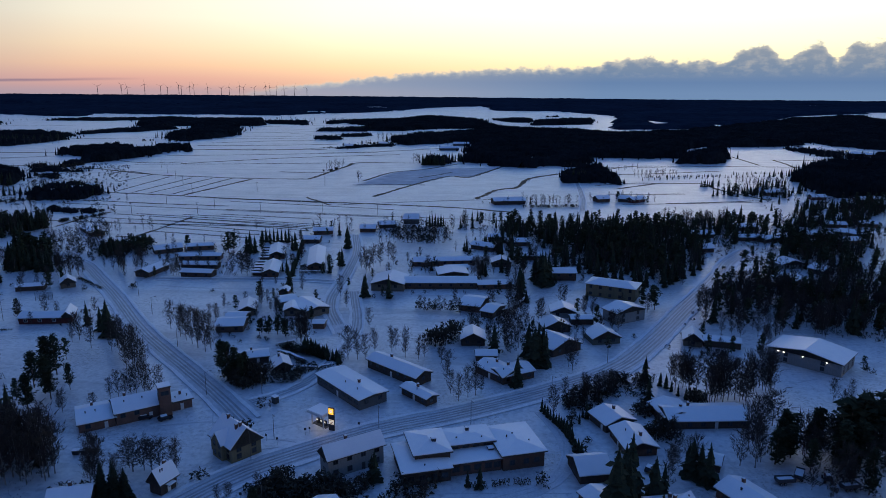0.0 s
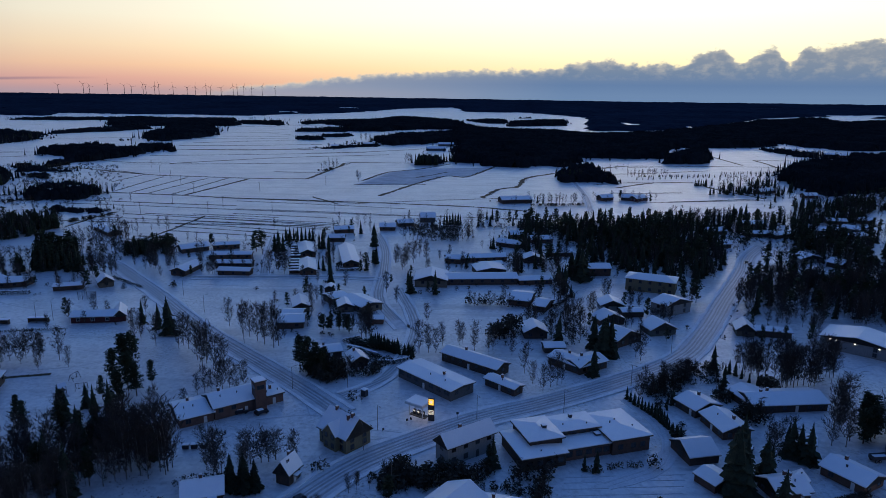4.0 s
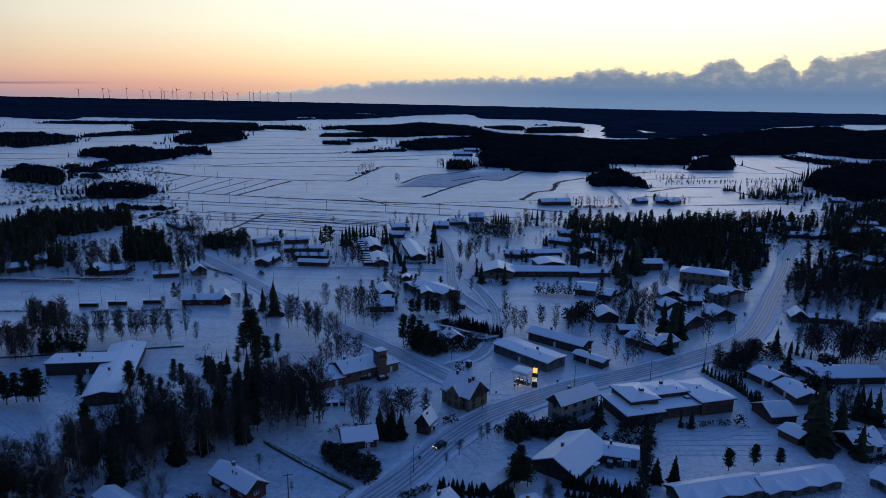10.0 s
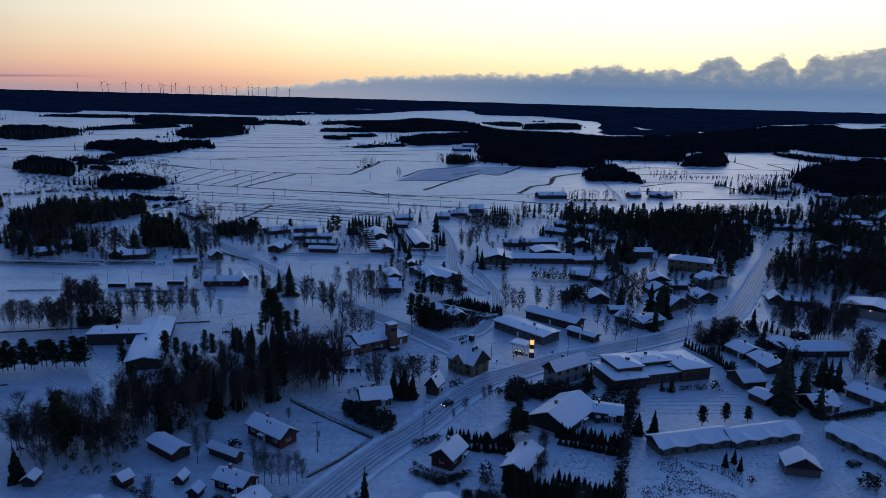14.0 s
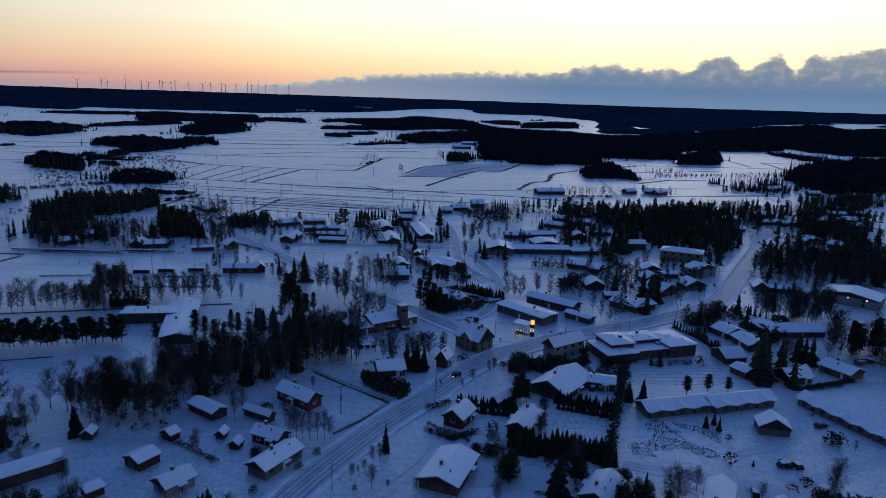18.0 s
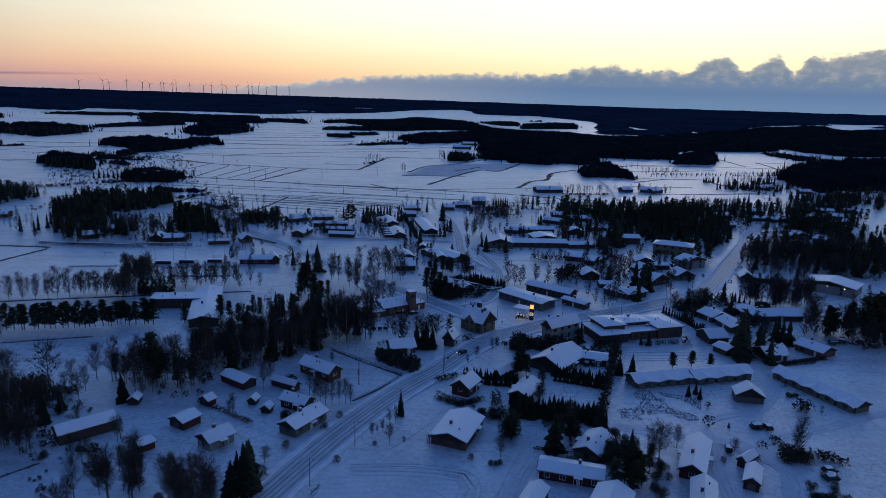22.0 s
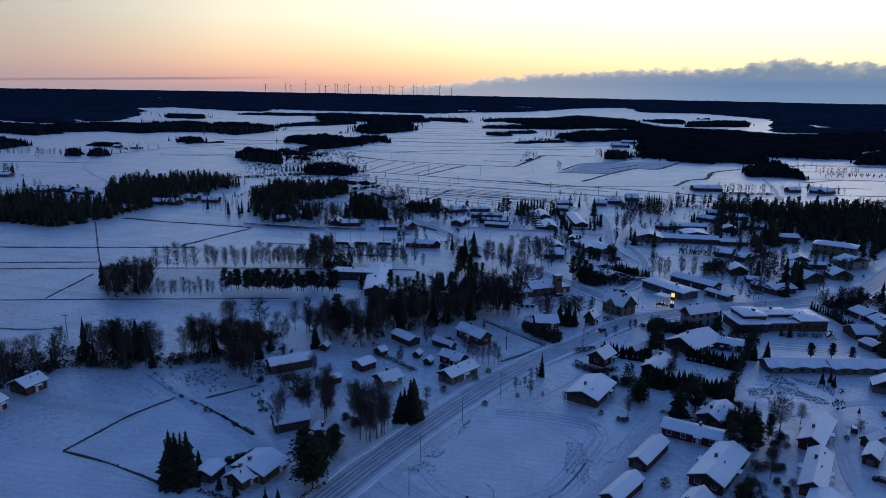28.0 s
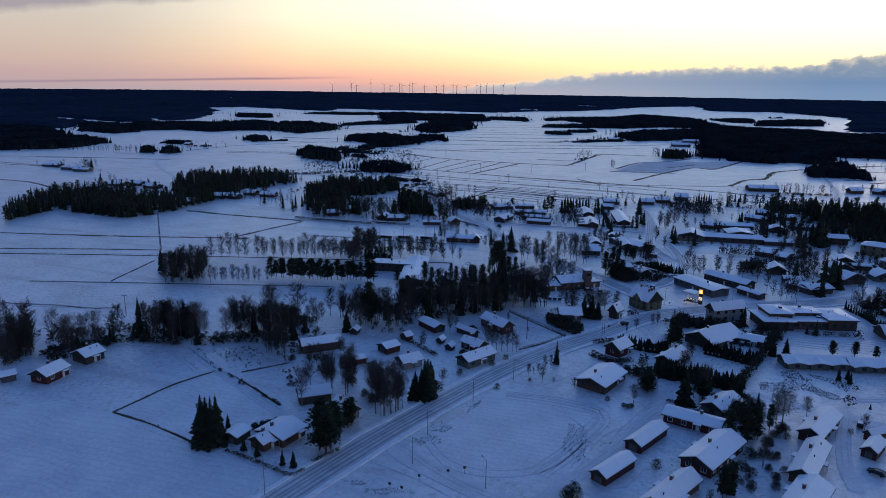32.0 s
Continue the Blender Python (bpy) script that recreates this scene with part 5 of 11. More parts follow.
wheel_marks([(-118.2, 206.9), (-110.7, 199.6), (-104.4, 191.1)], 0.5)
wheel_marks([(-117.5, 210.7), (-109.4, 204.0), (-103.3, 197.7)], 0.5)
wheel_marks([(-24.9, 254.2), (-16.7, 261.5), (-2.9, 264.2), (13.3, 271.3)], 0.5)
wheel_marks([(-16.0, 237.3), (-1.5, 241.4), (7.2, 239.4)], 0.5)
wheel_marks([(7.5, 228.7), (21.9, 232.6), (40.1, 230.6), (57.6, 238.5)], 0.6)
wheel_marks([(4.2, 213.9), (17.7, 225.6), (34.1, 231.1), (40.5, 234.3)], 0.6)
wheel_marks([(-17.4, 268.2), (-6.9, 255.9), (0.8, 238.8)], 0.5)
wheel_marks([(29.0, 230.7), (48.2, 229.8), (62.4, 241.7)], 0.5)
wheel_marks([(2.9, 203.0), (12.2, 193.9), (17.4, 187.0), (14.1, 176.6)], 0.5)
wheel_marks([(6.5, 204.5), (15.7, 196.1), (19.4, 190.0)], 0.5)
wheel_marks([(106.5, 248.5), (105.3, 227.5), (101.8, 217.9), (93.3, 215.0)], 0.6)
wheel_marks([(7.4, 121.2), (16.4, 122.6), (24.1, 114.9), (21.3, 91.4), (12.8, 84.7)], 0.5)
wheel_marks([(15.6, 65.2), (22.0, 70.4), (25.3, 80.3)], 0.5)
wheel_marks([(73.9, 94.0), (75.0, 109.7), (79.8, 122.0)], 0.5)
wheel_marks([(3.6, 91.3), (7.8, 86.0), (7.0, 73.0)], 0.4)
wheel_marks([(-45.3, 56.6), (-37.8, 55.1), (-28.7, 52.9), (-17.8, 48.7)], 0.5)
wheel_marks([(-361.2, 185.6), (-312.3, 203.3), (-269.9, 218.3)], 0.4)
wheel_marks([(-265.9, 115.1), (-239.1, 122.6), (-208.6, 130.8)], 0.6)
wheel_marks([(-263.5, 113.4), (-237.0, 120.8), (-207.9, 128.5)], 0.6)
wheel_marks([(-161.4, 100.3), (-146.0, 95.5), (-131.0, 87.3)], 0.5)
wheel_marks([(-159.4, 101.1), (-143.2, 95.4), (-129.2, 88.1)], 0.5)
wheel_marks([(-215.5, 126.2), (-190.9, 118.1)], 0.5)
wheel_marks([(-49.3, 375.2), (-21.7, 359.5), (3.6, 350.7), (27.7, 347.8), (52.4, 356.2)], 0.4)
wheel_marks([(-91.0, 383.8), (-50.4, 381.8), (-11.1, 389.4)], 0.4)
wheel_marks([(-183.5, 352.8), (-158.9, 341.3), (-132.8, 337.4)], 0.4)
wheel_marks([(-107.3, 270.1), (-92.1, 275.4), (-82.5, 284.1)], 0.4)
wheel_marks([(12.0, 234.5), (19.2, 238.6), (30.8, 247.0), (43.3, 256.0)], 0.5)
wheel_marks([(189.6, 287.4), (214.3, 299.6), (232.5, 312.1)], 0.5)
wheel_marks([(161.7, 224.4), (170.9, 222.6), (185.6, 221.4)], 0.5)
wheel_marks([(-33.1, 69.6), (-25.5, 62.3), (-15.3, 60.5), (-3.8, 64.9), (3.1, 72.8), (7.0, 83.9)], 0.5)
wheel_marks([(-32.3, 72.1), (-24.9, 65.1), (-15.1, 63.6), (-4.4, 68.2), (1.7, 75.4), (4.6, 85.2)], 0.5)
wheel_marks([(7.0, 83.9), (8.0, 94.6), (1.1, 102.2)], 0.5)
wheel_marks([(10.3, 83.8), (12.5, 93.9), (18.1, 103.2)], 0.5)
wheel_marks([(-12.1, 121.2), (-1.2, 139.2), (5.2, 161.5)], 0.5)


def ploughed_ruts(points, offs, seed):
    """Side by side ruts that a snow plough has left, each a little off the next."""
    rng = random.Random(seed)
    for off in offs:
        line = []
        for i, (x, y) in enumerate(points):
            (x0, y0), (x1, y1) = points[max(i - 1, 0)], points[min(i + 1, len(points) - 1)]
            n = math.hypot(x1 - x0, y1 - y0)
            d = off + rng.uniform(-0.35, 0.35)
            line.append((x - (y1 - y0) / n * d, y + (x1 - x0) / n * d))
        wheel_marks(line, rng.uniform(0.3, 0.75))


ploughed_ruts([(-21.7, 113.3), (-4.5, 114.5), (9.9, 112.0), (13.7, 103.9), (10.8, 91.3), (7.2, 78.6), (1.9, 65.9)], (-0.4, -1.5, -2.2, -3.6, -4.3, -6.0), 21)
ploughed_ruts([(28.8, 128.4), (24.2, 114.5), (18.9, 97.3), (15.5, 82.9), (12.2, 68.2)], (-2.4, -1.5, -0.3, 0.9, 1.8), 22)

yard([(-71.2, 782.9), (-10.8, 789.5), (12.2, 846.5), (23.0, 874.4), (48.2, 866.8), (84.6, 975.3), (23.7, 961.2), (-15.8, 944.3), (-45.5, 914.9)], "stubble", "stubble field under thin wind-blown snow", "stubble_field")
yard([(-129.7, 51.5), (-126.7, 61.5), (-124.6, 77.1), (-122.1, 89.4), (-108.6, 83.6), (-89.8, 75.6), (-88.9, 63.3), (-91.4, 55.9), (-94.9, 46.7), (-111.3, 47.8)], "furrow", "ploughed field with low furrows under snow", "ploughed_field")
yard([(-170.9, 34.1), (-164.9, 40.5), (-153.2, 50.8), (-130.1, 50.6), (-112.1, 46.5), (-93.2, 44.7), (-65.6, 41.5), (-66.1, 32.6), (-70.3, 9.9), (-111.7, -6.6)], "furrow", "ploughed field with low furrows under snow", "ploughed_field")
yard([(-31.1, 68.7), (-35.6, 72.6), (-31.4, 85.7), (-27.2, 100.5), (-20.2, 109.1), (-2.5, 114.1), (7.0, 105.2), (9.5, 83.4), (7.1, 70.7), (-2.5, 61.8), (-14.8, 61.9), (-23.6, 64.4)], "furrow", "ploughed field with low furrows under snow", "ploughed_field")
house("big_bungalow", 6.7, 131.6, 71.6, 16.1, 10.3, 2.9, 1.7, "brown", "house")
house("row_bungalow", 37.0, 111.4, -13.2, 16.1, 6.6, 2.8, 0.9, "red", "row")
house("bungalow", 45.2, 125.4, 61.0, 12.0, 7.2, 2.8, 1.7, "beige", "house")
house("garage", 24.6, 95.6, 66.1, 15.4, 4.8, 2.6, 1.3, "red", "garage")
house("garage", 17.8, 75.0, 63.4, 13.5, 4.5, 2.6, 1.3, "red", "garage")
house("detached_house", 42.4, 92.9, 65.3, 20.5, 8.4, 3.0, 1.9, "red", "house")
house("detached_house", 32.6, 68.5, 63.9, 18.5, 5.5, 3.0, 1.9, "brown", "house")
house("detached_house", 72.3, 121.3, 66.6, 18.8, 6.1, 3.0, 1.7, "red", "house")
house("detached_house", 66.7, 97.6, 71.7, 21.1, 5.5, 3.0, 1.7, "brown", "house")
house("detached_house", 63.9, 78.5, 68.4, 14.0, 7.4, 3.0, 1.7, "brown", "house")
house("garage", 86.7, 122.2, 41.9, 6.0, 2.4, 2.5, 1.0, "red", "garage")
house("garage", 84.5, 112.8, 64.4, 8.6, 3.8, 2.6, 1.2, "red", "garage")
house("cottage", 8.8, 161.8, 64.0, 8.4, 6.2, 3.6, 2.2, "red", "house")
house("long_cottage", 28.6, 160.4, 66.0, 13.2, 6.2, 3.0, 1.6, "darkbrown", "house")
house("bungalow", -75.5, 53.4, 76.3, 6.5, 5.3, 2.8, 1.4, "brown", "house")
house("bungalow", -74.1, 58.8, 79.3, 8.9, 10.0, 2.8, 1.5, "brown", "house")
house("garage", -85.2, 53.0, 86.0, 5.5, 5.1, 2.5, 0.9, "darkbrown", "garage")
house("barn", -78.2, 83.3, 40.1, 10.0, 6.0, 3.0, 1.8, "darkbrown", "shed")
house("cottage", -63.3, 76.6, 151.0, 7.0, 6.0, 3.6, 2.4, "white", "house")
house("barn", -99.4, 122.3, 45.0, 15.0, 6.0, 3.4, 1.6, "darkbrown", "shed")
house("garage", -74.0, 130.6, 61.0, 6.2, 6.0, 2.6, 1.1, "red", "garage")
house("cottage", -61.0, 120.4, 54.0, 7.6, 6.0, 3.0, 1.5, "white", "house")
house("shed", -79.2, 116.0, 51.0, 4.0, 3.8, 2.2, 0.4, "red", "shed")
house("farmhouse", -171.3, 63.6, 94.1, 9.1, 7.0, 3.2, 1.8, "red", "house")
house("farmhouse", -172.7, 80.7, 82.5, 7.2, 8.0, 3.2, 1.8, "darkbrown", "house")
house("shed", -183.4, 57.2, 61.3, 4.2, 5.0, 2.4, 0.8, "grey", "shed")
house("shed", -191.4, 85.5, 161.8, 4.0, 4.5, 2.2, 1.0, "darkbrown", "shed")
house("log_house", -42.4, 170.4, -34.0, 14.2, 5.8, 3.6, 2.0, "red", "house")
house("shed", -68.2, 160.4, -33.0, 11.8, 5.2, 2.6, 1.0, "red", "shed")
house("shed", -51.7, 158.8, -26.1, 10.2, 2.4, 2.5, 1.0, "darkbrown", "shed")
house("detached_house", -39.2, 132.6, 62.0, 13.6, 6.2, 3.2, 1.5, "greenish", "house")
house("cottage", -44.2, 145.0, -22.0, 8.8, 5.0, 3.0, 1.4, "red", "house")
house("shed", -72.5, 144.3, 60.2, 3.0, 4.0, 2.2, 1.1, "red", "shed")
house("playhouse", -58.5, 146.2, 82.9, 3.0, 2.4, 1.8, 1.0, "darkbrown", "shed")
house("playhouse", -52.6, 141.0, 80.9, 3.0, 2.7, 1.8, 1.0, "darkbrown", "shed")
house("shed", -95.1, 142.7, 95.6, 3.5, 2.9, 2.0, 1.0, "darkbrown", "shed")
house("supermarket", 37.5, 266.3, -44.8, 26.6, 10.6, 3.7, 0.5, "grey", "market")
house("terrace_shed", 51.3, 283.0, -37.9, 25.1, 7.6, 3.6, 1.4, "darkbrown", "row")
house("terrace_shed", 61.0, 264.0, -42.6, 12.8, 4.5, 2.8, 0.6, "darkbrown", "row")
house("gabled_house", 13.5, 225.7, 141.1, 11.5, 9.1, 5.0, 4.2, "yellow", "gabled")
house("white_house", 48.1, 220.6, 37.2, 16.1, 5.7, 6.0, 2.4, "white", "two")
house("community_house", 43.3, 189.6, 54.2, 19.4, 12.9, 3.0, 3.0, "darkbrown", "house")
house("community_wing", 56.2, 192.9, -13.0, 11.2, 7.0, 2.8, 0.9, "darkbrown", "house")
house("row_house", 78.0, 176.8, 17.6, 24.0, 6.8, 2.6, 1.5, "greenish", "zig")
house("row_house", 100.0, 182.5, 18.4, 23.7, 6.8, 2.6, 1.5, "greenish", "zig")
house("row_house", 131.0, 172.6, -62.8, 31.5, 6.8, 2.6, 1.5, "greenish", "zig")
house("garage_block", 103.7, 164.8, 81.4, 6.1, 8.7, 2.8, 2.6, "grey", "garage")
house("apartment_house", 143.9, 389.9, -22.4, 24.3, 13.0, 6.4, 1.6, "yellow", "two")
house("villa", 142.8, 352.4, 122.5, 9.0, 16.4, 5.4, 2.2, "white", "two")
house("detached_house", 129.4, 324.5, 105.6, 9.0, 11.6, 3.0, 2.8, "greenish", "house")
house("detached_house", 110.0, 313.3, 127.6, 12.0, 14.6, 3.2, 2.8, "darkbrown", "house")
house("detached_house", 115.9, 356.3, 91.9, 9.0, 10.7, 3.0, 2.2, "white", "house")
house("detached_house", 110.7, 335.5, 106.8, 8.0, 11.4, 3.0, 2.4, "darkbrown", "house")
house("garage_row", 123.3, 346.4, 5.3, 9.7, 6.0, 2.6, 0.6, "darkbrown", "shed")
house("detached_house", 121.4, 419.1, 5.9, 12.7, 9.0, 4.5, 1.6, "brown", "two")
house("detached_house", 75.2, 364.3, -15.4, 9.9, 15.9, 3.0, 1.6, "brown", "house")
house("detached_house", 84.2, 354.2, -25.8, 5.9, 12.6, 3.0, 1.3, "darkbrown", "house")
house("school_hall", 29.7, 394.7, 90.2, 18.0, 16.7, 4.0, 2.4, "beige", "house")
house("school_house", 55.9, 398.4, 5.7, 37.3, 12.0, 3.4, 1.4, "darkbrown", "row")
house("school_hall", 60.6, 416.3, 102.2, 14.0, 16.2, 3.6, 1.4, "beige", "house")
house("row_house", 53.7, 445.1, 12.8, 36.1, 9.0, 3.0, 1.2, "brown", "row")
house("garage_row", 62.1, 429.8, 14.8, 12.7, 7.0, 2.6, 1.0, "brown", "shed")
house("row_house", 84.1, 398.4, 11.0, 17.8, 8.0, 2.8, 1.0, "brown", "row")
house("detached_house", 87.4, 445.6, 96.1, 9.0, 10.9, 3.0, 2.0, "darkbrown", "house")
house("row_house", 106.9, 463.3, 6.2, 13.6, 8.0, 2.8, 1.2, "brown", "row")
house("detached_house", 76.4, 318.3, 95.1, 10.0, 9.4, 3.0, 2.4, "darkbrown", "house")
house("farm_court", 87.1, 285.3, -44.2, 14.2, 9.0, 3.0, 1.2, "darkbrown", "house")
house("farm_court", 91.9, 284.4, 32.5, 13.2, 9.0, 3.0, 1.2, "darkbrown", "house")
house("shed", 82.4, 300.6, 5.0, 7.9, 6.0, 2.4, 0.9, "darkbrown", "shed")
house("detached_house", 165.8, 325.5, 78.1, 9.0, 7.1, 3.0, 2.6, "beige", "house")
house("shed", 176.6, 323.3, -10.0, 13.9, 6.0, 2.8, 0.8, "darkbrown", "shed")
house("hall", 205.1, 309.0, 50.0, 16.2, 25.4, 5.0, 2.0, "white", "hall")
house("long_house", 141.8, 258.6, -74.8, 10.3, 10.0, 2.8, 1.4, "brown", "row")
house("long_house", 150.8, 256.9, 7.1, 24.7, 11.0, 2.8, 1.6, "darkbrown", "row")
house("detached_house", 122.2, 251.8, -64.5, 8.8, 10.0, 2.8, 1.6, "darkbrown", "house")
house("detached_house", 126.3, 239.1, -78.0, 12.2, 9.0, 2.8, 1.5, "brown", "house")
house("shed", 112.0, 223.3, 13.4, 8.7, 10.0, 2.6, 2.4, "darkbrown", "shed")
house("shed", 112.4, 209.0, -60.7, 6.6, 7.0, 2.4, 1.0, "brown", "shed")
house("detached_house", 131.3, 206.6, 42.5, 7.6, 4.0, 2.8, 1.8, "brown", "house")
house("detached_house", 149.3, 212.6, -58.3, 11.3, 9.0, 2.8, 1.6, "brown", "house")
house("detached_house", 128.6, 205.6, 12.4, 9.0, 8.0, 2.8, 1.8, "darkbrown", "house")
house("shed", 146.1, 229.7, -23.2, 4.0, 6.0, 2.4, 1.0, "darkbrown", "shed")
house("fire_station", -25.3, 245.4, 37.2, 15.7, 11.0, 4.2, 2.2, "brick", "house")
house("fire_station_wing", -36.3, 238.8, 34.6, 9.9, 13.0, 3.0, 1.8, "brick", "house")
house("fire_station_annex", -15.7, 251.6, 38.1, 6.2, 7.0, 3.0, 0.3, "brick", "flat")
house("changing_rooms", -113.5, 325.2, 8.7, 17.9, 8.0, 3.0, 1.4, "red", "house")
house("changing_rooms", -104.6, 329.0, 114.8, 12.0, 4.4, 3.2, 2.0, "red", "house")
house("cottage", -137.7, 378.3, 126.0, 8.0, 6.9, 3.2, 2.4, "beige", "house")
house("shed", -152.6, 371.0, 19.7, 13.0, 6.0, 2.4, 0.8, "darkbrown", "shed")
house("cottage", -194.9, 376.0, 94.0, 8.0, 8.9, 3.0, 2.0, "darkbrown", "house")
house("cottage", -183.3, 376.8, 4.0, 13.6, 8.0, 3.0, 1.2, "darkbrown", "house")
house("school", -122.8, 241.5, 10.6, 23.5, 9.0, 4.4, 0.5, "darkbrown", "flat")
house("school_wing", -108.6, 236.5, 108, 47, 11.6, 3.6, 1.2, "darkbrown", "row")
house("day_care", -27.4, 324.5, 9.5, 11.1, 11.2, 3.0, 1.4, "darkbrown", "house")
house("day_care", -28.3, 332.9, 2.5, 8.2, 7.4, 3.2, 0.9, "beige", "house")
house("day_care", -28.9, 347.3, 107.9, 14.0, 7.1, 3.2, 1.6, "beige", "house")
house("row_house", -106.0, 467.6, 19.1, 16.0, 7.0, 3, 1.0, "brown", "row")
house("row_house", -94.0, 441.4, 7.9, 24.7, 7.0, 3, 1.0, "brown", "row")
house("row_house", -84.9, 421.3, 3.4, 20.3, 7.0, 3, 1.0, "darkbrown", "row")
house("row_house", -78.8, 404.6, -1.8, 17.3, 7.0, 3, 1.0, "darkbrown", "row")
house("striped_row_house", -41.6, 416.7, 103.7, 24.0, 8.7, 3.0, 1.8, "brown", "house")
house("striped_row_house", -52.2, 458.9, 106.0, 26.0, 9.0, 3.0, 1.8, "brown", "house")
house("striped_row_house", -23.3, 445.1, 103.8, 46.0, 9.2, 3.0, 1.8, "brown", "house")
house("detached_house", -107.5, 408.6, 83.1, 18.8, 8.3, 3.0, 1.6, "darkbrown", "house")
house("office_house", -0.7, 350.5, 130.7, 17.4, 11.1, 3.4, 1.2, "beige", "house")
house("office_house", -8.0, 347.1, 104.9, 9.4, 6.8, 3.0, 1.4, "beige", "house")
house("office_house", -14.7, 359.0, 37.1, 8.3, 9.6, 3.2, 0.9, "beige", "house")
house("office_link", -3.5, 350.0, 22.9, 4.0, 9.5, 2.9, 0.3, "beige", "flat")
house("shed", -20.8, 376.0, 93.2, 6.0, 4.5, 2.4, 1.2, "brown", "shed")
house("detached_house", -3.9, 290.9, 21.8, 7.6, 7.5, 2.8, 1.0, "darkbrown", "house")
house("detached_house", 7.7, 283.7, 116.2, 8.3, 5.6, 2.8, 1.5, "darkbrown", "house")
house("shed", 9.6, 329.4, 3.0, 4.9, 5.0, 2.4, 0.6, "brown", "shed")
house("detached_house", 41.1, 441.6, -14.4, 8.9, 9.0, 3.0, 1.4, "brown", "house")
house("barn", 17.4, 572.2, 4.0, 11.8, 12.0, 4.0, 3.0, "grey", "shed")
house("detached_house", -9.9, 536.1, 3.9, 11.1, 9.0, 3.0, 2.0, "brown", "house")
house("detached_house", 1.1, 552.6, 18.6, 11.7, 9.0, 3.0, 2.0, "darkbrown", "house")
house("detached_house", -40.5, 524.4, 15.3, 13.4, 9.0, 3.0, 1.6, "brown", "house")
house("detached_house", -40.0, 495.0, 3.7, 10.7, 8.0, 3.0, 1.6, "darkbrown", "house")
house("detached_house", -205.7, 509.6, -44.6, 31.5, 9.0, 3.0, 1.6, "brown", "house")
house("barn", 93.0, 674.2, 13.1, 29.1, 14.0, 3.5, 2.4, "darkbrown", "shed")
house("detached_house", 83.7, 515.8, 3.8, 10.6, 9.0, 3.0, 1.6, "brown", "house")
house("detached_house", 98.6, 501.5, 8.4, 14.4, 9.0, 3.0, 1.6, "brown", "house")
house("detached_house", 77.1, 486.3, -28.7, 16.6, 9.0, 3.0, 1.6, "darkbrown", "house")
house("detached_house", 227.6, 539.6, 13.1, 16.7, 9.0, 3.0, 1.8, "brown", "house")
house("detached_house", 216.2, 495.2, 8.7, 12.7, 9.0, 3.0, 1.8, "brown", "house")
house("detached_house", 268.4, 571.0, 13.6, 18.0, 9.0, 3.0, 1.6, "brown", "house")
house("detached_house", 258.5, 533.3, 3.8, 20.6, 8.0, 2.8, 1.2, "brown", "row")
house("detached_house", 276.0, 534.1, 31.7, 28.0, 8.0, 2.8, 1.2, "brown", "row")
house("detached_house", 255.8, 458.1, 103.8, 10.0, 15.7, 3.0, 2.2, "white", "house")
house("detached_house", 243.0, 422.8, 48.3, 9.0, 7.8, 3.0, 2.0, "darkbrown", "house")
house("detached_house", 268.5, 445.2, 120.2, 9.0, 9.8, 3.0, 2.0, "darkbrown", "house")
house("row_house", 309.5, 548.4, 10.3, 24.4, 10.0, 3.0, 1.4, "brown", "row")
house("row_house", 319.7, 528.5, 18.6, 24.6, 10.0, 3.0, 1.4, "brown", "row")
house("row_house", 337.4, 551.9, -46.8, 17.9, 12.0, 3.4, 1.6, "beige", "row")
house("row_house", 341.3, 588.4, -9.4, 13.8, 9.0, 3.0, 1.4, "brown", "row")
house("row_house", 367.0, 593.4, -11.3, 12.3, 9.0, 3.0, 1.4, "brown", "row")
house("farmhouse", 202.5, 698.0, -20.0, 11.4, 9.0, 3.2, 2.4, "darkbrown", "house")
house("farmhouse", 212.0, 696.1, 38.2, 16.8, 9.0, 3.2, 2.0, "red", "house")
house("farmhouse", 180.4, 696.4, 25.4, 13.1, 9.0, 3.2, 2.4, "brown", "house")
house("farmhouse", 428.6, 720.7, 19.2, 19.0, 9.0, 3.2, 2.0, "brown", "house")
house("farmhouse", 389.4, 730.1, 4.5, 13.5, 9.0, 3.2, 2.0, "red", "house")
house("farmhouse", 357.8, 758.6, 31.3, 24.3, 9.0, 3.2, 2.0, "brown", "house")
house("farmhouse", 129.1, 1069.8, 33.5, 25.0, 12.0, 4.0, 2.4, "red", "house")
house("farmhouse", -123.8, 458.5, 37.9, 16.5, 9.0, 3.0, 1.8, "darkbrown", "house")
house("farmhouse", -239.9, 374.7, 37.1, 9.7, 9.0, 3.0, 1.6, "brown", "house")
house("farmhouse", -237.7, 395.2, 49.9, 9.6, 9.0, 3.0, 1.6, "brown", "house")
house("farmhouse", -194.2, 374.2, 99.8, 9.0, 7.9, 3.0, 2.0, "brown", "house")
house("farmhouse", -185.1, 374.6, 21.1, 11.0, 9.0, 3.0, 1.6, "darkbrown", "house")
house("cottage", 2.4, 205.4, 69.1, 5.1, 3.9, 4.0, 2.6, "darkbrown", "house")
house("cottage", -16.6, 196.8, 18.3, 9.3, 8.0, 2.8, 2.0, "darkbrown", "house")
house("garage", 23.0, 176.3, 51.7, 10.6, 2.6, 2.6, 1.4, "darkbrown", "shed")
house("barn", -7.3, 1254.2, 8, 34, 14, 4.0, 3.0, "grey", "shed")
house("barn", 7.6, 1360.7, 5, 30, 13, 4.0, 3.0, "grey", "shed")
house("farmhouse", -579.2, 1094.5, 10, 11, 9, 3.2, 2.2, "grey", "shed")
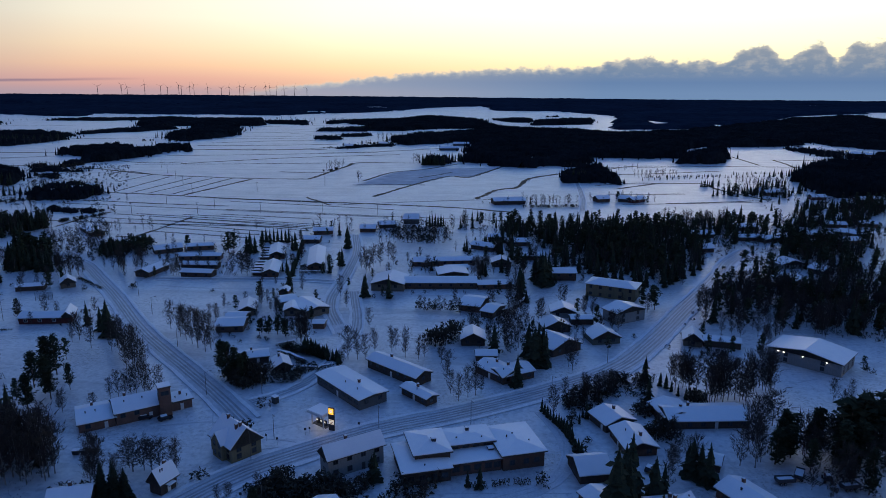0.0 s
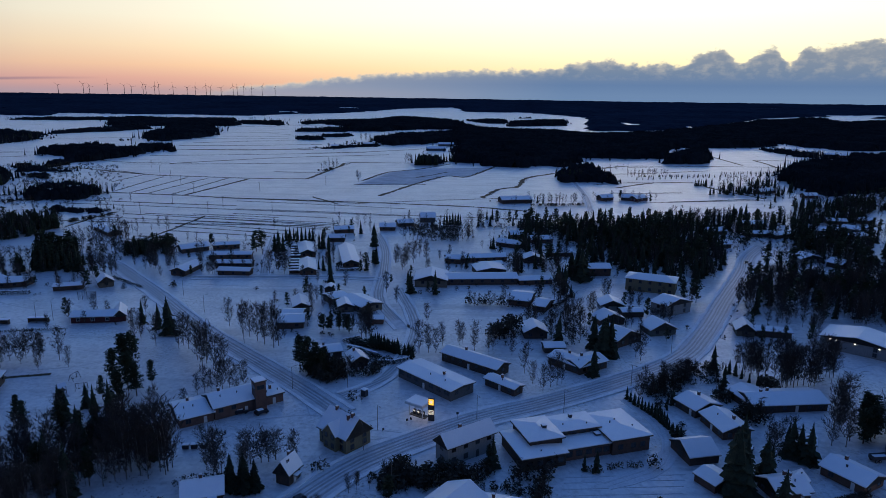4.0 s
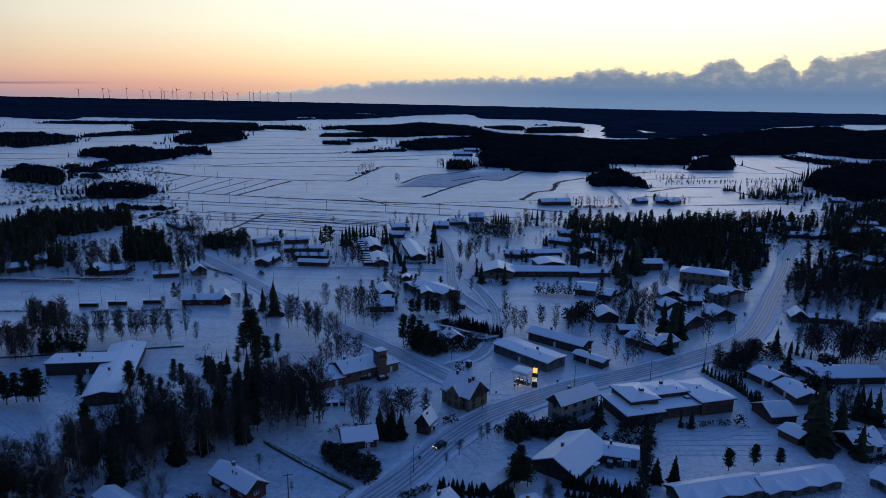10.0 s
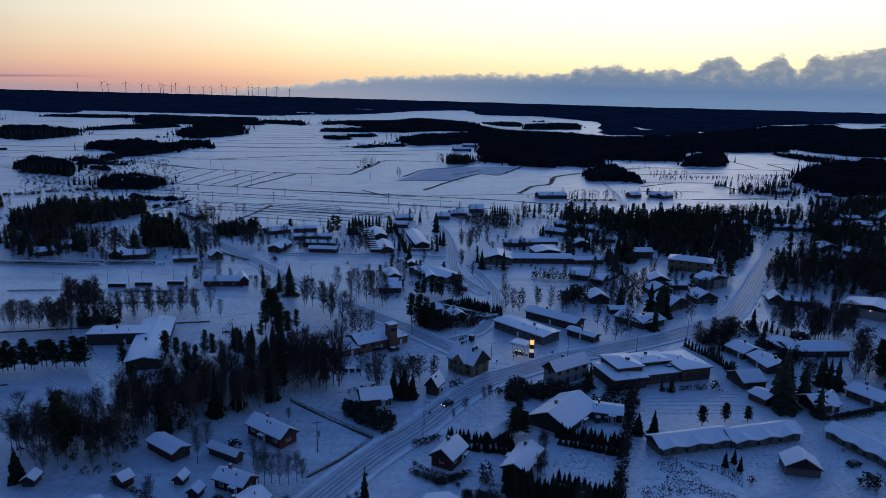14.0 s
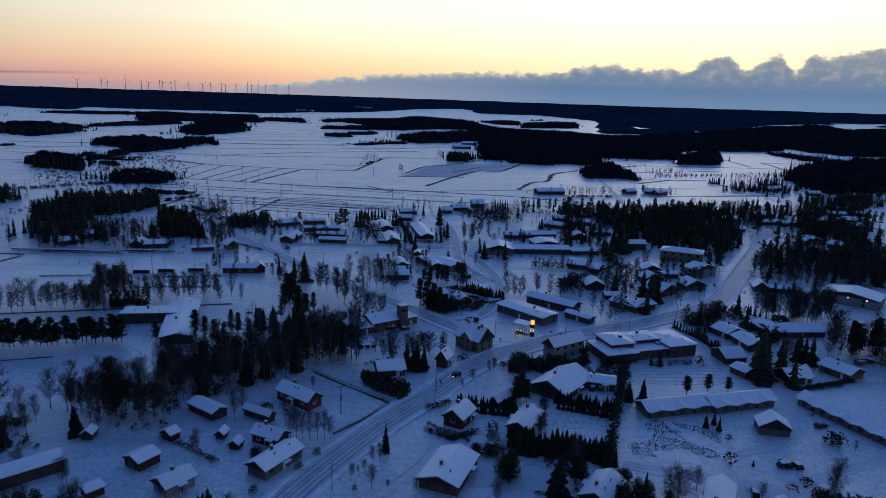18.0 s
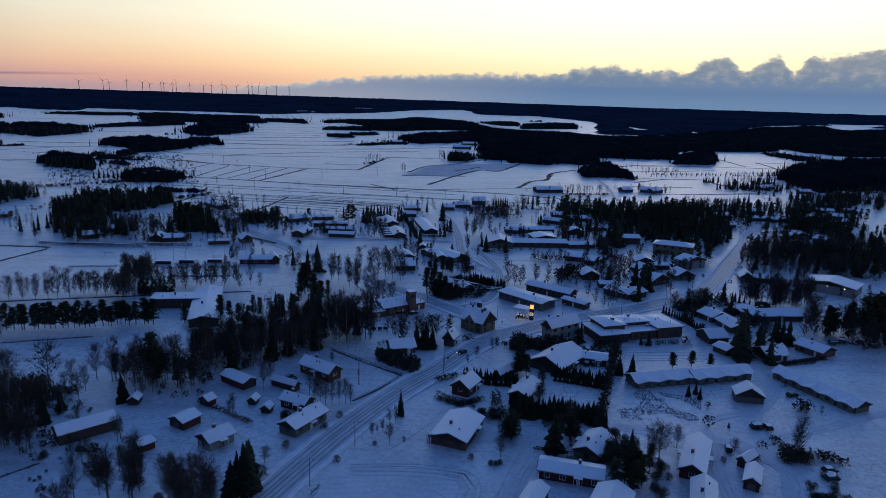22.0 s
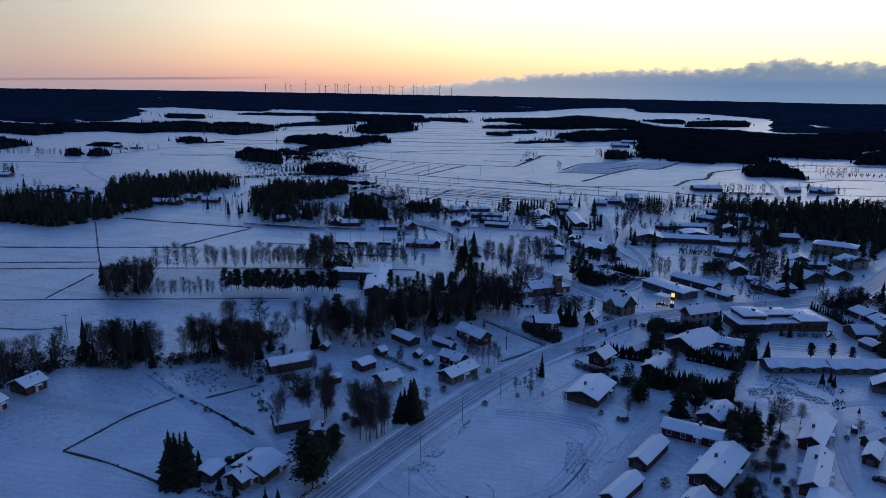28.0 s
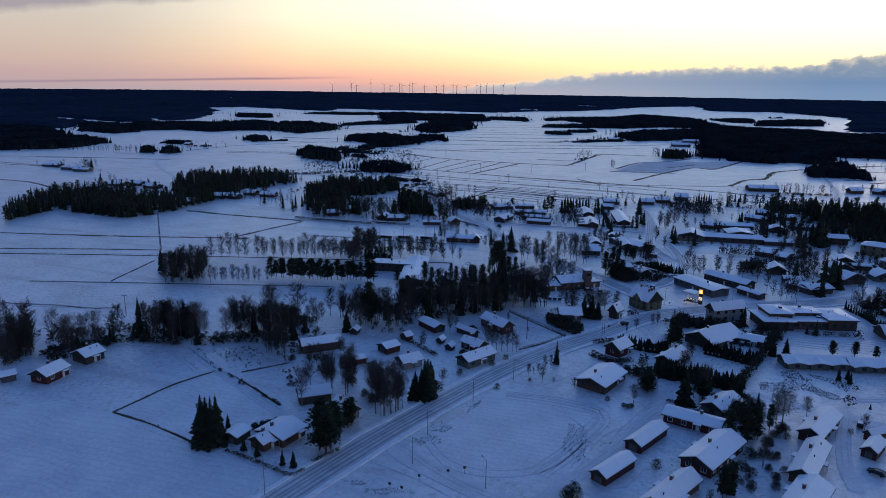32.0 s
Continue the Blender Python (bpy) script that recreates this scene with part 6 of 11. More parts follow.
house("farmhouse", -346.1, 706.3, 20, 14, 9, 3.2, 2.2, "brown", "shed")
house("farmhouse", -341.9, 727.3, -10, 11, 9, 3.2, 2.2, "darkbrown", "house")
house("farmhouse", -350.0, 681.9, 5, 14, 9, 3.2, 2.2, "darkbrown", "shed")
house("farmhouse", 141.7, 1051.3, 15, 18, 9, 3.2, 2.2, "grey", "shed")
house("farmhouse", 186.7, 1035.7, 0, 11, 9, 3.2, 2.2, "darkbrown", "shed")
house("farmhouse", 615.1, 1329.2, 10, 11, 9, 3.2, 2.2, "grey", "house")
house("farmhouse", 638.0, 1310.2, -10, 11, 9, 3.2, 2.2, "red", "shed")
house("farmhouse", 653.5, 1278.1, 20, 18, 9, 3.2, 2.2, "grey", "shed")
house("farmhouse", 667.3, 1236.2, 0, 18, 9, 3.2, 2.2, "grey", "house")
house("farmhouse", 682.2, 1218.4, 10, 18, 9, 3.2, 2.2, "red", "shed")
house("farmhouse", -195.1, 1295.7, 5, 14, 9, 3.2, 2.2, "grey", "shed")
house("farmhouse", -142.8, 1359.9, 0, 18, 9, 3.2, 2.2, "grey", "shed")
house("farmhouse", -730.7, 528.7, 5, 26, 9, 3.0, 2.0, "grey", "house")
house("farmhouse", -522.1, 430.6, 10, 16, 9, 3.0, 2.0, "grey", "house")
house("farmhouse", -507.0, 442.3, 0, 14, 9, 3.0, 2.0, "red", "house")
house("farmhouse", -478.6, 432.7, -5, 18, 9, 3.0, 2.0, "brown", "house")
house("farmhouse", -382.2, 373.0, 10, 11, 9, 3.0, 2.0, "brown", "house")
house("farmhouse", -378.4, 410.0, 5, 13, 9, 3.0, 2.0, "grey", "house")
house("farmhouse", -364.5, 412.8, -10, 12, 9, 3.0, 2.0, "brown", "house")
house("farmhouse", -363.0, 436.2, 0, 12, 9, 3.0, 2.0, "brown", "house")
house("farmhouse", -342.2, 434.3, 10, 14, 9, 3.0, 2.0, "red", "house")
house("farmhouse", -815.4, 869.1, 0, 12, 9, 3.0, 2.0, "red", "house")


house("barn", -681.1, 515.7, 10, 26, 10, 3.2, 1.6, "grey", "shed")
house("barn", -657.0, 507.8, 10, 20, 10, 3.0, 1.4, "grey", "shed")


# ---- fuel station ----
def fuel_station():
    e = empty("fuel_canopy", 33.6, 243.0, 0, -32)
    bm = bmesh.new()
    box(bm, -3.4, -2.9, 4.2, 3.4, 2.9, 4.85)
    part("canopy", bm, "trim", e, "white canopy fascia")
    bm = bmesh.new()
    box(bm, -3.3, -2.8, 4.854, 3.3, 2.8, 5.15)
    part("roof_snow", bm, "roof_snow", e)
    for x in (-2.5, 2.5):
        for y in (-1.6, 1.6):
            bm = bmesh.new()
            box(bm, x - 0.15, y - 0.15, 0, x + 0.15, y + 0.15, 4.2)
            part("column", bm, "trim", e)
    bm = bmesh.new()
    box(bm, -3.0, -1.2, 0, 3.0, 1.2, 0.15)
    part("pump_island", bm, "grey", e)
    for x in (-1.6, 0.0, 1.6):
        bm = bmesh.new()
        box(bm, x - 0.45, -0.3, 0.15, x + 0.45, 0.3, 1.75)
        p = part("pump", bm, "dark_metal", e)
        bm = bmesh.new()
        box(bm, x - 0.35, -0.34, 1.1, x + 0.35, -0.302, 1.6)
        part("display", bm, "sign_white", p, "lit pump display")
    for x in (-1.7, 1.7):
        bm = bmesh.new()
        box(bm, x - 0.5, -0.9, 4.14, x + 0.5, 0.9, 4.196)
        part("ceiling_lamp", bm, "lamp", e, "warm lit canopy lamp")
        d = bpy.data.lights.new("canopy_light", "AREA")
        d.energy, d.size, d.color = 16, 1.2, (1.0, 0.74, 0.42)
        o = new("canopy_light", d)
        o.parent = e
        o.matrix_basis = pose(x, 0, 4.1)
    tagged(e, "small white fuel canopy with lit pumps and snowy roof", "fuel station")
    s = empty("price_sign", 37.6, 239.7, 0, -14)
    bm = bmesh.new()
    box(bm, -0.95, -0.25, 0, 0.95, 0.25, 7.4)
    part("pylon", bm, "dark_metal", s)
    for z0, z1, m, n in ((5.3, 7.2, "sign_lit", "logo_panel"), (3.9, 4.6, "dark_metal", "blank_panel"), (2.1, 3.6, "sign_white", "price_panel")):
        for face in (-1, 1):
            bm = bmesh.new()
            box(bm, -0.8, face * 0.28 - 0.026, z0, 0.8, face * 0.28 + 0.026, z1)
            p = part(n, bm, m, s, "lit amber panel" if m == "sign_lit" else "")
            if n == "price_panel":
                for k in range(3):
                    bm = bmesh.new()
                    box(bm, -0.55, face * 0.31 - 0.004, 2.25 + k * 0.45, 0.5, face * 0.31 + 0.004, 2.45 + k * 0.45)
                    part("bar", bm, "dark_metal", p)
            elif n == "logo_panel":
                bm = bmesh.new()
                tube(bm, (-0.0, face * 0.306, 6.3), (0.0, face * 0.318, 6.3), 0.5, 0.5, 12)
                part("logo", bm, "sign_white", p)
    tagged(s, "tall dark price sign with lit amber panels", "sign")
    d = bpy.data.lights.new("sign_light", "POINT")
    d.energy, d.shadow_soft_size, d.color = 9, 0.6, (1.0, 0.62, 0.22)
    o = new("sign_light", d)
    o.parent = s
    o.matrix_basis = pose(0, -1.2, 5.6)


fuel_station()


def block(e, u0, v0, u1, v1, top, wall, hip=False, drop=0.0):
    """One block of a low building: walls, dark fascia, and a snowy flat or hipped roof."""
    bm = bmesh.new()
    box(bm, u0, v0, -0.3, u1, v1, top - 0.3)
    part("wall", bm, wall, e)
    bm = bmesh.new()
    o = 0.7
    box(bm, u0 - o, v0 - o, top - 0.3, u1 + o, v1 + o, top)
    part("fascia", bm, "eave", e)
    bm = bmesh.new()
    o = 0.62
    ring = [(u0 - o, v0 - o), (u1 + o, v0 - o), (u1 + o, v1 + o), (u0 - o, v1 + o)]
    if hip:
        cu, cv = (u0 + u1) / 2, (v0 + v1) / 2
        lo = [bm.verts.new((x, y, top + 0.004)) for x, y in ring]
        hi = [bm.verts.new((x, y, top + 0.22)) for x, y in ring]
        run = max(0.0, ((u1 - u0) - (v1 - v0)) / 2)
        run_v = max(0.0, ((v1 - v0) - (u1 - u0)) / 2)
        a, b = bm.verts.new((cu - run, cv - run_v, top + hip)), bm.verts.new((cu + run + 0.01, cv + run_v + 0.01, top + hip))
        bm.faces.new(lo[::-1])
        for i in range(4):
            bm.faces.new((lo[i], lo[(i + 1) % 4], hi[(i + 1) % 4], hi[i]))
        if run >= run_v:
            for q in ((hi[0], hi[1], b, a), (hi[1], hi[2], b), (hi[2], hi[3], a, b), (hi[3], hi[0], a)):
                bm.faces.new(q)
        else:
            for q in ((hi[0], hi[1], a), (hi[1], hi[2], b, a), (hi[2], hi[3], b), (hi[3], hi[0], a, b)):
                bm.faces.new(q)
    else:
        solid(bm, [(x, y, top + 0.004) for x, y in ring], [(x, y, top + 0.25) for x, y in ring])
    part("roof", bm, "roof_snow", e, "snow-covered roof")


def municipal_building():
    e = empty("municipal_building", 63.4, 212.0, 0, 19)
    block(e, 0.0, 0.0, 12.6, 15.0, 3.9, "darkbrown", 0.9)
    block(e, 4.0, 4.6, 13.6, 16.6, 6.0, "darkbrown", 1.3)
    block(e, 13.8, 8.4, 27.0, 16.8, 5.4, "darkbrown", 0.7)
    block(e, 12.8, 1.8, 27.2, 8.2, 3.7, "brick")
    block(e, 27.4, 1.0, 39.2, 16.8, 4.7, "brown", 1.1)
    for x in (14.5, 17.5, 20.5, 23.5, 26.0):
        window(e, x, 1.8, 1.9, -90, 1.8, 1.5, "eave")
    for x in (2.0, 5.0, 8.0, 11.0):
        window(e, x, 0.0, 1.9, -90, 1.6, 1.4, "eave")
    for x in (16.0, 19.0, 22.0, 25.0):
        window(e, x, 8.4, 4.5, -90, 1.8, 0.8, "eave")
    for x in (30.0, 34.0, 37.0):
        window(e, x, 1.0, 2.2, -90, 1.4, 1.4, "eave")
    chimney(e, 10.0, 9.0, 6.8, 0.9, 1.2, "dark_metal")
    chimney(e, 21.0, 14.5, 5.8, 0.9, 0.9, "dark_metal")
    chimney(e, 25.5, 6.4, 3.7, 0.6, 1.6, "dark_metal")
    for x, y, z in ((17, 11, 5.7), (24, 10, 5.7), (31, 9, 5.6), (33, 10, 5.6), (36.5, 6, 5.2), (6, 1.8, 4.2)):
        bm = bmesh.new()
        tube(bm, (x, y, z - 0.2), (x, y, z + 0.5), 0.2, 0.2, 6)
        part("roof_vent", bm, "dark_metal", e)
    tagged(e, "low municipal building of stepped blocks with snowy roofs", "public building")


municipal_building()

# ---- hose tower of the fire station ----
tower = empty("hose_tower", -17.0, 244.8, 0, 37)
bm = bmesh.new()
box(bm, -1.7, -1.7, -0.3, 1.7, 1.7, 9.6)
part("wall", bm, "brick", tower)
bm = bmesh.new()
box(bm, -1.95, -1.95, 9.6, 1.95, 1.95, 10.0)
part("cornice", bm, "eave", tower)
bm = bmesh.new()
box(bm, -1.9, -1.9, 10.004, 1.9, 1.9, 10.25)
part("roof", bm, "roof_snow", tower, "snow-covered flat top")
for k in (-90, 180):
    for z in (7.9,):
        window(tower, 1.7 * math.cos(radians(k)), 1.7 * math.sin(radians(k)), z, k, 2.2, 1.2, "eave")
tagged(tower, "square brick hose tower with snowy flat top", "tower")


# ---- street furniture ----
def street_lamp(x, y, rot=0.0, h=8.0):
    e = empty("street_lamp", x, y, 0, rot)

    def pole():
        bm = bmesh.new()
        tube(bm, (0, 0, 0), (0, 0, h), 0.1, 0.06, 6)
        me = bpy.data.meshes.new("pole")
        bm.to_mesh(me)
        bm.free()
        me.materials.append(M["pole"])
        return me

    def arm():
        bm = bmesh.new()
        tube(bm, (0, 0, h - 0.1), (1.6, 0, h + 0.25), 0.05, 0.04, 5)
        me = bpy.data.meshes.new("arm")
        bm.to_mesh(me)
        bm.free()
        me.materials.append(M["metal"])
        return me

    def head():
        bm = bmesh.new()
        box(bm, 1.4, -0.16, h + 0.16, 2.2, 0.16, h + 0.34)
        me = bpy.data.meshes.new("head")
        bm.to_mesh(me)
        bm.free()
        me.materials.append(M["metal"])
        return me
    piece("pole", stock(("lamp_pole", h), pole), e, Matrix())
    piece("arm", stock(("lamp_arm", h), arm), e, Matrix())
    piece("head", stock(("lamp_head", h), head), e, Matrix())
    tagged(e, "unlit street lamp on a slim pole in snow", "street lamp", "street lamps")


def power_pole(x, y, rot=0.0, h=9.5):
    e = empty("power_pole", x, y, 0, rot)
    bm = bmesh.new()
    tube(bm, (0, 0, -0.3), (0, 0, h), 0.17, 0.11, 6)
    part("pole", bm, "pole", e)
    bm = bmesh.new()
    box(bm, -1.2, -0.08, h - 0.5, 1.2, 0.08, h - 0.32)
    part("crossarm", bm, "pole", e)
    tagged(e, "wooden power pole with crossarm in a snowy field", "power pole", "power poles")


def road_sign(x, y, rot=0.0, h=2.4, w=0.7):
    e = empty("road_sign", x, y, 0, rot)
    bm = bmesh.new()
    tube(bm, (0, 0, -0.2), (0, 0, h), 0.045, 0.045, 5)
    part("post", bm, "metal", e)
    bm = bmesh.new()
    box(bm, -w / 2, -0.05, h - 0.75, w / 2, -0.02, h)
    part("plate", bm, "dark_metal", e)
    tagged(e, "road sign on a thin steel post in snow", "road sign", "road signs")


CAR = {}


def car(x, y, rot=0.0, snowy=False, lit=False):
    e = empty("car", x, y, 0.07, rot)

    def shell():
        bm = bmesh.new()
        side = [(-2.15, 0.35), (2.15, 0.35), (2.2, 0.75), (1.2, 0.92), (0.55, 1.42), (-1.35, 1.45), (-2.05, 0.98), (-2.2, 0.8)]
        solid(bm, [(u, -0.86, v) for u, v in side], [(u, 0.86, v) for u, v in side])
        bmesh.ops.recalc_face_normals(bm, faces=bm.faces)
        bmesh.ops.bevel(bm, geom=list(bm.edges), offset=0.06, segments=1, affect="EDGES")
        me = bpy.data.meshes.new("body")
        bm.to_mesh(me)
        bm.free()
        me.materials.append(M["car"])
        return me
    piece("body", stock("car_body", shell), e, Matrix())
    piece("side_window", stock("car_glass", lambda: box_mesh("side_window", 1.7, 1.74, 0.34, "glass", 0.0)), e, pose(-0.35, 0, 0.98))
    for u in (-1.35, 1.35):
        for v in (-0.82, 0.82):
            def wheel():
                bm = bmesh.new()
                tube(bm, (0, -0.1, 0), (0, 0.1, 0), 0.33, 0.33, 10)
                me = bpy.data.meshes.new("wheel")
                bm.to_mesh(me)
                bm.free()
                me.materials.append(M["rubber"])
                return me
            piece("wheel", stock("car_wheel", wheel), e, pose(u, v, 0.33))
    if snowy:
        piece("snow_cap", stock("car_snow", lambda: box_mesh("snow_cap", 1.9, 1.5, 0.14, "roof_snow")), e, pose(-0.4, 0, 1.452))
    if lit:
        for v in (-0.6, 0.6):
            piece("headlight", stock("car_light", lambda: box_mesh("headlight", 0.08, 0.34, 0.2, "cool_lamp")), e, pose(2.2, v, 0.6))
    tagged(e, "dark car with headlights on, on the snowy road" if lit else "dark parked car with snow on its roof" if snowy else "dark car standing on packed snow", "car", "cars")


# ---- hedges, fences, turbines ----
def hedge(points, h=1.8, w=1.3, mat="hedge", snow=True):
    snow = snow and h > 1.4
    rng = random.Random(int(abs(points[0][0]) * 13 + len(points)))
    e = empty("hedge", points[0][0], points[0][1])
    tv, tf, sv, sf = [], [], [], []
    x0, y0 = points[0]
    for (ax, ay), (bx, by) in zip(points, points[1:]):
        ln = math.hypot(bx - ax, by - ay)
        ux, uy = (bx - ax) / ln, (by - ay) / ln
        for k in range(int(ln * 26 * h)):
            f, o, z = rng.uniform(0, ln), rng.uniform(-1, 1), rng.uniform(0.02, 1.0)
            o *= w / 2 * (1.0 if z < 0.8 else 0.75)
            c = Vector((ax - x0 + ux * f - uy * o, ay - y0 + uy * f + ux * o, h * z))
            i = len(tv)
            tv += [c + Vector((rng.gauss(0, 1), rng.gauss(0, 1), rng.gauss(0, 1))).normalized() * rng.uniform(0.2, 0.42) for _ in range(3)]
            tf.append((i, i + 1, i + 2))
        if snow:
            n = max(2, int(ln / 1.5))
            for k in range(n):
                f = ln * (k + 0.5) / n
                c = Vector((ax - x0 + ux * f, ay - y0 + uy * f, h + 0.12 + rng.uniform(-0.06, 0.1)))
                i = len(sv)
                a, b = ln / n * rng.uniform(0.35, 0.56), w * rng.uniform(0.22, 0.42)
                for s, t in ((-1, -1), (1, -1), (1, 1), (-1, 1)):
                    sv.append(c + Vector((ux * a * s - uy * b * t, uy * a * s + ux * b * t, 0)))
                for s, t in ((-1, -1), (1, -1), (1, 1), (-1, 1)):
                    sv.append(c + Vector((ux * a * s - uy * b * t, uy * a * s + ux * b * t, -0.22)))
                sf += [(i, i + 1, i + 2, i + 3), (i, i + 4, i + 5, i + 1), (i + 1, i + 5, i + 6, i + 2), (i + 2, i + 6, i + 7, i + 3), (i + 3, i + 7, i + 4, i)]
    ob = new("foliage", mesh_from("foliage", tv, tf, mat))
    ob.parent = e
    if sf:
        ob = new("snow_cap", mesh_from("snow_cap", sv, sf, "roof_snow"))
        ob.parent = e
    tagged(e, "clipped dark hedge dusted with snow", "hedge")


def fence(points, h=1.0, gap=2.5):
    e = empty("fence", points[0][0], points[0][1])
    x0, y0 = points[0]
    for (ax, ay), (bx, by) in zip(points, points[1:]):
        ln = math.hypot(bx - ax, by - ay)
        rot = math.degrees(math.atan2(by - ay, bx - ax))
        n = max(1, int(ln / gap))
        for k in range(n):
            piece("post", stock(("post", h), lambda: box_mesh("post", 0.12, 0.12, h + 0.3, "pole", -0.2)), e, pose(ax - x0 + (bx - ax) * k / n, ay - y0 + (by - ay) * k / n, 0, 0, 0, rot))
        for z in (0.4, 0.85):
            bm = bmesh.new()
            box(bm, 0, -0.03, z * h, ln, 0.03, z * h + 0.12)
            p = part("rail", bm, "pole", e)
            p.matrix_basis = pose(ax - x0, ay - y0, 0, 0, 0, rot)
    tagged(e, "low weathered rail fence standing in snow", "fence")


def wind_turbine(bearing, dist, hub, turn, face=0.0):
    x, y = 13 + dist * math.sin(radians(bearing)), dist * math.cos(radians(bearing))
    z = far_rise(x, y)
    e = empty("wind_turbine", x, y, z, -bearing + face)

    def mast():
        bm = bmesh.new()
        tube(bm, (0, 0, -2), (0, 0, hub), 1.7, 1.0, 8)
        me = bpy.data.meshes.new("tower")
        bm.to_mesh(me)
        bm.free()
        me.materials.append(M["grey"])
        return me

    def blade():
        bm = bmesh.new()
        solid(bm, [(-0.7, -0.35, 0), (0.7, -0.35, 0), (0.7, 0.35, 0), (-0.7, 0.35, 0)], [(-0.25, -0.12, 27), (0.25, -0.12, 27), (0.25, 0.12, 27), (-0.25, 0.12, 27)])
        me = bpy.data.meshes.new("blade")
        bm.to_mesh(me)
        bm.free()
        me.materials.append(M["grey"])
        return me
    piece("tower", stock(("turbine_tower", hub), mast), e, Matrix())
    piece("nacelle", stock("nacelle", lambda: box_mesh("nacelle", 3.2, 8, 3.4, "grey")), e, pose(0, 0, hub - 1))
    for k in range(3):
        piece("blade", stock("turbine_blade", blade), e, pose(0, -4.6, hub + 0.6) @ Matrix.Rotation(radians(turn + 120 * k), 4, "Y"))
    tagged(e, "distant wind turbine with three still blades", "wind turbine", "wind farm on the horizon")
# ---- woods and clearings on the far plain ----
CLEARINGS = []
FAR_EDGE = [(20 + 4975 * math.sin(radians(a)), -20 + 4975 * math.cos(radians(a))) for a in range(68, -86, -6)]
CLEARINGS.append([(-2082, 3162), (-1996, 3215), (-1952, 3146), (-2025, 3079)])
CLEARINGS.append([(-1752, 3186), (-1719, 3203), (-1669, 3114), (-1701, 3098)])
CLEARINGS.append([(-828, 3164), (-730, 3211), (-689, 3066), (-781, 3000)])
CLEARINGS.append([(-850, 3631), (-753, 3660), (-726, 3541), (-820, 3512)])
CLEARINGS.append([(-640, 3590), (-508, 3624), (-467, 3436), (-603, 3404)])
CLEARINGS.append([(-456, 3741), (-406, 3754), (-390, 3625), (-439, 3614)])
CLEARINGS.append([(-1577, 2703), (-1235, 2765), (-1138, 2563), (-1304, 2478), (-1440, 2480)])
CLEARINGS.append([(-1584, 2432), (-1500, 2460), (-1361, 2259), (-1453, 2241)])
CLEARINGS.append([(632, 2671), (662, 2446), (628, 2236), (554, 2224), (581, 2573)])
CLEARINGS.append([(756, 2372), (805, 2380), (728, 2109), (685, 2103)])
CLEARINGS.append([(1629, 3206), (1945, 3202), (1829, 3005), (1578, 2917)])
CLEARINGS.append([(1690, 3928), (1770, 3920), (1684, 3724), (1609, 3732)])
CLEARINGS.append([(-296, 3569), (-130, 3705), (-11, 3779), (52, 3384), (336, 3367), (399, 3188), (502, 3105), (569, 2974), (515, 2659), (440, 2456), (414, 2067), (337, 1935), (295, 2116), (197, 2174), (129, 2240), (96, 2497), (14, 2584), (-84, 2863), (-240, 3022)])
CLEARINGS.append([(-1939, 1481), (-1963, 1571), (-1742, 1512), (-1561, 1409), (-1677, 1376)])
CLEARINGS.append([(-2302, 2354), (-2201, 2424), (-2083, 2452), (-1982, 2623), (-1872, 2495), (-1912, 2245), (-2018, 2373), (-2234, 2282)])
CLEARINGS.append([(-1691, 2007), (-1618, 2060), (-1356, 1716), (-1472, 1739)])
CLEARINGS.append([(-1673, 1658), (-1596, 1657), (-1453, 1517), (-1531, 1511)])
CLEARINGS.append([(-3071, 2998), (-3050, 3027), (-2943, 2917), (-2963, 2889)])
CLEARINGS.append([(-2706, 3091), (-2677, 3127), (-2591, 3024), (-2619, 2989)])
CLEARINGS.append([(-2517, 3146), (-2484, 3182), (-2404, 3077), (-2437, 3043)])
CLEARINGS.append([(-2362, 3193), (-2239, 3243), (-2154, 3117), (-2273, 3070)])
CLEARINGS.append([(-2169, 3237), (-2039, 3354), (-1986, 3265), (-2114, 3153)])
canopy("dark spruce and pine woods beyond the snowy fields", [(-1452, 2281), (-1376, 2297), (-1273, 2318), (-1190, 2379), (-1229, 2454), (-1335, 2426), (-1415, 2360), (-1466, 2305)], 6.5, 8, 3, 0.3)
canopy("dark spruce and pine woods beyond the snowy fields", [(-931, 1579), (-895, 1628), (-856, 1678), (-827, 1756), (-797, 1814), (-822, 1867), (-894, 1857), (-902, 1763), (-910, 1654), (-930, 1578)], 6.5, 9, 4, 0.0)
canopy("dark spruce and pine woods beyond the snowy fields", [(-823, 1326), (-825, 1370), (-856, 1418), (-895, 1432)], 5.6, 9, 5, 0.1)
canopy("dark spruce and pine woods beyond the snowy fields", [(-998, 2037), (-820, 1785), (-896, 2018), (-811, 1996), (-722, 2042), (-642, 2053), (-780, 2448), (-874, 2432), (-1015, 2455), (-1158, 2518), (-1175, 2372)], 6.5, 10, 6, 0.0)
canopy("dark spruce and pine woods beyond the snowy fields", [(-606, 1428), (-557, 1416), (-548, 1505), (-531, 1564), (-542, 1626), (-724, 2067), (-733, 1988), (-779, 1945), (-675, 1626), (-656, 1534)], 6.2, 12, 7, 0.0)
canopy("dark spruce and pine woods beyond the snowy fields", [(-612, 1084), (-568, 1078), (-495, 980), (-487, 1021), (-477, 1057), (-470, 1095), (-479, 1169), (-482, 1238), (-446, 1161), (-515, 1246), (-494, 1144), (-515, 1131), (-569, 1186), (-624, 1249), (-601, 1183), (-617, 1169), (-632, 1155), (-612, 1087)], 4.3, 11, 8, 0.0)
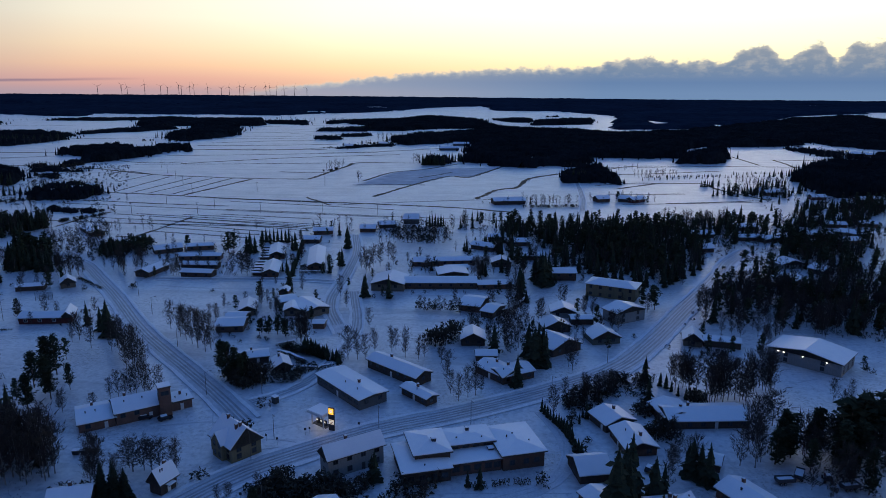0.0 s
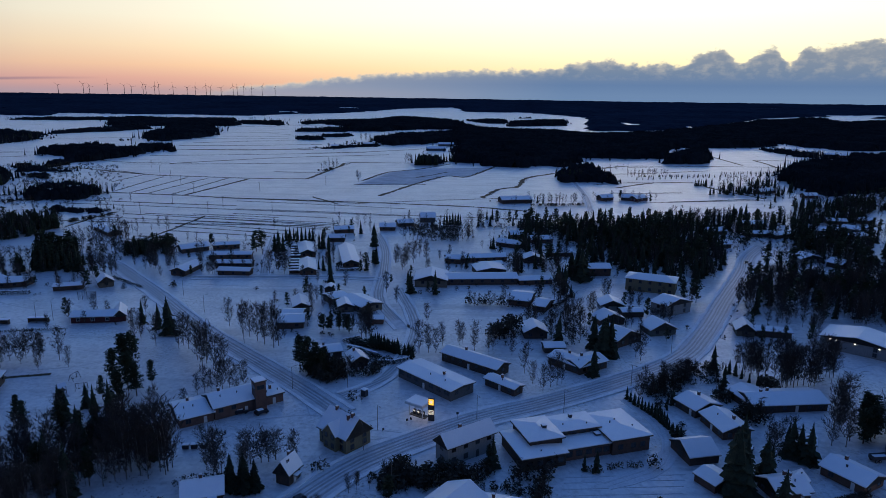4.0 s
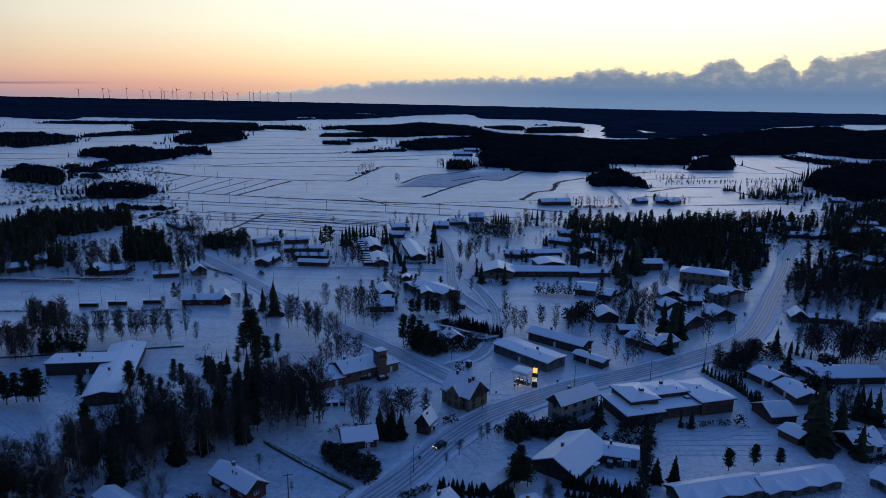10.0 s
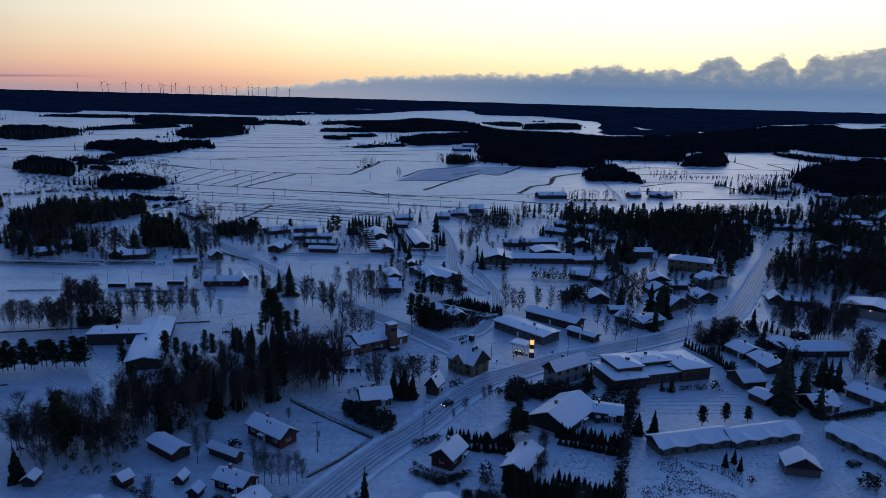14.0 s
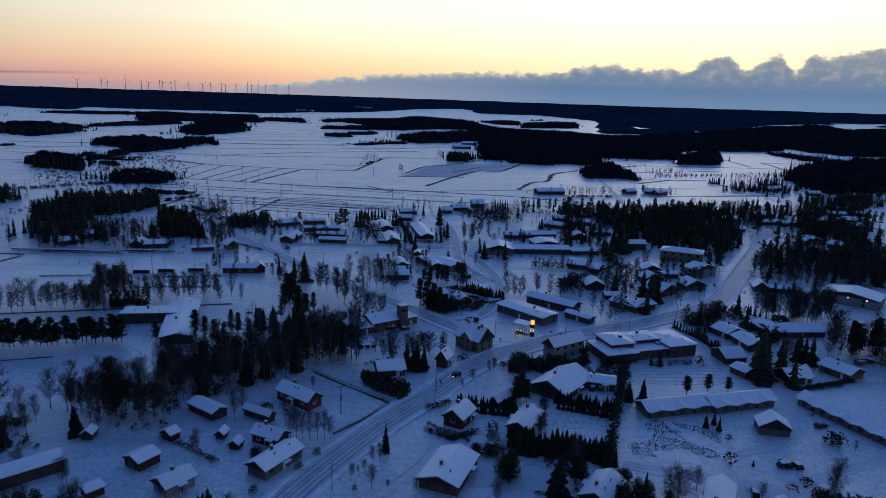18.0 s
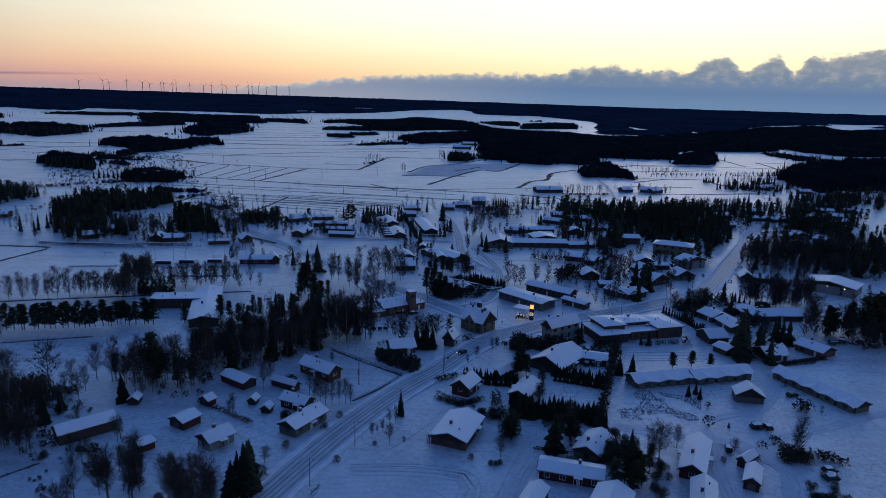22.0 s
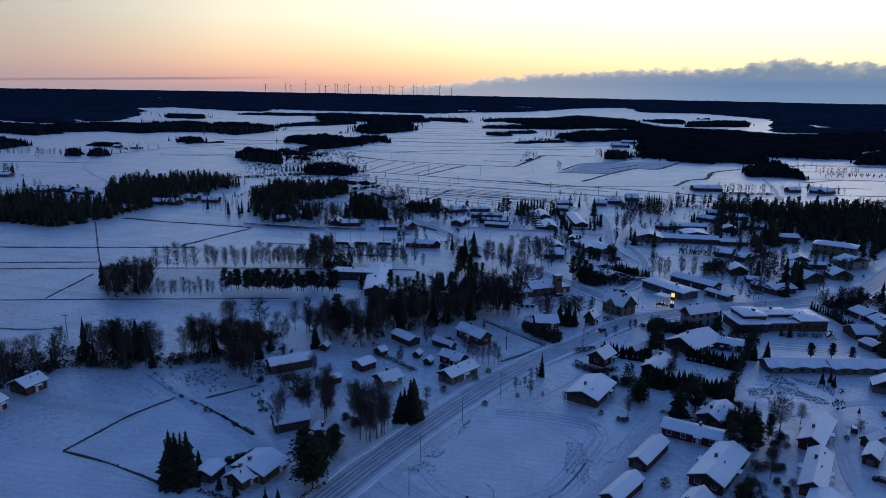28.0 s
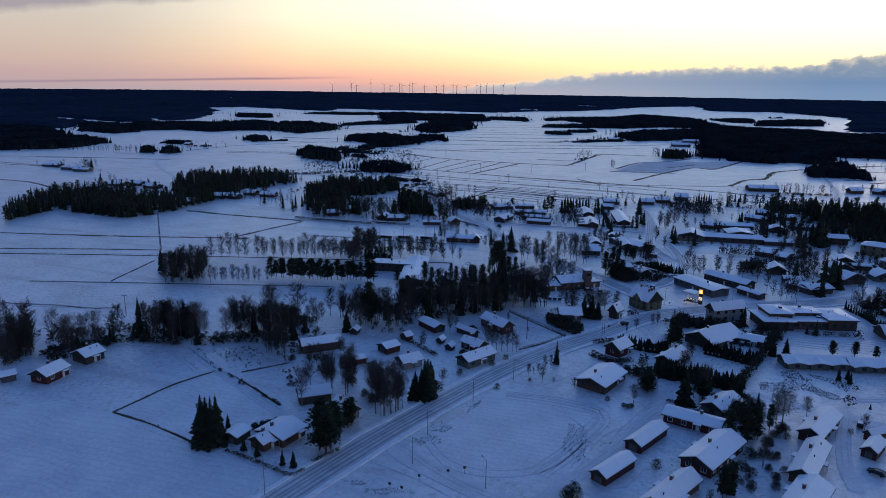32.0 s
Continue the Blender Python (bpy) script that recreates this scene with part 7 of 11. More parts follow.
canopy("dark spruce and pine woods beyond the snowy fields", [(-529, 899), (-515, 913), (-518, 919), (-540, 917)], 3.6, 6, 9, 0.1)
canopy("dark spruce and pine woods beyond the snowy fields", [(-505, 907), (-492, 922), (-497, 965), (-512, 992), (-520, 967), (-496, 895)], 3.7, 5, 10, 0.1)
canopy("dark spruce and pine woods beyond the snowy fields", [(-475, 825), (-431, 802), (-447, 827), (-474, 825)], 3.2, 4, 11, 0.2)
canopy("dark spruce and pine woods beyond the snowy fields", [(-467, 860), (-430, 869), (-430, 870), (-471, 867)], 3.4, 4, 12, 0.2)
canopy("dark spruce and pine woods beyond the snowy fields", [(-356, 648), (-333, 652), (-306, 648), (-311, 696), (-292, 665), (-343, 731), (-378, 733), (-378, 682)], 2.6, 8, 13, 0.4)
canopy("dark spruce and pine woods beyond the snowy fields", [(-309, 608), (-273, 588), (-254, 595), (-250, 588), (-270, 584), (-301, 596)], 2.5, 4, 14, 0.3)
canopy("dark spruce and pine woods beyond the snowy fields", [(-667, 2201), (-514, 2108), (-576, 2328), (-718, 2355)], 6.5, 8, 15, 0.5)
canopy("dark spruce and pine woods beyond the snowy fields", [(-471, 2190), (-423, 2280), (-315, 2101), (-242, 2184), (-300, 2591), (-392, 2519), (-449, 2401), (-496, 2293)], 6.5, 8, 16, 0.0)
canopy("dark spruce and pine woods beyond the snowy fields", [(-377, 1788), (-267, 1802), (-298, 1966), (-393, 1855)], 6.5, 8, 17, 0.1)
canopy("dark spruce and pine woods beyond the snowy fields", [(-265, 1830), (-185, 1838), (-99, 1965), (27, 1982), (18, 2373), (-97, 2688), (-209, 2723), (-284, 2480), (-304, 2136)], 6.5, 12, 18, 0.0)
canopy("dark spruce and pine woods beyond the snowy fields", [(-140, 1478), (-96, 1357), (-51, 1406), (-8, 1441), (39, 1415), (31, 1774), (-59, 1658), (-109, 1627), (-139, 1514)], 5.2, 12, 19, 0.0)
canopy("dark spruce and pine woods beyond the snowy fields", [(-276, 1594), (-223, 1601), (-232, 1651), (-286, 1644)], 5.7, 6, 20, 0.2)
canopy("dark spruce and pine woods beyond the snowy fields", [(-310, 1495), (-266, 1481), (-280, 1540), (-320, 1535)], 5.3, 7, 21, 0.3)
canopy("dark spruce and pine woods beyond the snowy fields", [(-223, 1250), (-166, 1295), (-120, 1340), (-125, 1374), (-174, 1337), (-223, 1251)], 4.6, 4, 22, 0.4)
canopy("dark spruce and pine woods beyond the snowy fields", [(-24, 996), (3, 1014), (13, 1048), (34, 1058), (47, 1026), (44, 1138), (34, 1054), (17, 1052), (3, 1051), (-26, 1039)], 3.6, 12, 23, 0.05)
canopy("dark spruce and pine woods beyond the snowy fields", [(41, 1094), (79, 990), (126, 994), (163, 1020), (194, 1007), (226, 1148), (277, 1133), (361, 1150), (438, 1382), (542, 1768), (360, 1719), (262, 1814), (147, 1827), (97, 1915), (13, 2204)], 5.0, 13, 24, 0.0)
canopy("dark spruce and pine woods beyond the snowy fields", [(432, 1382), (510, 1390), (636, 1433), (728, 1555), (740, 1443), (764, 1361), (862, 1370), (1009, 1384), (1297, 1798), (1955, 2748), (1632, 2674), (1415, 2607), (1455, 2854), (1146, 2694), (551, 1826)], 6.5, 13, 25, 0.0)
canopy("dark spruce and pine woods beyond the snowy fields", [(60, 2643), (115, 2406), (177, 2416), (187, 2648), (120, 2691), (60, 2571)], 6.5, 9, 26, 0.0)
canopy("dark spruce and pine woods beyond the snowy fields", [(187, 2209), (363, 2313), (406, 2655), (310, 2640), (198, 2408)], 6.5, 10, 27, 0.0)
canopy("dark spruce and pine woods beyond the snowy fields", [(250, 2859), (316, 2910), (314, 2889), (251, 2881)], 6.5, 8, 28, 0.0)
canopy("dark spruce and pine woods beyond the snowy fields", [(164, 915), (161, 831), (200, 834), (222, 846), (212, 814), (218, 966), (195, 964), (164, 885)], 3.1, 9, 29, 0.15)
canopy("dark spruce and pine woods beyond the snowy fields", [(338, 1059), (379, 1062), (406, 1081), (455, 1225), (413, 1196), (367, 1112), (337, 1059)], 4.1, 14, 30, 0.05)
canopy("dark spruce and pine woods beyond the snowy fields", [(447, 907), (410, 801), (416, 738), (443, 748), (478, 771), (518, 790), (600, 814), (856, 1193), (748, 1182), (683, 1176), (629, 1106), (558, 1016), (552, 1060), (465, 944)], 3.8, 14, 31, 0.03)
canopy("dark spruce and pine woods beyond the snowy fields", [(600, 1343), (608, 1204), (651, 1148), (657, 1162), (639, 1272), (619, 1392)], 4.8, 6, 32, 0.6)
canopy("dark spruce and pine woods beyond the snowy fields", [(-1008, 636), (-990, 678), (-962, 704), (-942, 738), (-958, 808), (-984, 837), (-1046, 855), (-1086, 852), (-1217, 945), (-1418, 1063), (-1504, 1073), (-1564, 1036)], 4.9, 12, 33, 0.0)
canopy("dark spruce and pine woods beyond the snowy fields", [(-1304, 1085), (-1212, 1044), (-1156, 1051), (-1193, 1125), (-1335, 1270), (-1512, 1272)], 5.9, 11, 34, 0.0)
canopy("dark spruce and pine woods beyond the snowy fields", [(-1208, 1141), (-1196, 1173), (-1146, 1228), (-1032, 1190), (-1018, 1273), (-938, 1319), (-1103, 1561), (-1198, 1587), (-1193, 1503), (-1233, 1436), (-1340, 1449), (-1397, 1332)], 6.2, 10, 35, 0.0)
canopy("dark spruce and pine woods beyond the snowy fields", [(-926, 1301), (-822, 1235), (-827, 1410), (-917, 1569), (-1047, 1650), (-1114, 1606)], 6.0, 8, 36, 0.45)
canopy("dark spruce and pine woods beyond the snowy fields", [(-1490, 1893), (-1376, 1912), (-1517, 2114), (-1640, 2091)], 6.5, 9, 37, 0.0)
canopy("dark spruce and pine woods beyond the snowy fields", [(-876, 877), (-830, 886), (-848, 908), (-885, 888)], 4.3, 6, 38, 0.0)
canopy("dark spruce and pine woods beyond the snowy fields", [(-769, 979), (-760, 1015), (-795, 1065), (-832, 1066)], 4.5, 9, 39, 0.2)
canopy("dark spruce and pine woods beyond the snowy fields", [(-530, 786), (-486, 769), (-443, 737), (-490, 817), (-566, 876), (-541, 803)], 3.3, 10, 40, 0.05)
canopy("dark spruce and pine woods beyond the snowy fields", [(-507, 859), (-468, 856), (-493, 905), (-507, 874)], 3.5, 6, 41, 0.2)
canopy("dark spruce and pine woods beyond the snowy fields", [(-772, 729), (-762, 734), (-780, 754), (-790, 749)], 3.7, 10, 42, 0.1)
canopy("dark spruce and pine woods beyond the snowy fields", [(-745, 732), (-732, 749), (-758, 778), (-770, 760)], 3.7, 10, 43, 0.3)
canopy("dark spruce and pine woods beyond the snowy fields", [(-749, 1004), (-712, 1024), (-722, 1040), (-759, 1019)], 4.3, 3, 44, 0.4)
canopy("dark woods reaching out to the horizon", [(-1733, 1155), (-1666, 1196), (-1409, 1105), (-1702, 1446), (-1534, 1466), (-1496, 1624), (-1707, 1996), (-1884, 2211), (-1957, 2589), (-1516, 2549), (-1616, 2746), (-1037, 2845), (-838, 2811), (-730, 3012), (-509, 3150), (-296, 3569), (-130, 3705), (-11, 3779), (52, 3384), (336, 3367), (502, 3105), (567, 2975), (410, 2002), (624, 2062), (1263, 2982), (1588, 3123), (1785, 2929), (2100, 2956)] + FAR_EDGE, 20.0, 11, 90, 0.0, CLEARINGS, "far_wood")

# trees
grove(["birch", "birch", "birch", "birch", "birch", "birch", "birch", "birch", "spruce"], 30, [(-93, 184), (-77, 197), (-69, 200), (-62, 182), (-63, 175), (-82, 164)], 1.0)
grove(["birch", "birch", "birch", "birch", "birch", "birch", "birch", "spruce"], 26, [(-69, 200), (-59, 204), (-51, 206), (-44, 194), (-52, 186), (-61, 179)], 1.0)
grove(["birch", "birch", "birch", "birch", "birch", "birch", "pine", "bush", "bush", "bush"], 30, [(-108, 159), (-99, 174), (-81, 161), (-76, 149), (-95, 145)], 0.95)
tree("birch", -73.4, 230.7, 10)
tree("pine", -75.4, 236.2, 9)
tree_row("birch", -164, 270, -113, 284, 20, 10, "trees in a row")
tree_row("birch", -182, 260, -160, 259, 8, 9, "trees in a row")
tree_row("birch", -215, 246, -157, 258, 16, 9, "trees in a row")
tree_row("pine", -176, 201, -123, 215, 26, 10, "trees in a row", wide=1.35)
grove(["birch", "birch", "birch", "bush"], 16, [(-168, 264), (-158, 263), (-146, 246), (-153, 243)], 0.95)
tree_row("pine", -148, 254, -133, 259, 9, 8, "trees in a row")
tree_row("pine", -111, 218, -94, 225, 6, 10, "trees in a row", wide=1.2)
tree("spruce", -73.3, 234.5, 10)
tree("spruce", -77.4, 237.9, 10)
tree("pine", -81.0, 226.4, 10)
tree("pine", -85.1, 229.7, 10)
tree("pine", -82.3, 214.4, 10)
tree("pine", -87.5, 217.2, 10)
tree("birch", -104.9, 270.4, 8)
tree("birch", -95.9, 273.8, 8)
grove(["birch", "birch", "birch", "bush"], 60, [(-248, 198), (-224, 208), (-204, 182), (-220, 170)], 0.95)
tree_row("birch", -212, 177, -174, 193, 15, 8, "trees in a row")
tree_row("birch", -233, 223, -168, 251, 15, 13, "trees in a row")
tree_row("birch", -164, 251, -103, 280, 12, 11, "trees in a row")
tree_row("birch", -153, 265, -111, 283, 10, 9, "trees in a row")
tree_row("birch", -296, 421, -243, 403, 16, 9, "trees in a row")
grove(["birch", "birch", "birch", "birch", "spruce"], 16, [(-184, 115), (-154, 117), (-154, 113), (-174, 107)], 1.0)
grove(["birch"], 9, [(-148, 129), (-132, 134), (-129, 127), (-142, 124)], 1.0)
tree("spruce", -134.0, 127.8, 11)
tree("spruce", -159.8, 119.6, 11)
grove(["bush"], 40, [(-212, 91), (-187, 114), (-179, 108), (-201, 86)], 1.2)
grove(["bush", "bush", "birch"], 30, [(-154, 113), (-117, 131), (-112, 139), (-115, 124), (-147, 109)], 1.2)
tree("birch", -110.5, 114.0, 8)
tree("birch", -115.8, 110.6, 8)
grove(["bush", "bush", "birch"], 18, [(-223, 84), (-207, 86), (-202, 81), (-213, 76)], 1.3)
tree("spruce", -92.7, 47.6, 15, 1.2)
tree("spruce", -90.8, 47.3, 15, 1.2)
tree("spruce", -89.3, 47.6, 15, 1.2)
tree("spruce", -88.6, 48.9, 15, 1.2)
tree("spruce", -91.1, 56.6, 5)
tree("spruce", -79.5, 48.5, 5)
tree("spruce", -74.2, 47.3, 5)
tree("spruce", -74.0, 49.6, 5)
tree("spruce", -65.2, 46.1, 5)
tree("spruce", -62.0, 46.4, 5)
tree("pine", -60.0, 56.4, 13, 1.5)
tree("pine", -57.2, 57.5, 13, 1.5)
tree("pine", -57.1, 55.0, 13, 1.5)
tree("pine", -62.1, 61.3, 13, 1.5)
tree("pine", -58.0, 61.2, 13, 1.5)
tree("pine", -59.1, 70.7, 9, 1.4)
tree("pine", -58.9, 72.7, 9, 1.4)
tree("birch", -53.1, 81.0, 12)
tree("birch", -52.5, 82.6, 12)
tree("birch", -75.7, 89.9, 12)
tree("birch", -70.8, 91.9, 12)
tree("birch", -84.2, 90.6, 12)
tree("birch", -83.0, 86.3, 9)
tree("birch", -51.4, 91.5, 9)
tree("bush", -79.5, 69.0, 2)
tree("bush", -82.7, 61.8, 2)
tree("bush", -81.0, 63.2, 2)
tree("bush", -80.1, 64.8, 2)
grove(["bush"], 20, [(-86, 60), (-81, 66), (-79, 64), (-82, 59)], 0.8)
tree("bush", 28.3, 82.2, 2.5)
tree("pine", 52.2, 109.5, 9)
tree("conifer_bush", 8.9, 60.4, 3, 1.5)
tree("conifer_bush", 9.9, 62.5, 3, 1.5)
tree("conifer_bush", 11.0, 60.3, 3, 1.5)
tree("conifer_bush", 8.3, 58.4, 3, 1.5)
tree("conifer_bush", 9.8, 58.1, 3, 1.5)
tree("birch", 54.9, 92.9, 9)
tree("birch", 55.2, 94.0, 9)
tree("spruce", 46.2, 77.0, 9)
grove(["bush"], 26, [(54, 114), (63, 120), (58, 82), (48, 78)], 0.9)
tree("bush", 57.5, 88.0, 2)
tree("bush", 50.9, 84.4, 2)
tree("bush", 51.2, 79.9, 2)
tree("bush", 60.1, 92.0, 2)
tree("conifer_bush", 41.7, 71.7, 3)
tree("conifer_bush", 38.1, 73.8, 3)
tree("conifer_bush", 45.9, 84.3, 3)
grove(["spruce"], 100, [(24, 150), (51, 145), (50, 140), (25, 144)], 0.42)
tree("pine", 54.0, 110.5, 9)
tree("pine", 54.6, 108.6, 9)
tree("pine", 58.1, 114.7, 9)
tree("pine", 53.4, 112.4, 9)
tree("bush", 62.6, 112.2, 2)
grove(["bush"], 14, [(99, 114), (108, 111), (105, 104), (95, 103)], 0.9)
tuft_patch([(65.0, 170.8), (88.2, 163.4), (81.7, 147.0), (54.8, 145.8)], 900, 0.42)
tree("spruce", -74.1, 235.1, 9)
tree("spruce", -71.7, 242.7, 9)
grove(["birch", "birch", "birch", "birch", "spruce"], 30, [(-68, 214), (-56, 229), (-33, 215), (-26, 199), (-57, 197)], 1.1)
tree_row("spruce", 250, 859, 467, 935, 30, 5, "trees in a row")
grove(["birch", "spruce"], 30, [(308, 789), (399, 806), (361, 730), (303, 741)], 0.8)
tree("birch", -74.3, 804.7, 12)
tree("birch", -125.5, 919.1, 12)
tree("birch", -123.1, 935.0, 12)
tree_row("birch", -280, 433, -199, 425, 24, 9, "trees in a row")
grove(["birch", "birch", "spruce", "bush"], 36, [(-290, 413), (-219, 406), (-208, 379), (-264, 377)], 0.9)
tree("spruce", -244.8, 379.1, 9)
grove(["birch", "birch", "bush", "bush"], 36, [(-370, 498), (-368, 668), (-244, 663), (-221, 566), (-340, 561)], 0.8)
grove(["birch", "spruce"], 30, [(-360, 419), (-257, 415), (-238, 365), (-297, 366)], 0.9)
tree_row("birch", -804, 693, -721, 851, 12, 8, "trees in a row")
tree("spruce", -723.6, 722.8, 12)
tree("spruce", -724.2, 732.9, 12)
tree("spruce", -752.5, 718.7, 12)
grove(["birch", "spruce"], 10, [(-673, 523), (-662, 528), (-644, 510), (-652, 506)], 0.9)
grove(["spruce", "spruce", "birch", "birch", "pine", "pine"], 230, [(135, 444), (164, 558), (218, 577), (212, 474), (177, 409), (167, 433)], 0.95)
grove(["birch", "birch", "birch", "birch", "birch", "birch", "pine", "spruce"], 80, [(195, 375), (211, 411), (253, 414), (308, 450), (262, 373)], 0.95)
grove(["pine", "pine", "spruce", "spruce", "birch", "birch"], 300, [(-308, 444), (-269, 416), (-250, 415), (-273, 466), (-257, 475), (-250, 502), (-246, 526), (-259, 543), (-292, 538), (-329, 529), (-319, 491), (-320, 464)], 0.95)
grove(["spruce", "spruce", "pine", "birch"], 190, [(133, 479), (145, 439), (159, 425), (184, 407), (217, 477), (229, 555), (204, 578), (153, 585)], 0.9)
grove(["spruce", "pine", "pine", "birch", "birch"], 330, [(-448, 250), (-452, 281), (-454, 302), (-376, 299), (-364, 331), (-362, 368), (-380, 411), (-412, 443), (-425, 397), (-500, 403), (-524, 360), (-504, 301)], 0.95)
grove(["spruce", "pine", "pine", "birch"], 130, [(-463, 446), (-411, 411), (-374, 413), (-397, 459), (-387, 523), (-387, 555), (-418, 569), (-482, 550), (-507, 499)], 0.9)
grove(["birch", "pine", "spruce"], 80, [(263, 507), (274, 470), (271, 421), (314, 494), (302, 539), (276, 531)], 0.8)
grove(["birch", "birch", "birch", "birch", "birch", "birch", "pine", "spruce"], 80, [(179, 383), (229, 455), (308, 483), (218, 328), (180, 329), (160, 336)], 0.9)
grove(["spruce", "birch"], 70, [(341, 669), (435, 703), (376, 602), (309, 592)], 0.8)
grove(["birch", "birch", "birch", "pine"], 60, [(-268, 379), (-204, 416), (-190, 386), (-240, 351)], 0.9)
grove(["bush"], 40, [(-352, 442), (-339, 512), (-317, 572), (-298, 487)], 1.2)
tuft_patch([(-144.3, 106.1), (-128.6, 116.0), (-107.1, 104.2), (-114.6, 92.9)], 72, 0.28)
tuft_patch([(37.7, 168.1), (52.7, 169.6), (48.8, 153.6), (35.4, 152.4)], 96, 0.28)
tuft_patch([(-190.3, 139.7), (-185.9, 144.6), (-154.0, 122.0), (-159.8, 119.6)], 54, 0.28)
tuft_patch([(1.8, 97.9), (18.5, 99.5), (10.7, 78.2), (3.0, 75.1)], 260, 0.34)
tuft_patch([(-39.9, 89.1), (-35.6, 88.1), (-29.0, 71.0), (-32.0, 69.8)], 72, 0.28)
tuft_patch([(-44.5, 202.6), (-28.7, 211.3), (-18.0, 192.6), (-30.3, 189.1)], 90, 0.28)
tuft_patch([(100.6, 126.8), (116.6, 130.4), (112.6, 122.5), (98.7, 122.3)], 54, 0.28)
thicket([(-306, 445), (-269, 416), (-250, 415), (-273, 466), (-257, 475), (-250, 502), (-246, 523), (-256, 538), (-288, 530), (-325, 521), (-316, 487), (-317, 460)], 3.1, 10, 301)
thicket([(-200, 402), (-165, 403), (-173, 425), (-187, 431), (-208, 424)], 3.1, 10, 302)
thicket([(108, 533), (145, 531), (194, 533), (201, 554), (152, 562), (111, 551)], 3.6, 8, 303)
thicket([(121, 446), (139, 416), (154, 409), (179, 403), (202, 440), (214, 484), (186, 509), (140, 512)], 3.8, 9, 304)
thicket([(-448, 254), (-455, 282), (-456, 304), (-378, 300), (-366, 333), (-369, 355), (-407, 384), (-440, 359), (-487, 385), (-534, 363), (-508, 339), (-480, 288)], 3.1, 10, 305)
thicket([(-407, 384), (-373, 360), (-370, 408), (-384, 460), (-369, 527), (-412, 560), (-452, 530), (-502, 507), (-465, 445)], 3.1, 10, 306)
thicket([(81, 536), (108, 535), (113, 562), (90, 566)], 3.4, 8, 307)
thicket([(199, 534), (234, 534), (278, 545), (286, 561), (243, 558), (207, 552)], 3.4, 7, 308)
thicket([(304, 580), (369, 590), (380, 608), (315, 598)], 3.4, 7, 310)
thicket([(290, 739), (369, 740), (382, 769), (306, 764)], 3.4, 7, 311)
grove(["birch", "birch", "birch", "birch", "pine", "spruce"], 60, [(-269, 383), (-215, 398), (-237, 439), (-296, 421)], 0.8)
grove(["birch", "birch", "pine", "pine"], 60, [(292, 546), (366, 564), (340, 515), (280, 451), (259, 462)], 0.9)
grove(["pine", "pine", "birch", "birch"], 40, [(369, 646), (404, 636), (424, 674), (390, 683)], 0.9)
grove(["birch", "birch", "birch", "bush", "bush"], 40, [(297, 740), (375, 754), (420, 836), (344, 849)], 0.7)
grove(["birch", "birch", "birch", "birch", "bush"], 24, [(-164, 272), (-153, 277), (-157, 286), (-171, 285)], 1.0)
grove(["conifer_bush"], 26, [(-149, 254), (-134, 258), (-136, 262), (-152, 259)], 1.2)
thicket([(-11, 275), (-2, 265), (6, 266), (4, 275), (-7, 281)], 1.4, 6, 322)
thicket([(-25, 186), (-17, 179), (-8, 173), (-9, 183), (-19, 191), (-25, 193)], 1.1, 3.2, 323)
thicket([(23, 206), (45, 203), (69, 200), (72, 204), (45, 207), (25, 210)], 1.6, 2.0, 324)
thicket([(105, 259), (118, 261), (125, 275), (112, 276)], 2.0, 3.0, 325)
grove(["birch", "birch", "spruce", "pine"], 60, [(159, 334), (168, 320), (197, 323), (259, 337), (321, 427), (228, 395), (197, 385), (172, 361)], 0.9)
grove(["birch", "birch", "birch", "bush"], 34, [(-192, 61), (-197, 78), (-210, 86), (-220, 81)], 0.95)
thicket([(-192, 61), (-195, 76), (-209, 85), (-219, 81)], 2.2, 3.5, 328)
grove(["bush", "bush", "bush", "bush", "bush", "bush", "birch"], 70, [(-193, 77), (-196, 89), (-174, 107), (-170, 103), (-177, 91), (-181, 74)], 1.2)
thicket([(-193, 77), (-195, 88), (-173, 106), (-171, 104), (-179, 92), (-182, 75)], 1.8, 2.0, 329)
grove(["birch", "birch", "birch", "birch", "birch", "birch", "bush", "bush"], 44, [(-169, 101), (-147, 106), (-154, 116), (-170, 119), (-179, 112)], 1.0)
thicket([(-169, 101), (-147, 106), (-152, 113), (-166, 115), (-176, 109)], 2.0, 3.5, 330)
grove(["bush", "bush", "bush", "bush", "bush", "birch"], 60, [(-146, 107), (-130, 119), (-112, 125), (-116, 130), (-134, 124), (-150, 113)], 1.2)
grove(["birch", "birch", "birch", "bush", "bush", "bush"], 26, [(-121, 112), (-98, 103), (-109, 120), (-122, 119)], 0.9)
tree("birch", -77.8, 90.4, 13)
tree("birch", -77.0, 92.6, 13)
tree("birch", -70.2, 89.7, 13)
tree("birch", -70.4, 91.5, 13)
tree("birch", -79.0, 77.4, 13)
tree("birch", -81.2, 78.6, 13)
tree("birch", -55.4, 82.0, 16, 1.2)
tree("birch", -52.3, 81.6, 16, 1.2)
tree("birch", -51.0, 83.8, 16, 1.2)
tree("birch", -50.3, 85.7, 16, 1.2)
tree("birch", -49.3, 88.6, 11)
tree("birch", -49.8, 86.7, 11)
tree("spruce", -45.1, 97.2, 14, 1.3)
tree("spruce", -44.6, 98.3, 14, 1.3)
tree("spruce", -48.0, 96.0, 10, 1.3)
tree("bush", -43.4, 104.4, 3.4)
tree_row("bush", -123, 91, -87, 76, 30, 1.1, "trees in a row")
tree_row("bush", -147, 106, -124, 92, 14, 0.9, "trees in a row")
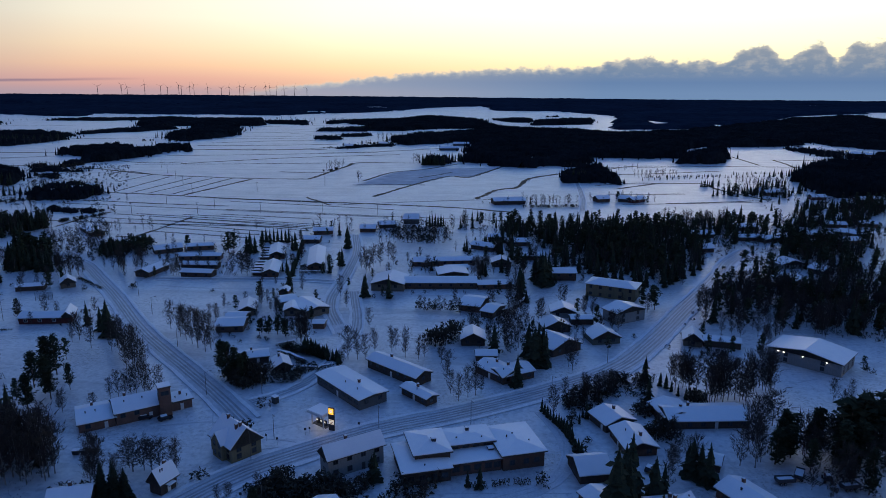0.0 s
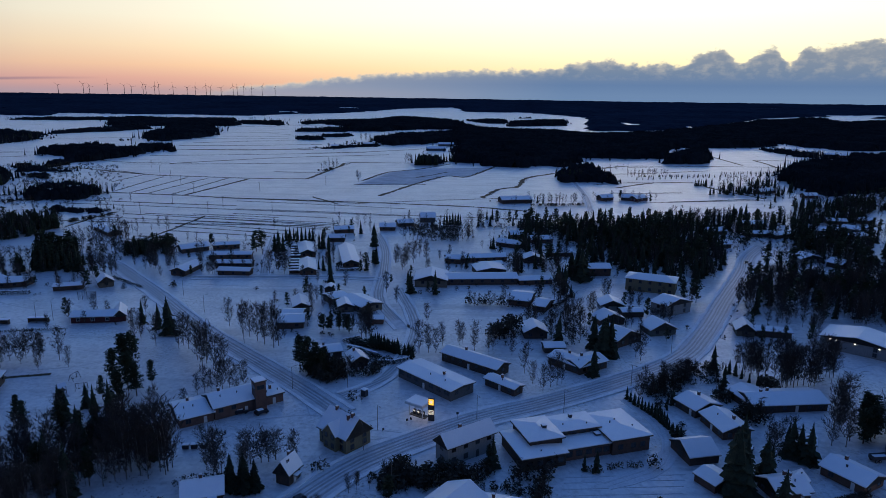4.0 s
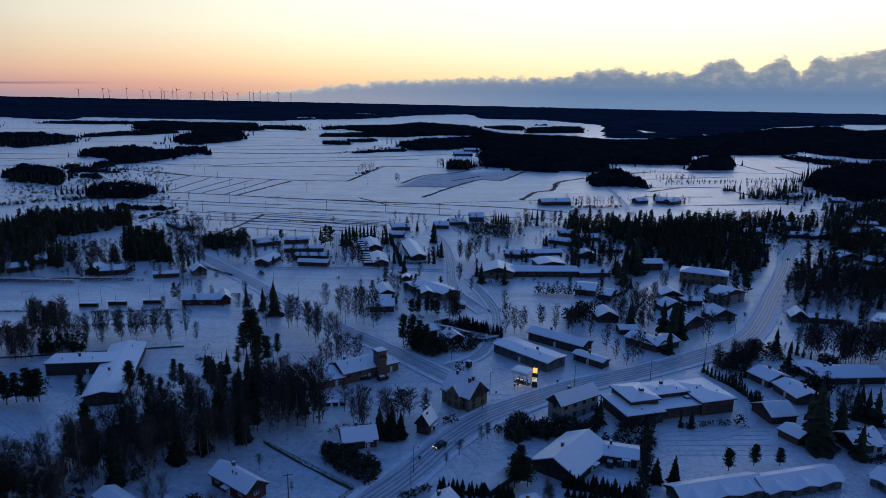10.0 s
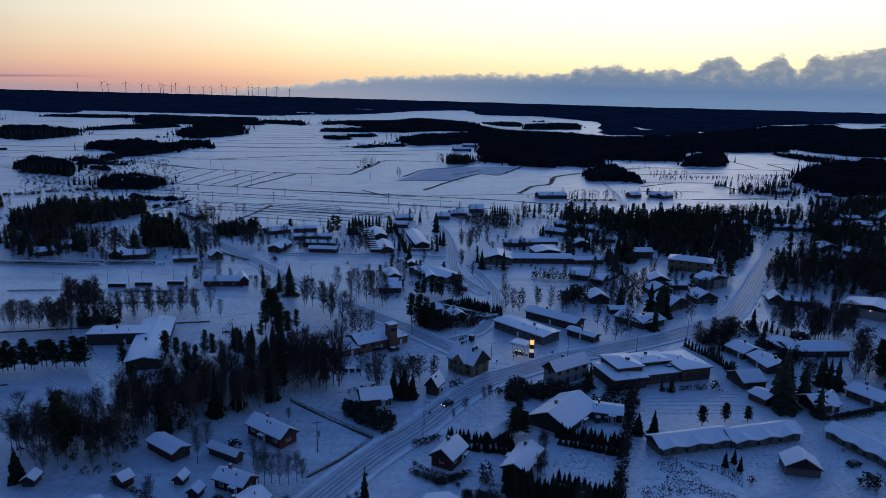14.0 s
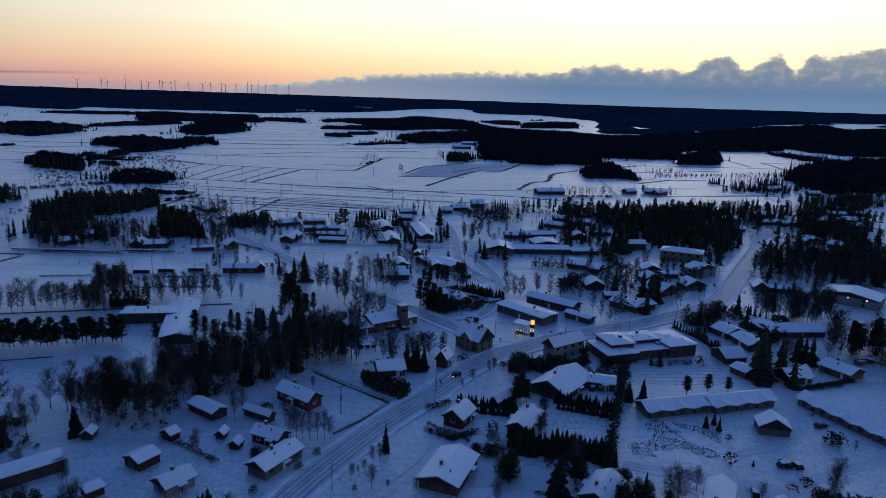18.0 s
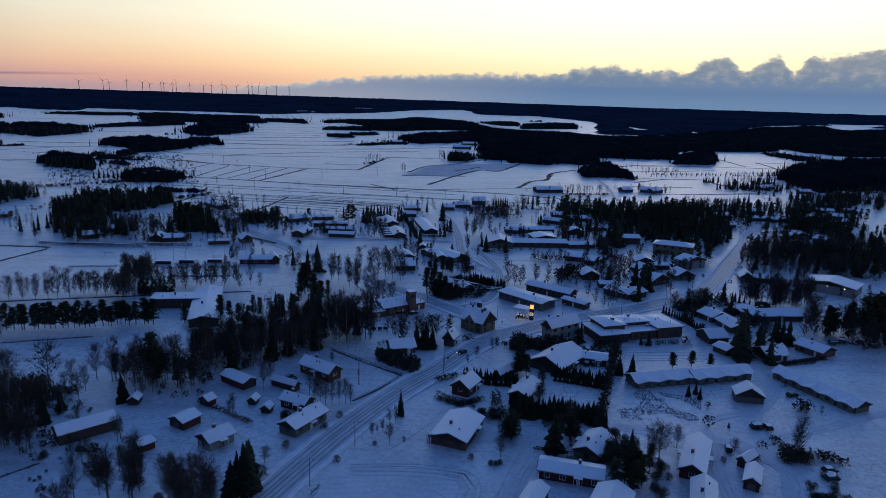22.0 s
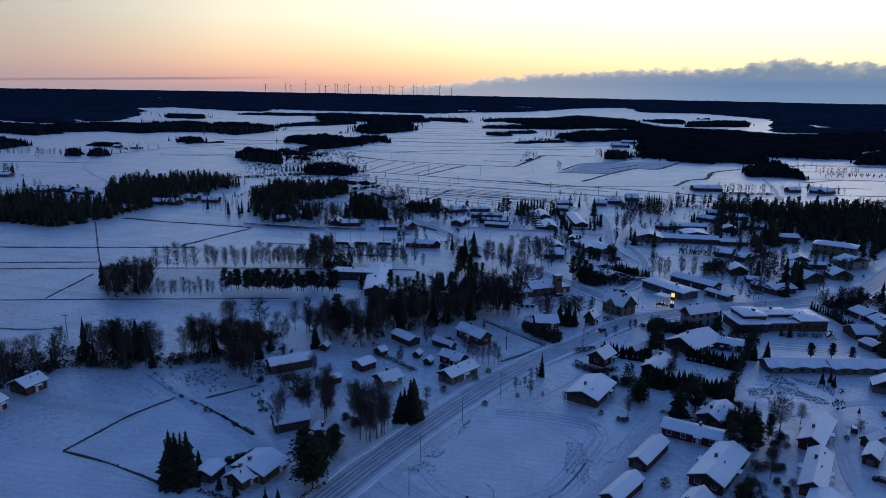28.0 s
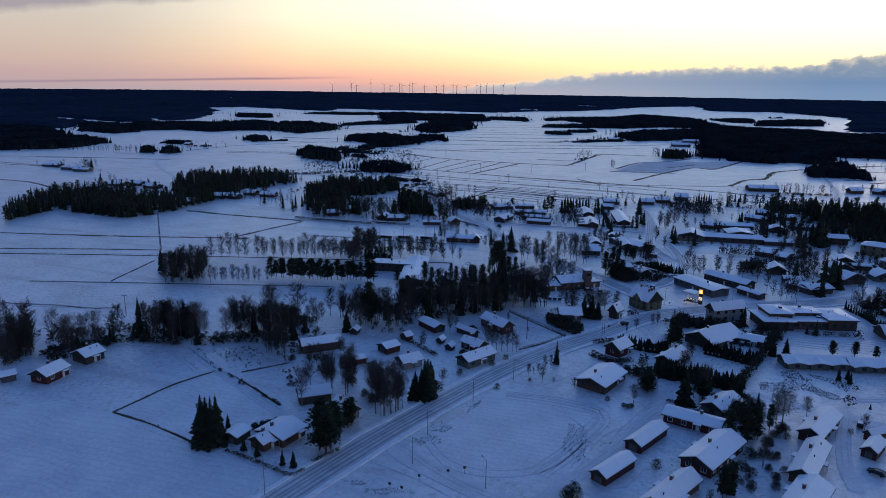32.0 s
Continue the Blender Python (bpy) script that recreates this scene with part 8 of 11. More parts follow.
grove(["bush"], 80, [(-139, 106), (-124, 114), (-109, 104), (-114, 94), (-124, 97)], 0.28)
grove(["bush"], 16, [(-101, 99), (-98, 103), (-85, 88), (-90, 86)], 0.5)
tuft_patch([(-37.4, 71.2), (-33.9, 77.9), (-28.9, 99.8), (-28.1, 104.6), (-27.2, 100.5), (-30.8, 79.2), (-34.6, 68.9)], 156, 0.28)
tuft_patch([(-52.7, 42.8), (-42.5, 48.0), (-23.0, 46.7), (-30.8, 43.6)], 96, 0.28)
tree("pine", 48.3, 101.6, 9, 1.3)
tree("pine", 50.4, 109.4, 9, 1.3)
tree("pine", 47.0, 105.9, 9, 1.3)
tree("pine", 51.8, 105.4, 9, 1.3)
tree("pine", 45.5, 74.5, 9, 1.3)
tree("pine", 46.5, 76.2, 9, 1.3)
tree("pine", 44.6, 72.9, 9, 1.3)
tree("birch", -137.8, 142.7, 15, 1.3)
tree("birch", -135.7, 143.8, 15, 1.3)
thicket([(-119, 125), (-104, 114), (-88, 107), (-86, 112), (-104, 119), (-119, 126)], 2.0, 2.6, 331)
grove(["bush", "bush", "birch"], 26, [(-80, 108), (-71, 95), (-50, 87), (-62, 88)], 1.0)
grove(["bush"], 16, [(95, 103), (103, 104), (104, 107), (97, 107)], 0.8)
tree("bush", 120.5, 113.0, 2.2)
grove(["bush", "bush", "bush", "bush", "birch", "birch", "pine"], 50, [(207, 521), (281, 532), (249, 466), (193, 459)], 0.8)
grove(["spruce", "pine", "birch", "birch", "birch", "birch"], 105, [(220, 341), (278, 339), (332, 427), (251, 413)], 1.0)
grove(["birch", "birch", "pine", "spruce"], 60, [(270, 508), (350, 533), (379, 503), (336, 433), (244, 424)], 0.9)
grove(["birch", "birch", "bush", "bush", "spruce"], 60, [(360, 822), (407, 805), (346, 657), (310, 662)], 0.8)
grove(["spruce", "pine", "birch", "birch"], 90, [(325, 628), (442, 604), (504, 704), (363, 699)], 0.85)
thicket([(347, 660), (468, 646), (494, 688), (363, 686)], 3.6, 7, 341)
grove(["pine", "pine", "birch", "birch", "birch", "spruce", "spruce"], 130, [(92, 567), (151, 576), (116, 417), (90, 399), (76, 444)], 0.9)
tree("pine", -137.6, 213.2, 10, 1.35)
tree("pine", -136.1, 213.5, 10, 1.35)
tree("pine", -134.9, 214.8, 10, 1.35)
grove(["spruce", "spruce", "pine", "pine", "birch"], 70, [(237, 586), (297, 603), (332, 595), (295, 514), (259, 509), (214, 506)], 0.95)
grove(["bush", "bush", "bush", "bush", "birch"], 44, [(-148, 132), (-119, 150), (-108, 136), (-135, 119)], 0.9)
grove(["spruce", "birch", "birch", "bush", "bush"], 22, [(-246, 193), (-221, 202), (-204, 183), (-226, 173)], 0.9)
grove(["bush", "bush", "bush", "bush", "bush", "bush", "spruce"], 80, [(-193, 87), (-178, 110), (-146, 114), (-129, 128), (-108, 141), (-104, 134), (-141, 108), (-171, 103), (-187, 84)], 0.6)
tree("spruce", 109.1, 408.4, 18.8)
tree("birch", 76.6, 401.5, 14.5)
tree("spruce", 97.6, 379.8, 15.6)
tree("birch", 118.1, 372.5, 9.5)
tree("birch", 76.2, 331.0, 11.0)
tree("spruce", 85.4, 309.8, 11.1)
tree("birch", 90.0, 320.9, 13.1)
tree("spruce", 93.8, 276.7, 12.0, 1.3)
tree("spruce", 100.5, 294.1, 16.4, 1.3)
tree("spruce", 103.7, 296.2, 16.5, 1.3)
tree("spruce", 98.7, 303.2, 14.6)
tree("spruce", 105.1, 301.9, 12.3)
tree("birch", 114.2, 291.9, 12.5)
tree("birch", 113.2, 295.3, 10.5)
tree("birch", 146.6, 309.8, 10.9, 1.2)
tree("birch", 146.3, 311.7, 9.4)
tree("spruce", 138.6, 284.2, 10.0, 1.4)
tree("spruce", 136.8, 268.9, 9.4)
tree("spruce", 143.3, 281.4, 5.7)
tree("spruce", 144.9, 280.0, 5.6)
tree("spruce", 146.1, 277.1, 4.9)
tree("spruce", 147.6, 274.2, 4.2)
tree("spruce", 149.4, 271.5, 4.8)
tree("bush", 152.3, 270.3, 4.1, 2.0)
tree("pine", 159.6, 367.8, 11.2, 1.3)
tree("pine", 159.6, 373.6, 10.4)
tree("birch", 147.8, 278.8, 13.2)
tree("birch", 150.8, 280.6, 13.3)
tree("birch", 152.4, 279.2, 12.5)
tree("birch", 154.6, 277.9, 13.8)
tree("birch", 157.4, 276.6, 15.1)
tree("birch", 160.0, 276.9, 15.8)
tree("birch", 161.5, 275.6, 15.0)
tree("birch", 163.8, 277.3, 13.7)
tree("birch", 169.5, 283.9, 9.9)
tree("birch", 173.7, 284.3, 12.7)
tree("birch", 177.1, 283.1, 14.7)
tree("birch", 180.3, 284.9, 12.0)
tree("birch", 182.9, 288.4, 12.1)
tree("birch", 168.9, 271.9, 8.1, 2.0)
tree("birch", 171.1, 255.1, 11.9, 1.6)
tree("birch", 169.9, 256.2, 9.5, 1.3)
tree("birch", 197.9, 274.7, 8.1)
tree("birch", 204.5, 276.7, 6.8)
tree("birch", 77.2, 266.1, 10.9)
tree("birch", 79.6, 267.8, 11.6)
tree("birch", 81.5, 269.4, 9.0)
tree("birch", 74.2, 262.9, 9.4)
tree("birch", 69.2, 277.5, 11.4)
tree("birch", 126.4, 348.2, 7.1)
tree("bush", 67.0, 334.9, 2.6, 2.0)
tree("birch", 153.5, 230.6, 11.4, 1.2)
tree("birch", 157.3, 230.0, 13.0)
tree("birch", 159.9, 233.1, 10.4)
tree("pine", 166.3, 233.8, 10.3, 1.3)
tree("pine", 165.6, 234.7, 9.2)
tree("birch", 173.2, 238.4, 12.3, 1.3)
tree("birch", 175.4, 238.6, 11.7, 1.2)
tree("birch", 179.7, 239.0, 11.7)
tree("pine", 184.5, 241.6, 15.3, 1.4)
tree("pine", 185.1, 238.5, 17.4, 1.4)
tree("pine", 187.8, 237.8, 18.4, 1.4)
tree("pine", 190.4, 238.0, 17.3, 1.4)
tree("birch", 179.5, 243.3, 9.5)
tree("pine", 193.1, 238.2, 19.6, 1.3)
tree("pine", 188.3, 241.9, 14.2, 1.3)
tree("pine", 194.2, 242.5, 15.3, 1.3)
tree("birch", 197.6, 244.9, 11.9)
tree("spruce", 120.8, 213.2, 17.9, 1.5)
tree("spruce", 119.7, 214.8, 13.9, 1.3)
tree("spruce", 129.8, 215.7, 8.6)
tree("birch", 131.2, 217.5, 10.8)
tree("spruce", 138.7, 223.6, 12.2)
tree("spruce", 142.0, 220.3, 12.5, 1.3)
tree("birch", 139.5, 231.2, 8.1)
tree("bush", 136.3, 247.0, 5.6, 1.5)
tree("bush", 133.1, 247.9, 3.1, 1.5)
tree("spruce", 115.1, 254.7, 5.8)
tree("bush", 132.7, 260.3, 3.9, 2.4)
tree("bush", 134.5, 260.4, 4.0, 2.4)
tree("bush", 136.4, 260.6, 3.3, 2.0)
tree("birch", 101.9, 257.4, 8.5)
tree("birch", 104.7, 255.0, 9.7, 1.2)
tree("birch", 103.8, 258.9, 7.2)
tree("birch", 109.2, 266.3, 8.1)
tree("birch", 125.6, 276.7, 7.0)
tree("spruce", 125.8, 275.1, 6.3)
tree("spruce", 83.0, 213.1, 7.0)
tree("pine", 204.8, 407.1, 9.2)
tree("pine", 225.7, 443.8, 12.3, 1.3)
tree("pine", 229.2, 435.9, 11.0)
tree("pine", 235.1, 432.5, 14.1, 1.3)
tree("bush", 113.5, 239.2, 1.8, 1.5)
tree("bush", 104.0, 245.1, 3.1, 1.5)
tree("birch", 71.2, 268.4, 8.3)
tree("birch", 84.2, 263.9, 6.7)
tree("birch", -159.7, 405.0, 13.2)
tree("birch", -60.8, 406.8, 13.0)
tree("birch", -57.1, 411.2, 13.1)
tree("birch", -52.5, 407.7, 13.0)
tree("spruce", -23.6, 391.5, 11.4, 1.2)
tree("pine", -8.8, 420.2, 10.0)
tree("pine", -4.5, 424.9, 10.1)
tree("birch", 8.1, 374.1, 10.8)
tree("spruce", 20.0, 375.3, 11.8, 1.2)
tree("spruce", 32.6, 373.3, 12.7, 1.3)
tree("birch", 30.9, 331.4, 8.6)
tree("birch", 28.2, 296.4, 11.6)
tree("birch", 30.0, 294.7, 13.0)
tree("birch", 33.6, 295.0, 11.5)
tree("birch", 36.5, 295.3, 10.0)
tree("birch", 38.7, 303.3, 9.4)
tree("birch", 45.4, 304.0, 10.2)
tree("birch", 46.6, 306.1, 8.7)
tree("birch", 51.4, 298.6, 11.6)
tree("birch", 56.7, 297.2, 9.2)
tree("birch", 58.7, 299.4, 9.2)
tree("birch", 65.8, 294.4, 9.1)
tree("birch", -53.1, 320.7, 12.0)
tree("birch", -44.7, 312.2, 13.3)
tree("birch", -40.4, 308.2, 14.7)
tree("birch", -36.1, 304.3, 15.3)
tree("birch", -32.0, 300.6, 15.8)
tree("birch", -27.3, 296.9, 16.4)
tree("birch", -35.0, 308.8, 12.2)
tree("birch", -47.1, 318.9, 10.2)
tree("birch", -25.9, 299.1, 14.2)
tree("pine", -12.0, 317.7, 7.5)
tree("pine", -9.3, 320.3, 7.6)
tree("pine", -5.4, 318.3, 8.4)
tree("pine", -0.5, 314.3, 8.3)
tree("pine", -0.4, 323.5, 4.3)
tree("birch", 7.8, 315.1, 12.4)
tree("birch", 8.3, 310.8, 9.8)
tree("pine", -11.8, 276.3, 13.1, 1.2)
tree("pine", -7.8, 271.8, 14.2, 1.3)
tree("pine", -5.1, 272.0, 12.2, 1.3)
tree("pine", -2.4, 274.0, 10.0, 1.2)
tree("pine", -2.5, 270.7, 10.7)
tree("birch", -83.6, 304.0, 11.4)
tree("birch", -85.3, 301.7, 8.9)
tree("spruce", -81.6, 315.6, 11.8)
tree("spruce", -74.5, 309.3, 16.5, 1.3)
tree("birch", -74.0, 296.5, 12.7)
tree("birch", -63.5, 297.5, 13.5)
tree("birch", -52.1, 283.0, 15.1)
tree("birch", -47.4, 279.9, 13.4)
tree("birch", -41.7, 273.5, 13.8)
tree("birch", -37.9, 270.5, 13.6)
tree("birch", -54.0, 290.4, 12.4)
tree("birch", -59.8, 293.8, 13.3)
tree("birch", -63.5, 293.4, 12.5)
tree("spruce", -91.5, 321.8, 11.3)
tree("birch", -48.6, 283.4, 14.3)
tree("birch", -47.6, 276.3, 13.2)
tree("pine", -71.4, 259.4, 13.2, 1.2)
tree("pine", -71.4, 267.3, 15.7, 1.3)
tree("pine", -70.8, 270.7, 15.2)
tree("pine", -76.3, 284.4, 8.4)
tree("pine", -58.2, 259.1, 9.7)
tree("pine", -60.9, 242.0, 12.9, 1.3)
tree("pine", -70.1, 249.2, 8.1)
tree("pine", -64.6, 255.5, 13.7, 1.3)
tree("pine", -59.9, 251.6, 11.4, 1.3)
tree("birch", -50.1, 243.0, 7.8)
tree("birch", -52.1, 244.1, 6.5)
tree("birch", -42.1, 246.4, 5.3, 1.6)
tree("birch", -40.5, 253.5, 7.4)
tree("birch", -38.6, 255.1, 9.5)
tree("birch", -34.4, 255.5, 10.8)
tree("birch", -33.3, 257.0, 10.9)
tree("birch", -28.1, 256.0, 10.2)
tree("birch", -27.2, 260.6, 9.7)
tree("birch", -31.5, 258.7, 10.9)
tree("birch", -37.1, 256.7, 7.5)
tree("birch", -9.8, 212.5, 9.5, 1.9)
tree("birch", -11.8, 214.2, 7.9, 1.6)
tree("birch", -5.2, 213.8, 9.0, 1.8)
tree("birch", -3.6, 214.9, 9.0, 1.8)
tree("birch", -7.1, 213.3, 9.0, 1.7)
tree("birch", 1.9, 213.5, 9.5)
tree("birch", 1.3, 212.6, 7.8)
tree("birch", -46.6, 213.8, 15.9)
tree("birch", -42.6, 212.2, 18.0)
tree("birch", -40.4, 211.5, 15.1)
tree("birch", -37.2, 210.8, 17.3)
tree("birch", -32.2, 207.6, 18.6)
tree("birch", -30.3, 207.8, 20.7)
tree("birch", -29.9, 209.6, 15.5)
tree("birch", -39.2, 203.4, 16.1)
tree("birch", -33.8, 203.9, 12.9)
tree("birch", -18.3, 208.9, 12.1)
tree("birch", -15.8, 207.3, 12.0)
tree("birch", -17.2, 205.4, 10.9)
tree("birch", -24.3, 215.9, 9.1)
tree("spruce", -8.5, 201.2, 8.5)
tree("spruce", -10.9, 200.1, 10.0, 1.3)
tree("birch", -8.5, 202.8, 10.7)
tree("birch", -18.9, 200.2, 9.5)
tree("birch", -38.3, 214.6, 13.6)
tree("birch", -42.7, 206.6, 16.4)
tree("birch", -39.7, 206.9, 16.4)
tree("birch", -36.5, 205.4, 15.2)
tree("birch", -30.1, 206.0, 14.1)
tree("birch", -22.2, 216.1, 8.0)
tree("birch", 14.3, 251.7, 3.3)
tree("bush", 11.4, 252.8, 3.3)
tree("bush", 9.4, 238.6, 3.8)
tree("bush", 12.6, 236.5, 3.7)
tree("spruce", 55.5, 214.0, 9.3, 1.4)
tree("spruce", 54.6, 214.8, 7.2, 1.2)
tree("bush", 31.1, 209.1, 4.9, 2.0)
tree("bush", 29.3, 209.8, 3.3, 2.0)
tree("birch", 27.2, 204.5, 6.4)
tree("birch", 20.5, 203.9, 3.7)
tree("birch", 17.1, 202.7, 2.7)
tree("bush", 8.9, 209.7, 3.3, 1.6)
tree("bush", 11.0, 210.7, 2.2, 1.6)
tree("bush", 38.6, 207.2, 2.7, 2.0)
tree("bush", 43.7, 206.8, 2.7, 2.0)
tree("bush", 48.5, 207.3, 3.2, 2.0)
tree("bush", 62.7, 209.4, 4.3, 2.0)
tree("bush", 34.8, 206.9, 3.2, 2.0)
tree_row("spruce", 105.3, 247.6, 110.7, 231.6, 14, 4.5, "trees in a row", 0.3, 1.3)
tree_row("conifer_bush", 2.4, 301.8, 27.5, 292.9, 26, 3.4, "trees in a row", 0.3, 1.5)
tree_row("bush", 11.7, 289.2, 23.3, 283.9, 12, 2, "trees in a row", 0.3, 1.2)
tree_row("bush", 117.7, 255.0, 111.6, 278.4, 10, 2, "trees in a row", 0.3, 1.2)
tree("birch", -187.9, 491.0, 15.5)
tree("birch", -187.0, 492.9, 14.4)
tree("birch", -181.3, 489.6, 11.2)
tree("birch", -188.1, 509.6, 8.8)
tree("birch", -182.0, 504.2, 11.1)
tree("birch", -192.4, 535.8, 7.2)
tree("birch", -175.6, 524.2, 9.9)
tree("birch", -169.5, 522.6, 10.3)
tree("birch", -168.8, 524.6, 8.3)
tree("birch", -138.4, 485.0, 6.5)
tree("birch", -177.3, 516.1, 4.9)
tree("pine", -161.7, 483.7, 5.7)
tree("pine", -154.0, 477.4, 6.0)
tree("pine", -148.5, 477.7, 7.1)
tree("pine", -145.6, 477.8, 6.4)
tree("pine", -119.4, 476.0, 7.1)
tree("pine", -148.7, 474.3, 6.0)
tree("birch", -156.2, 399.6, 11.0)
tree("birch", -155.1, 405.5, 10.5)
tree("birch", -154.3, 407.9, 9.0)
tree("birch", -141.9, 418.4, 5.6)
tree("birch", -133.0, 412.6, 8.1)
tree("birch", -128.3, 412.9, 9.1)
tree("birch", -116.7, 413.5, 13.0)
tree("birch", -124.3, 425.7, 8.4)
tree("birch", -93.5, 402.9, 6.3)
tree("birch", -94.8, 420.9, 6.6)
tree("birch", -88.2, 421.3, 5.6)
tree("birch", -81.9, 425.4, 6.7)
tree("spruce", -91.1, 475.9, 10.4)
tree("bush", -158.4, 391.6, 3.7)
tree("spruce", -73.9, 492.2, 9.6)
tree("spruce", -71.3, 492.3, 10.0)
tree("spruce", -68.7, 492.5, 9.3)
tree("spruce", -66.0, 492.6, 10.0)
tree("spruce", -63.4, 492.8, 9.6)
tree("spruce", -60.8, 493.0, 10.0)
tree("spruce", -58.1, 493.1, 9.3)
tree("spruce", -55.9, 493.2, 10.0)
tree("spruce", -70.0, 459.7, 14.7, 1.5)
tree("spruce", -72.9, 461.1, 12.3, 1.3)
tree("spruce", -67.7, 461.4, 11.5, 1.3)
tree("spruce", -44.3, 470.5, 12.8, 1.2)
tree("spruce", -47.3, 473.5, 10.4)
tree("birch", -87.9, 479.4, 11.3)
tree("birch", -84.9, 479.6, 10.1)
tree("birch", -66.0, 428.9, 7.4)
tree("birch", -57.6, 414.2, 10.4, 1.2)
tree("birch", -53.8, 414.4, 10.4, 1.2)
tree("birch", -50.9, 412.2, 8.4)
tree("birch", -93.9, 535.3, 7.1)
tree("birch", -46.5, 538.1, 11.8)
tree("birch", -42.9, 542.6, 6.4)
tree("birch", -38.4, 549.4, 6.4)
tree("birch", -33.3, 543.2, 10.6)
tree("birch", -28.2, 545.7, 9.4)
tree("birch", -24.1, 543.7, 8.9)
tree("spruce", -27.3, 519.0, 10.1)
tree("spruce", -13.2, 495.7, 16.2, 1.2)
tree("spruce", -12.4, 480.4, 15.7, 1.2)
tree("spruce", -4.7, 432.2, 11.8, 1.2)
tree("spruce", -0.4, 422.2, 12.5, 1.2)
tree("spruce", -7.1, 436.0, 9.2, 1.2)
tree("spruce", -8.3, 416.8, 8.8, 1.3)
tree("spruce", -32.5, 415.6, 8.7)
tree("spruce", -35.7, 417.8, 6.5)
tree("birch", 7.6, 438.2, 10.6, 1.3)
tree("birch", 12.7, 425.4, 11.9, 1.3)
tree("birch", 7.1, 430.2, 9.0, 1.2)
tree("birch", 13.3, 433.2, 12.8, 1.2)
tree("birch", 16.9, 436.0, 13.5, 1.2)
tree("birch", 19.4, 451.4, 11.2)
tree("birch", 24.2, 439.1, 12.3)
tree("birch", 11.8, 420.4, 9.8)
tree("bush", -24.2, 420.9, 4.3, 1.3)
tree("bush", -20.2, 428.7, 4.0, 1.3)
tree("spruce", 29.9, 390.6, 8.2, 1.2)
tree("spruce", 48.0, 428.6, 6.6, 1.4)
tree("spruce", 17.6, 390.0, 8.2, 1.2)
tree("spruce", 30.9, 558.0, 8.7)
tree("spruce", 33.0, 558.2, 9.6)
tree("spruce", 35.1, 558.3, 9.1)
tree("spruce", 37.3, 558.4, 10.4)
tree("spruce", 39.4, 558.6, 9.1)
tree("spruce", 41.6, 558.7, 10.0)
tree("spruce", 43.3, 558.8, 8.7)
tree("birch", 0.6, 558.5, 6.5)
tree("birch", 5.4, 554.2, 6.1)
tree("birch", 49.5, 554.7, 10.4)
tree("birch", 51.7, 550.4, 10.3)
tree("pine", 97.6, 562.0, 14.0, 1.3)
tree("pine", 95.0, 553.0, 13.7)
tree("spruce", 90.3, 544.2, 8.9)
tree("spruce", 96.9, 394.1, 12.7, 1.2)
tree("spruce", 99.1, 398.4, 9.5)
tree("birch", 72.9, 421.2, 10.4)
tree("birch", 75.3, 418.8, 11.7)
tree("birch", 77.9, 421.4, 9.8)
tree("spruce", 79.1, 419.0, 9.4)
tree("birch", 83.4, 424.1, 5.9)
tree("birch", 91.4, 424.6, 6.6)
tree("spruce", 106.2, 413.4, 14.3, 1.3)
tree("spruce", 108.1, 407.7, 17.2, 1.4)
tree("spruce", 110.6, 405.6, 18.4, 1.3)
tree("spruce", 112.7, 407.9, 15.7, 1.2)
tree("spruce", 110.6, 419.5, 14.5, 1.2)
tree("birch", 67.5, 425.8, 3.3)
tree("birch", 128.6, 439.4, 7.4)
tree("birch", 132.5, 433.1, 7.7)
tree("spruce", 219.2, 428.9, 10.5, 1.3)
tree("spruce", 228.3, 431.9, 9.9, 1.2)
tree("spruce", 240.8, 442.8, 9.8, 1.2)
tree("pine", 280.3, 505.4, 10.4, 1.3)
tree("pine", 267.1, 480.0, 10.6, 1.3)
tree("pine", 270.8, 472.5, 9.8, 1.4)
tree("pine", 268.5, 491.2, 9.4, 1.2)
tree("spruce", 285.4, 458.8, 11.9, 1.3)
tree("spruce", 278.3, 452.8, 10.7, 1.2)
tree("spruce", 295.2, 432.9, 12.2, 1.5)
tree("spruce", 301.7, 433.3, 13.8, 1.5)
tree("pine", 268.7, 596.2, 6.4)
tree("pine", 271.5, 593.9, 7.3)
tree("pine", 275.1, 594.1, 6.9)
tree("pine", 279.7, 596.8, 6.0)
tree("pine", 284.7, 594.7, 7.8, 1.3)
tree("spruce", 203.4, 400.6, 8.0)
tree("birch", 208.0, 407.3, 9.4)
tree("bush", 201.9, 407.0, 4.7, 1.5)
tree("birch", -129.4, 153.3, 13.8, 1.7)
tree("birch", -116.0, 158.4, 12.6, 1.2)
tree("birch", -115.7, 169.6, 11.1)
tree("birch", -110.0, 157.0, 11.9, 1.2)
tree("birch", -114.7, 149.2, 9.0)
tree("pine", -96.2, 157.6, 17.8, 1.2)
tree("birch", -103.1, 158.5, 13.9, 1.1)
tree("birch", -101.0, 157.9, 13.1)
tree("birch", -98.8, 157.3, 12.3)
tree("birch", -92.7, 158.8, 12.3)
tree("birch", -90.8, 159.8, 9.7)
tree("birch", -104.5, 155.9, 9.8)
tree("birch", -106.1, 154.9, 11.0)
tree("spruce", -99.4, 143.3, 9.4, 1.2)
tree("birch", -88.2, 164.4, 9.9)
tree("birch", -83.7, 160.5, 13.2)
tree("birch", -87.2, 158.1, 11.5)
tree("birch", -80.2, 158.8, 12.5)
tree("birch", -89.3, 175.8, 15.4)
tree("birch", -82.7, 169.4, 17.6)
tree("birch", -81.5, 153.4, 5.3)
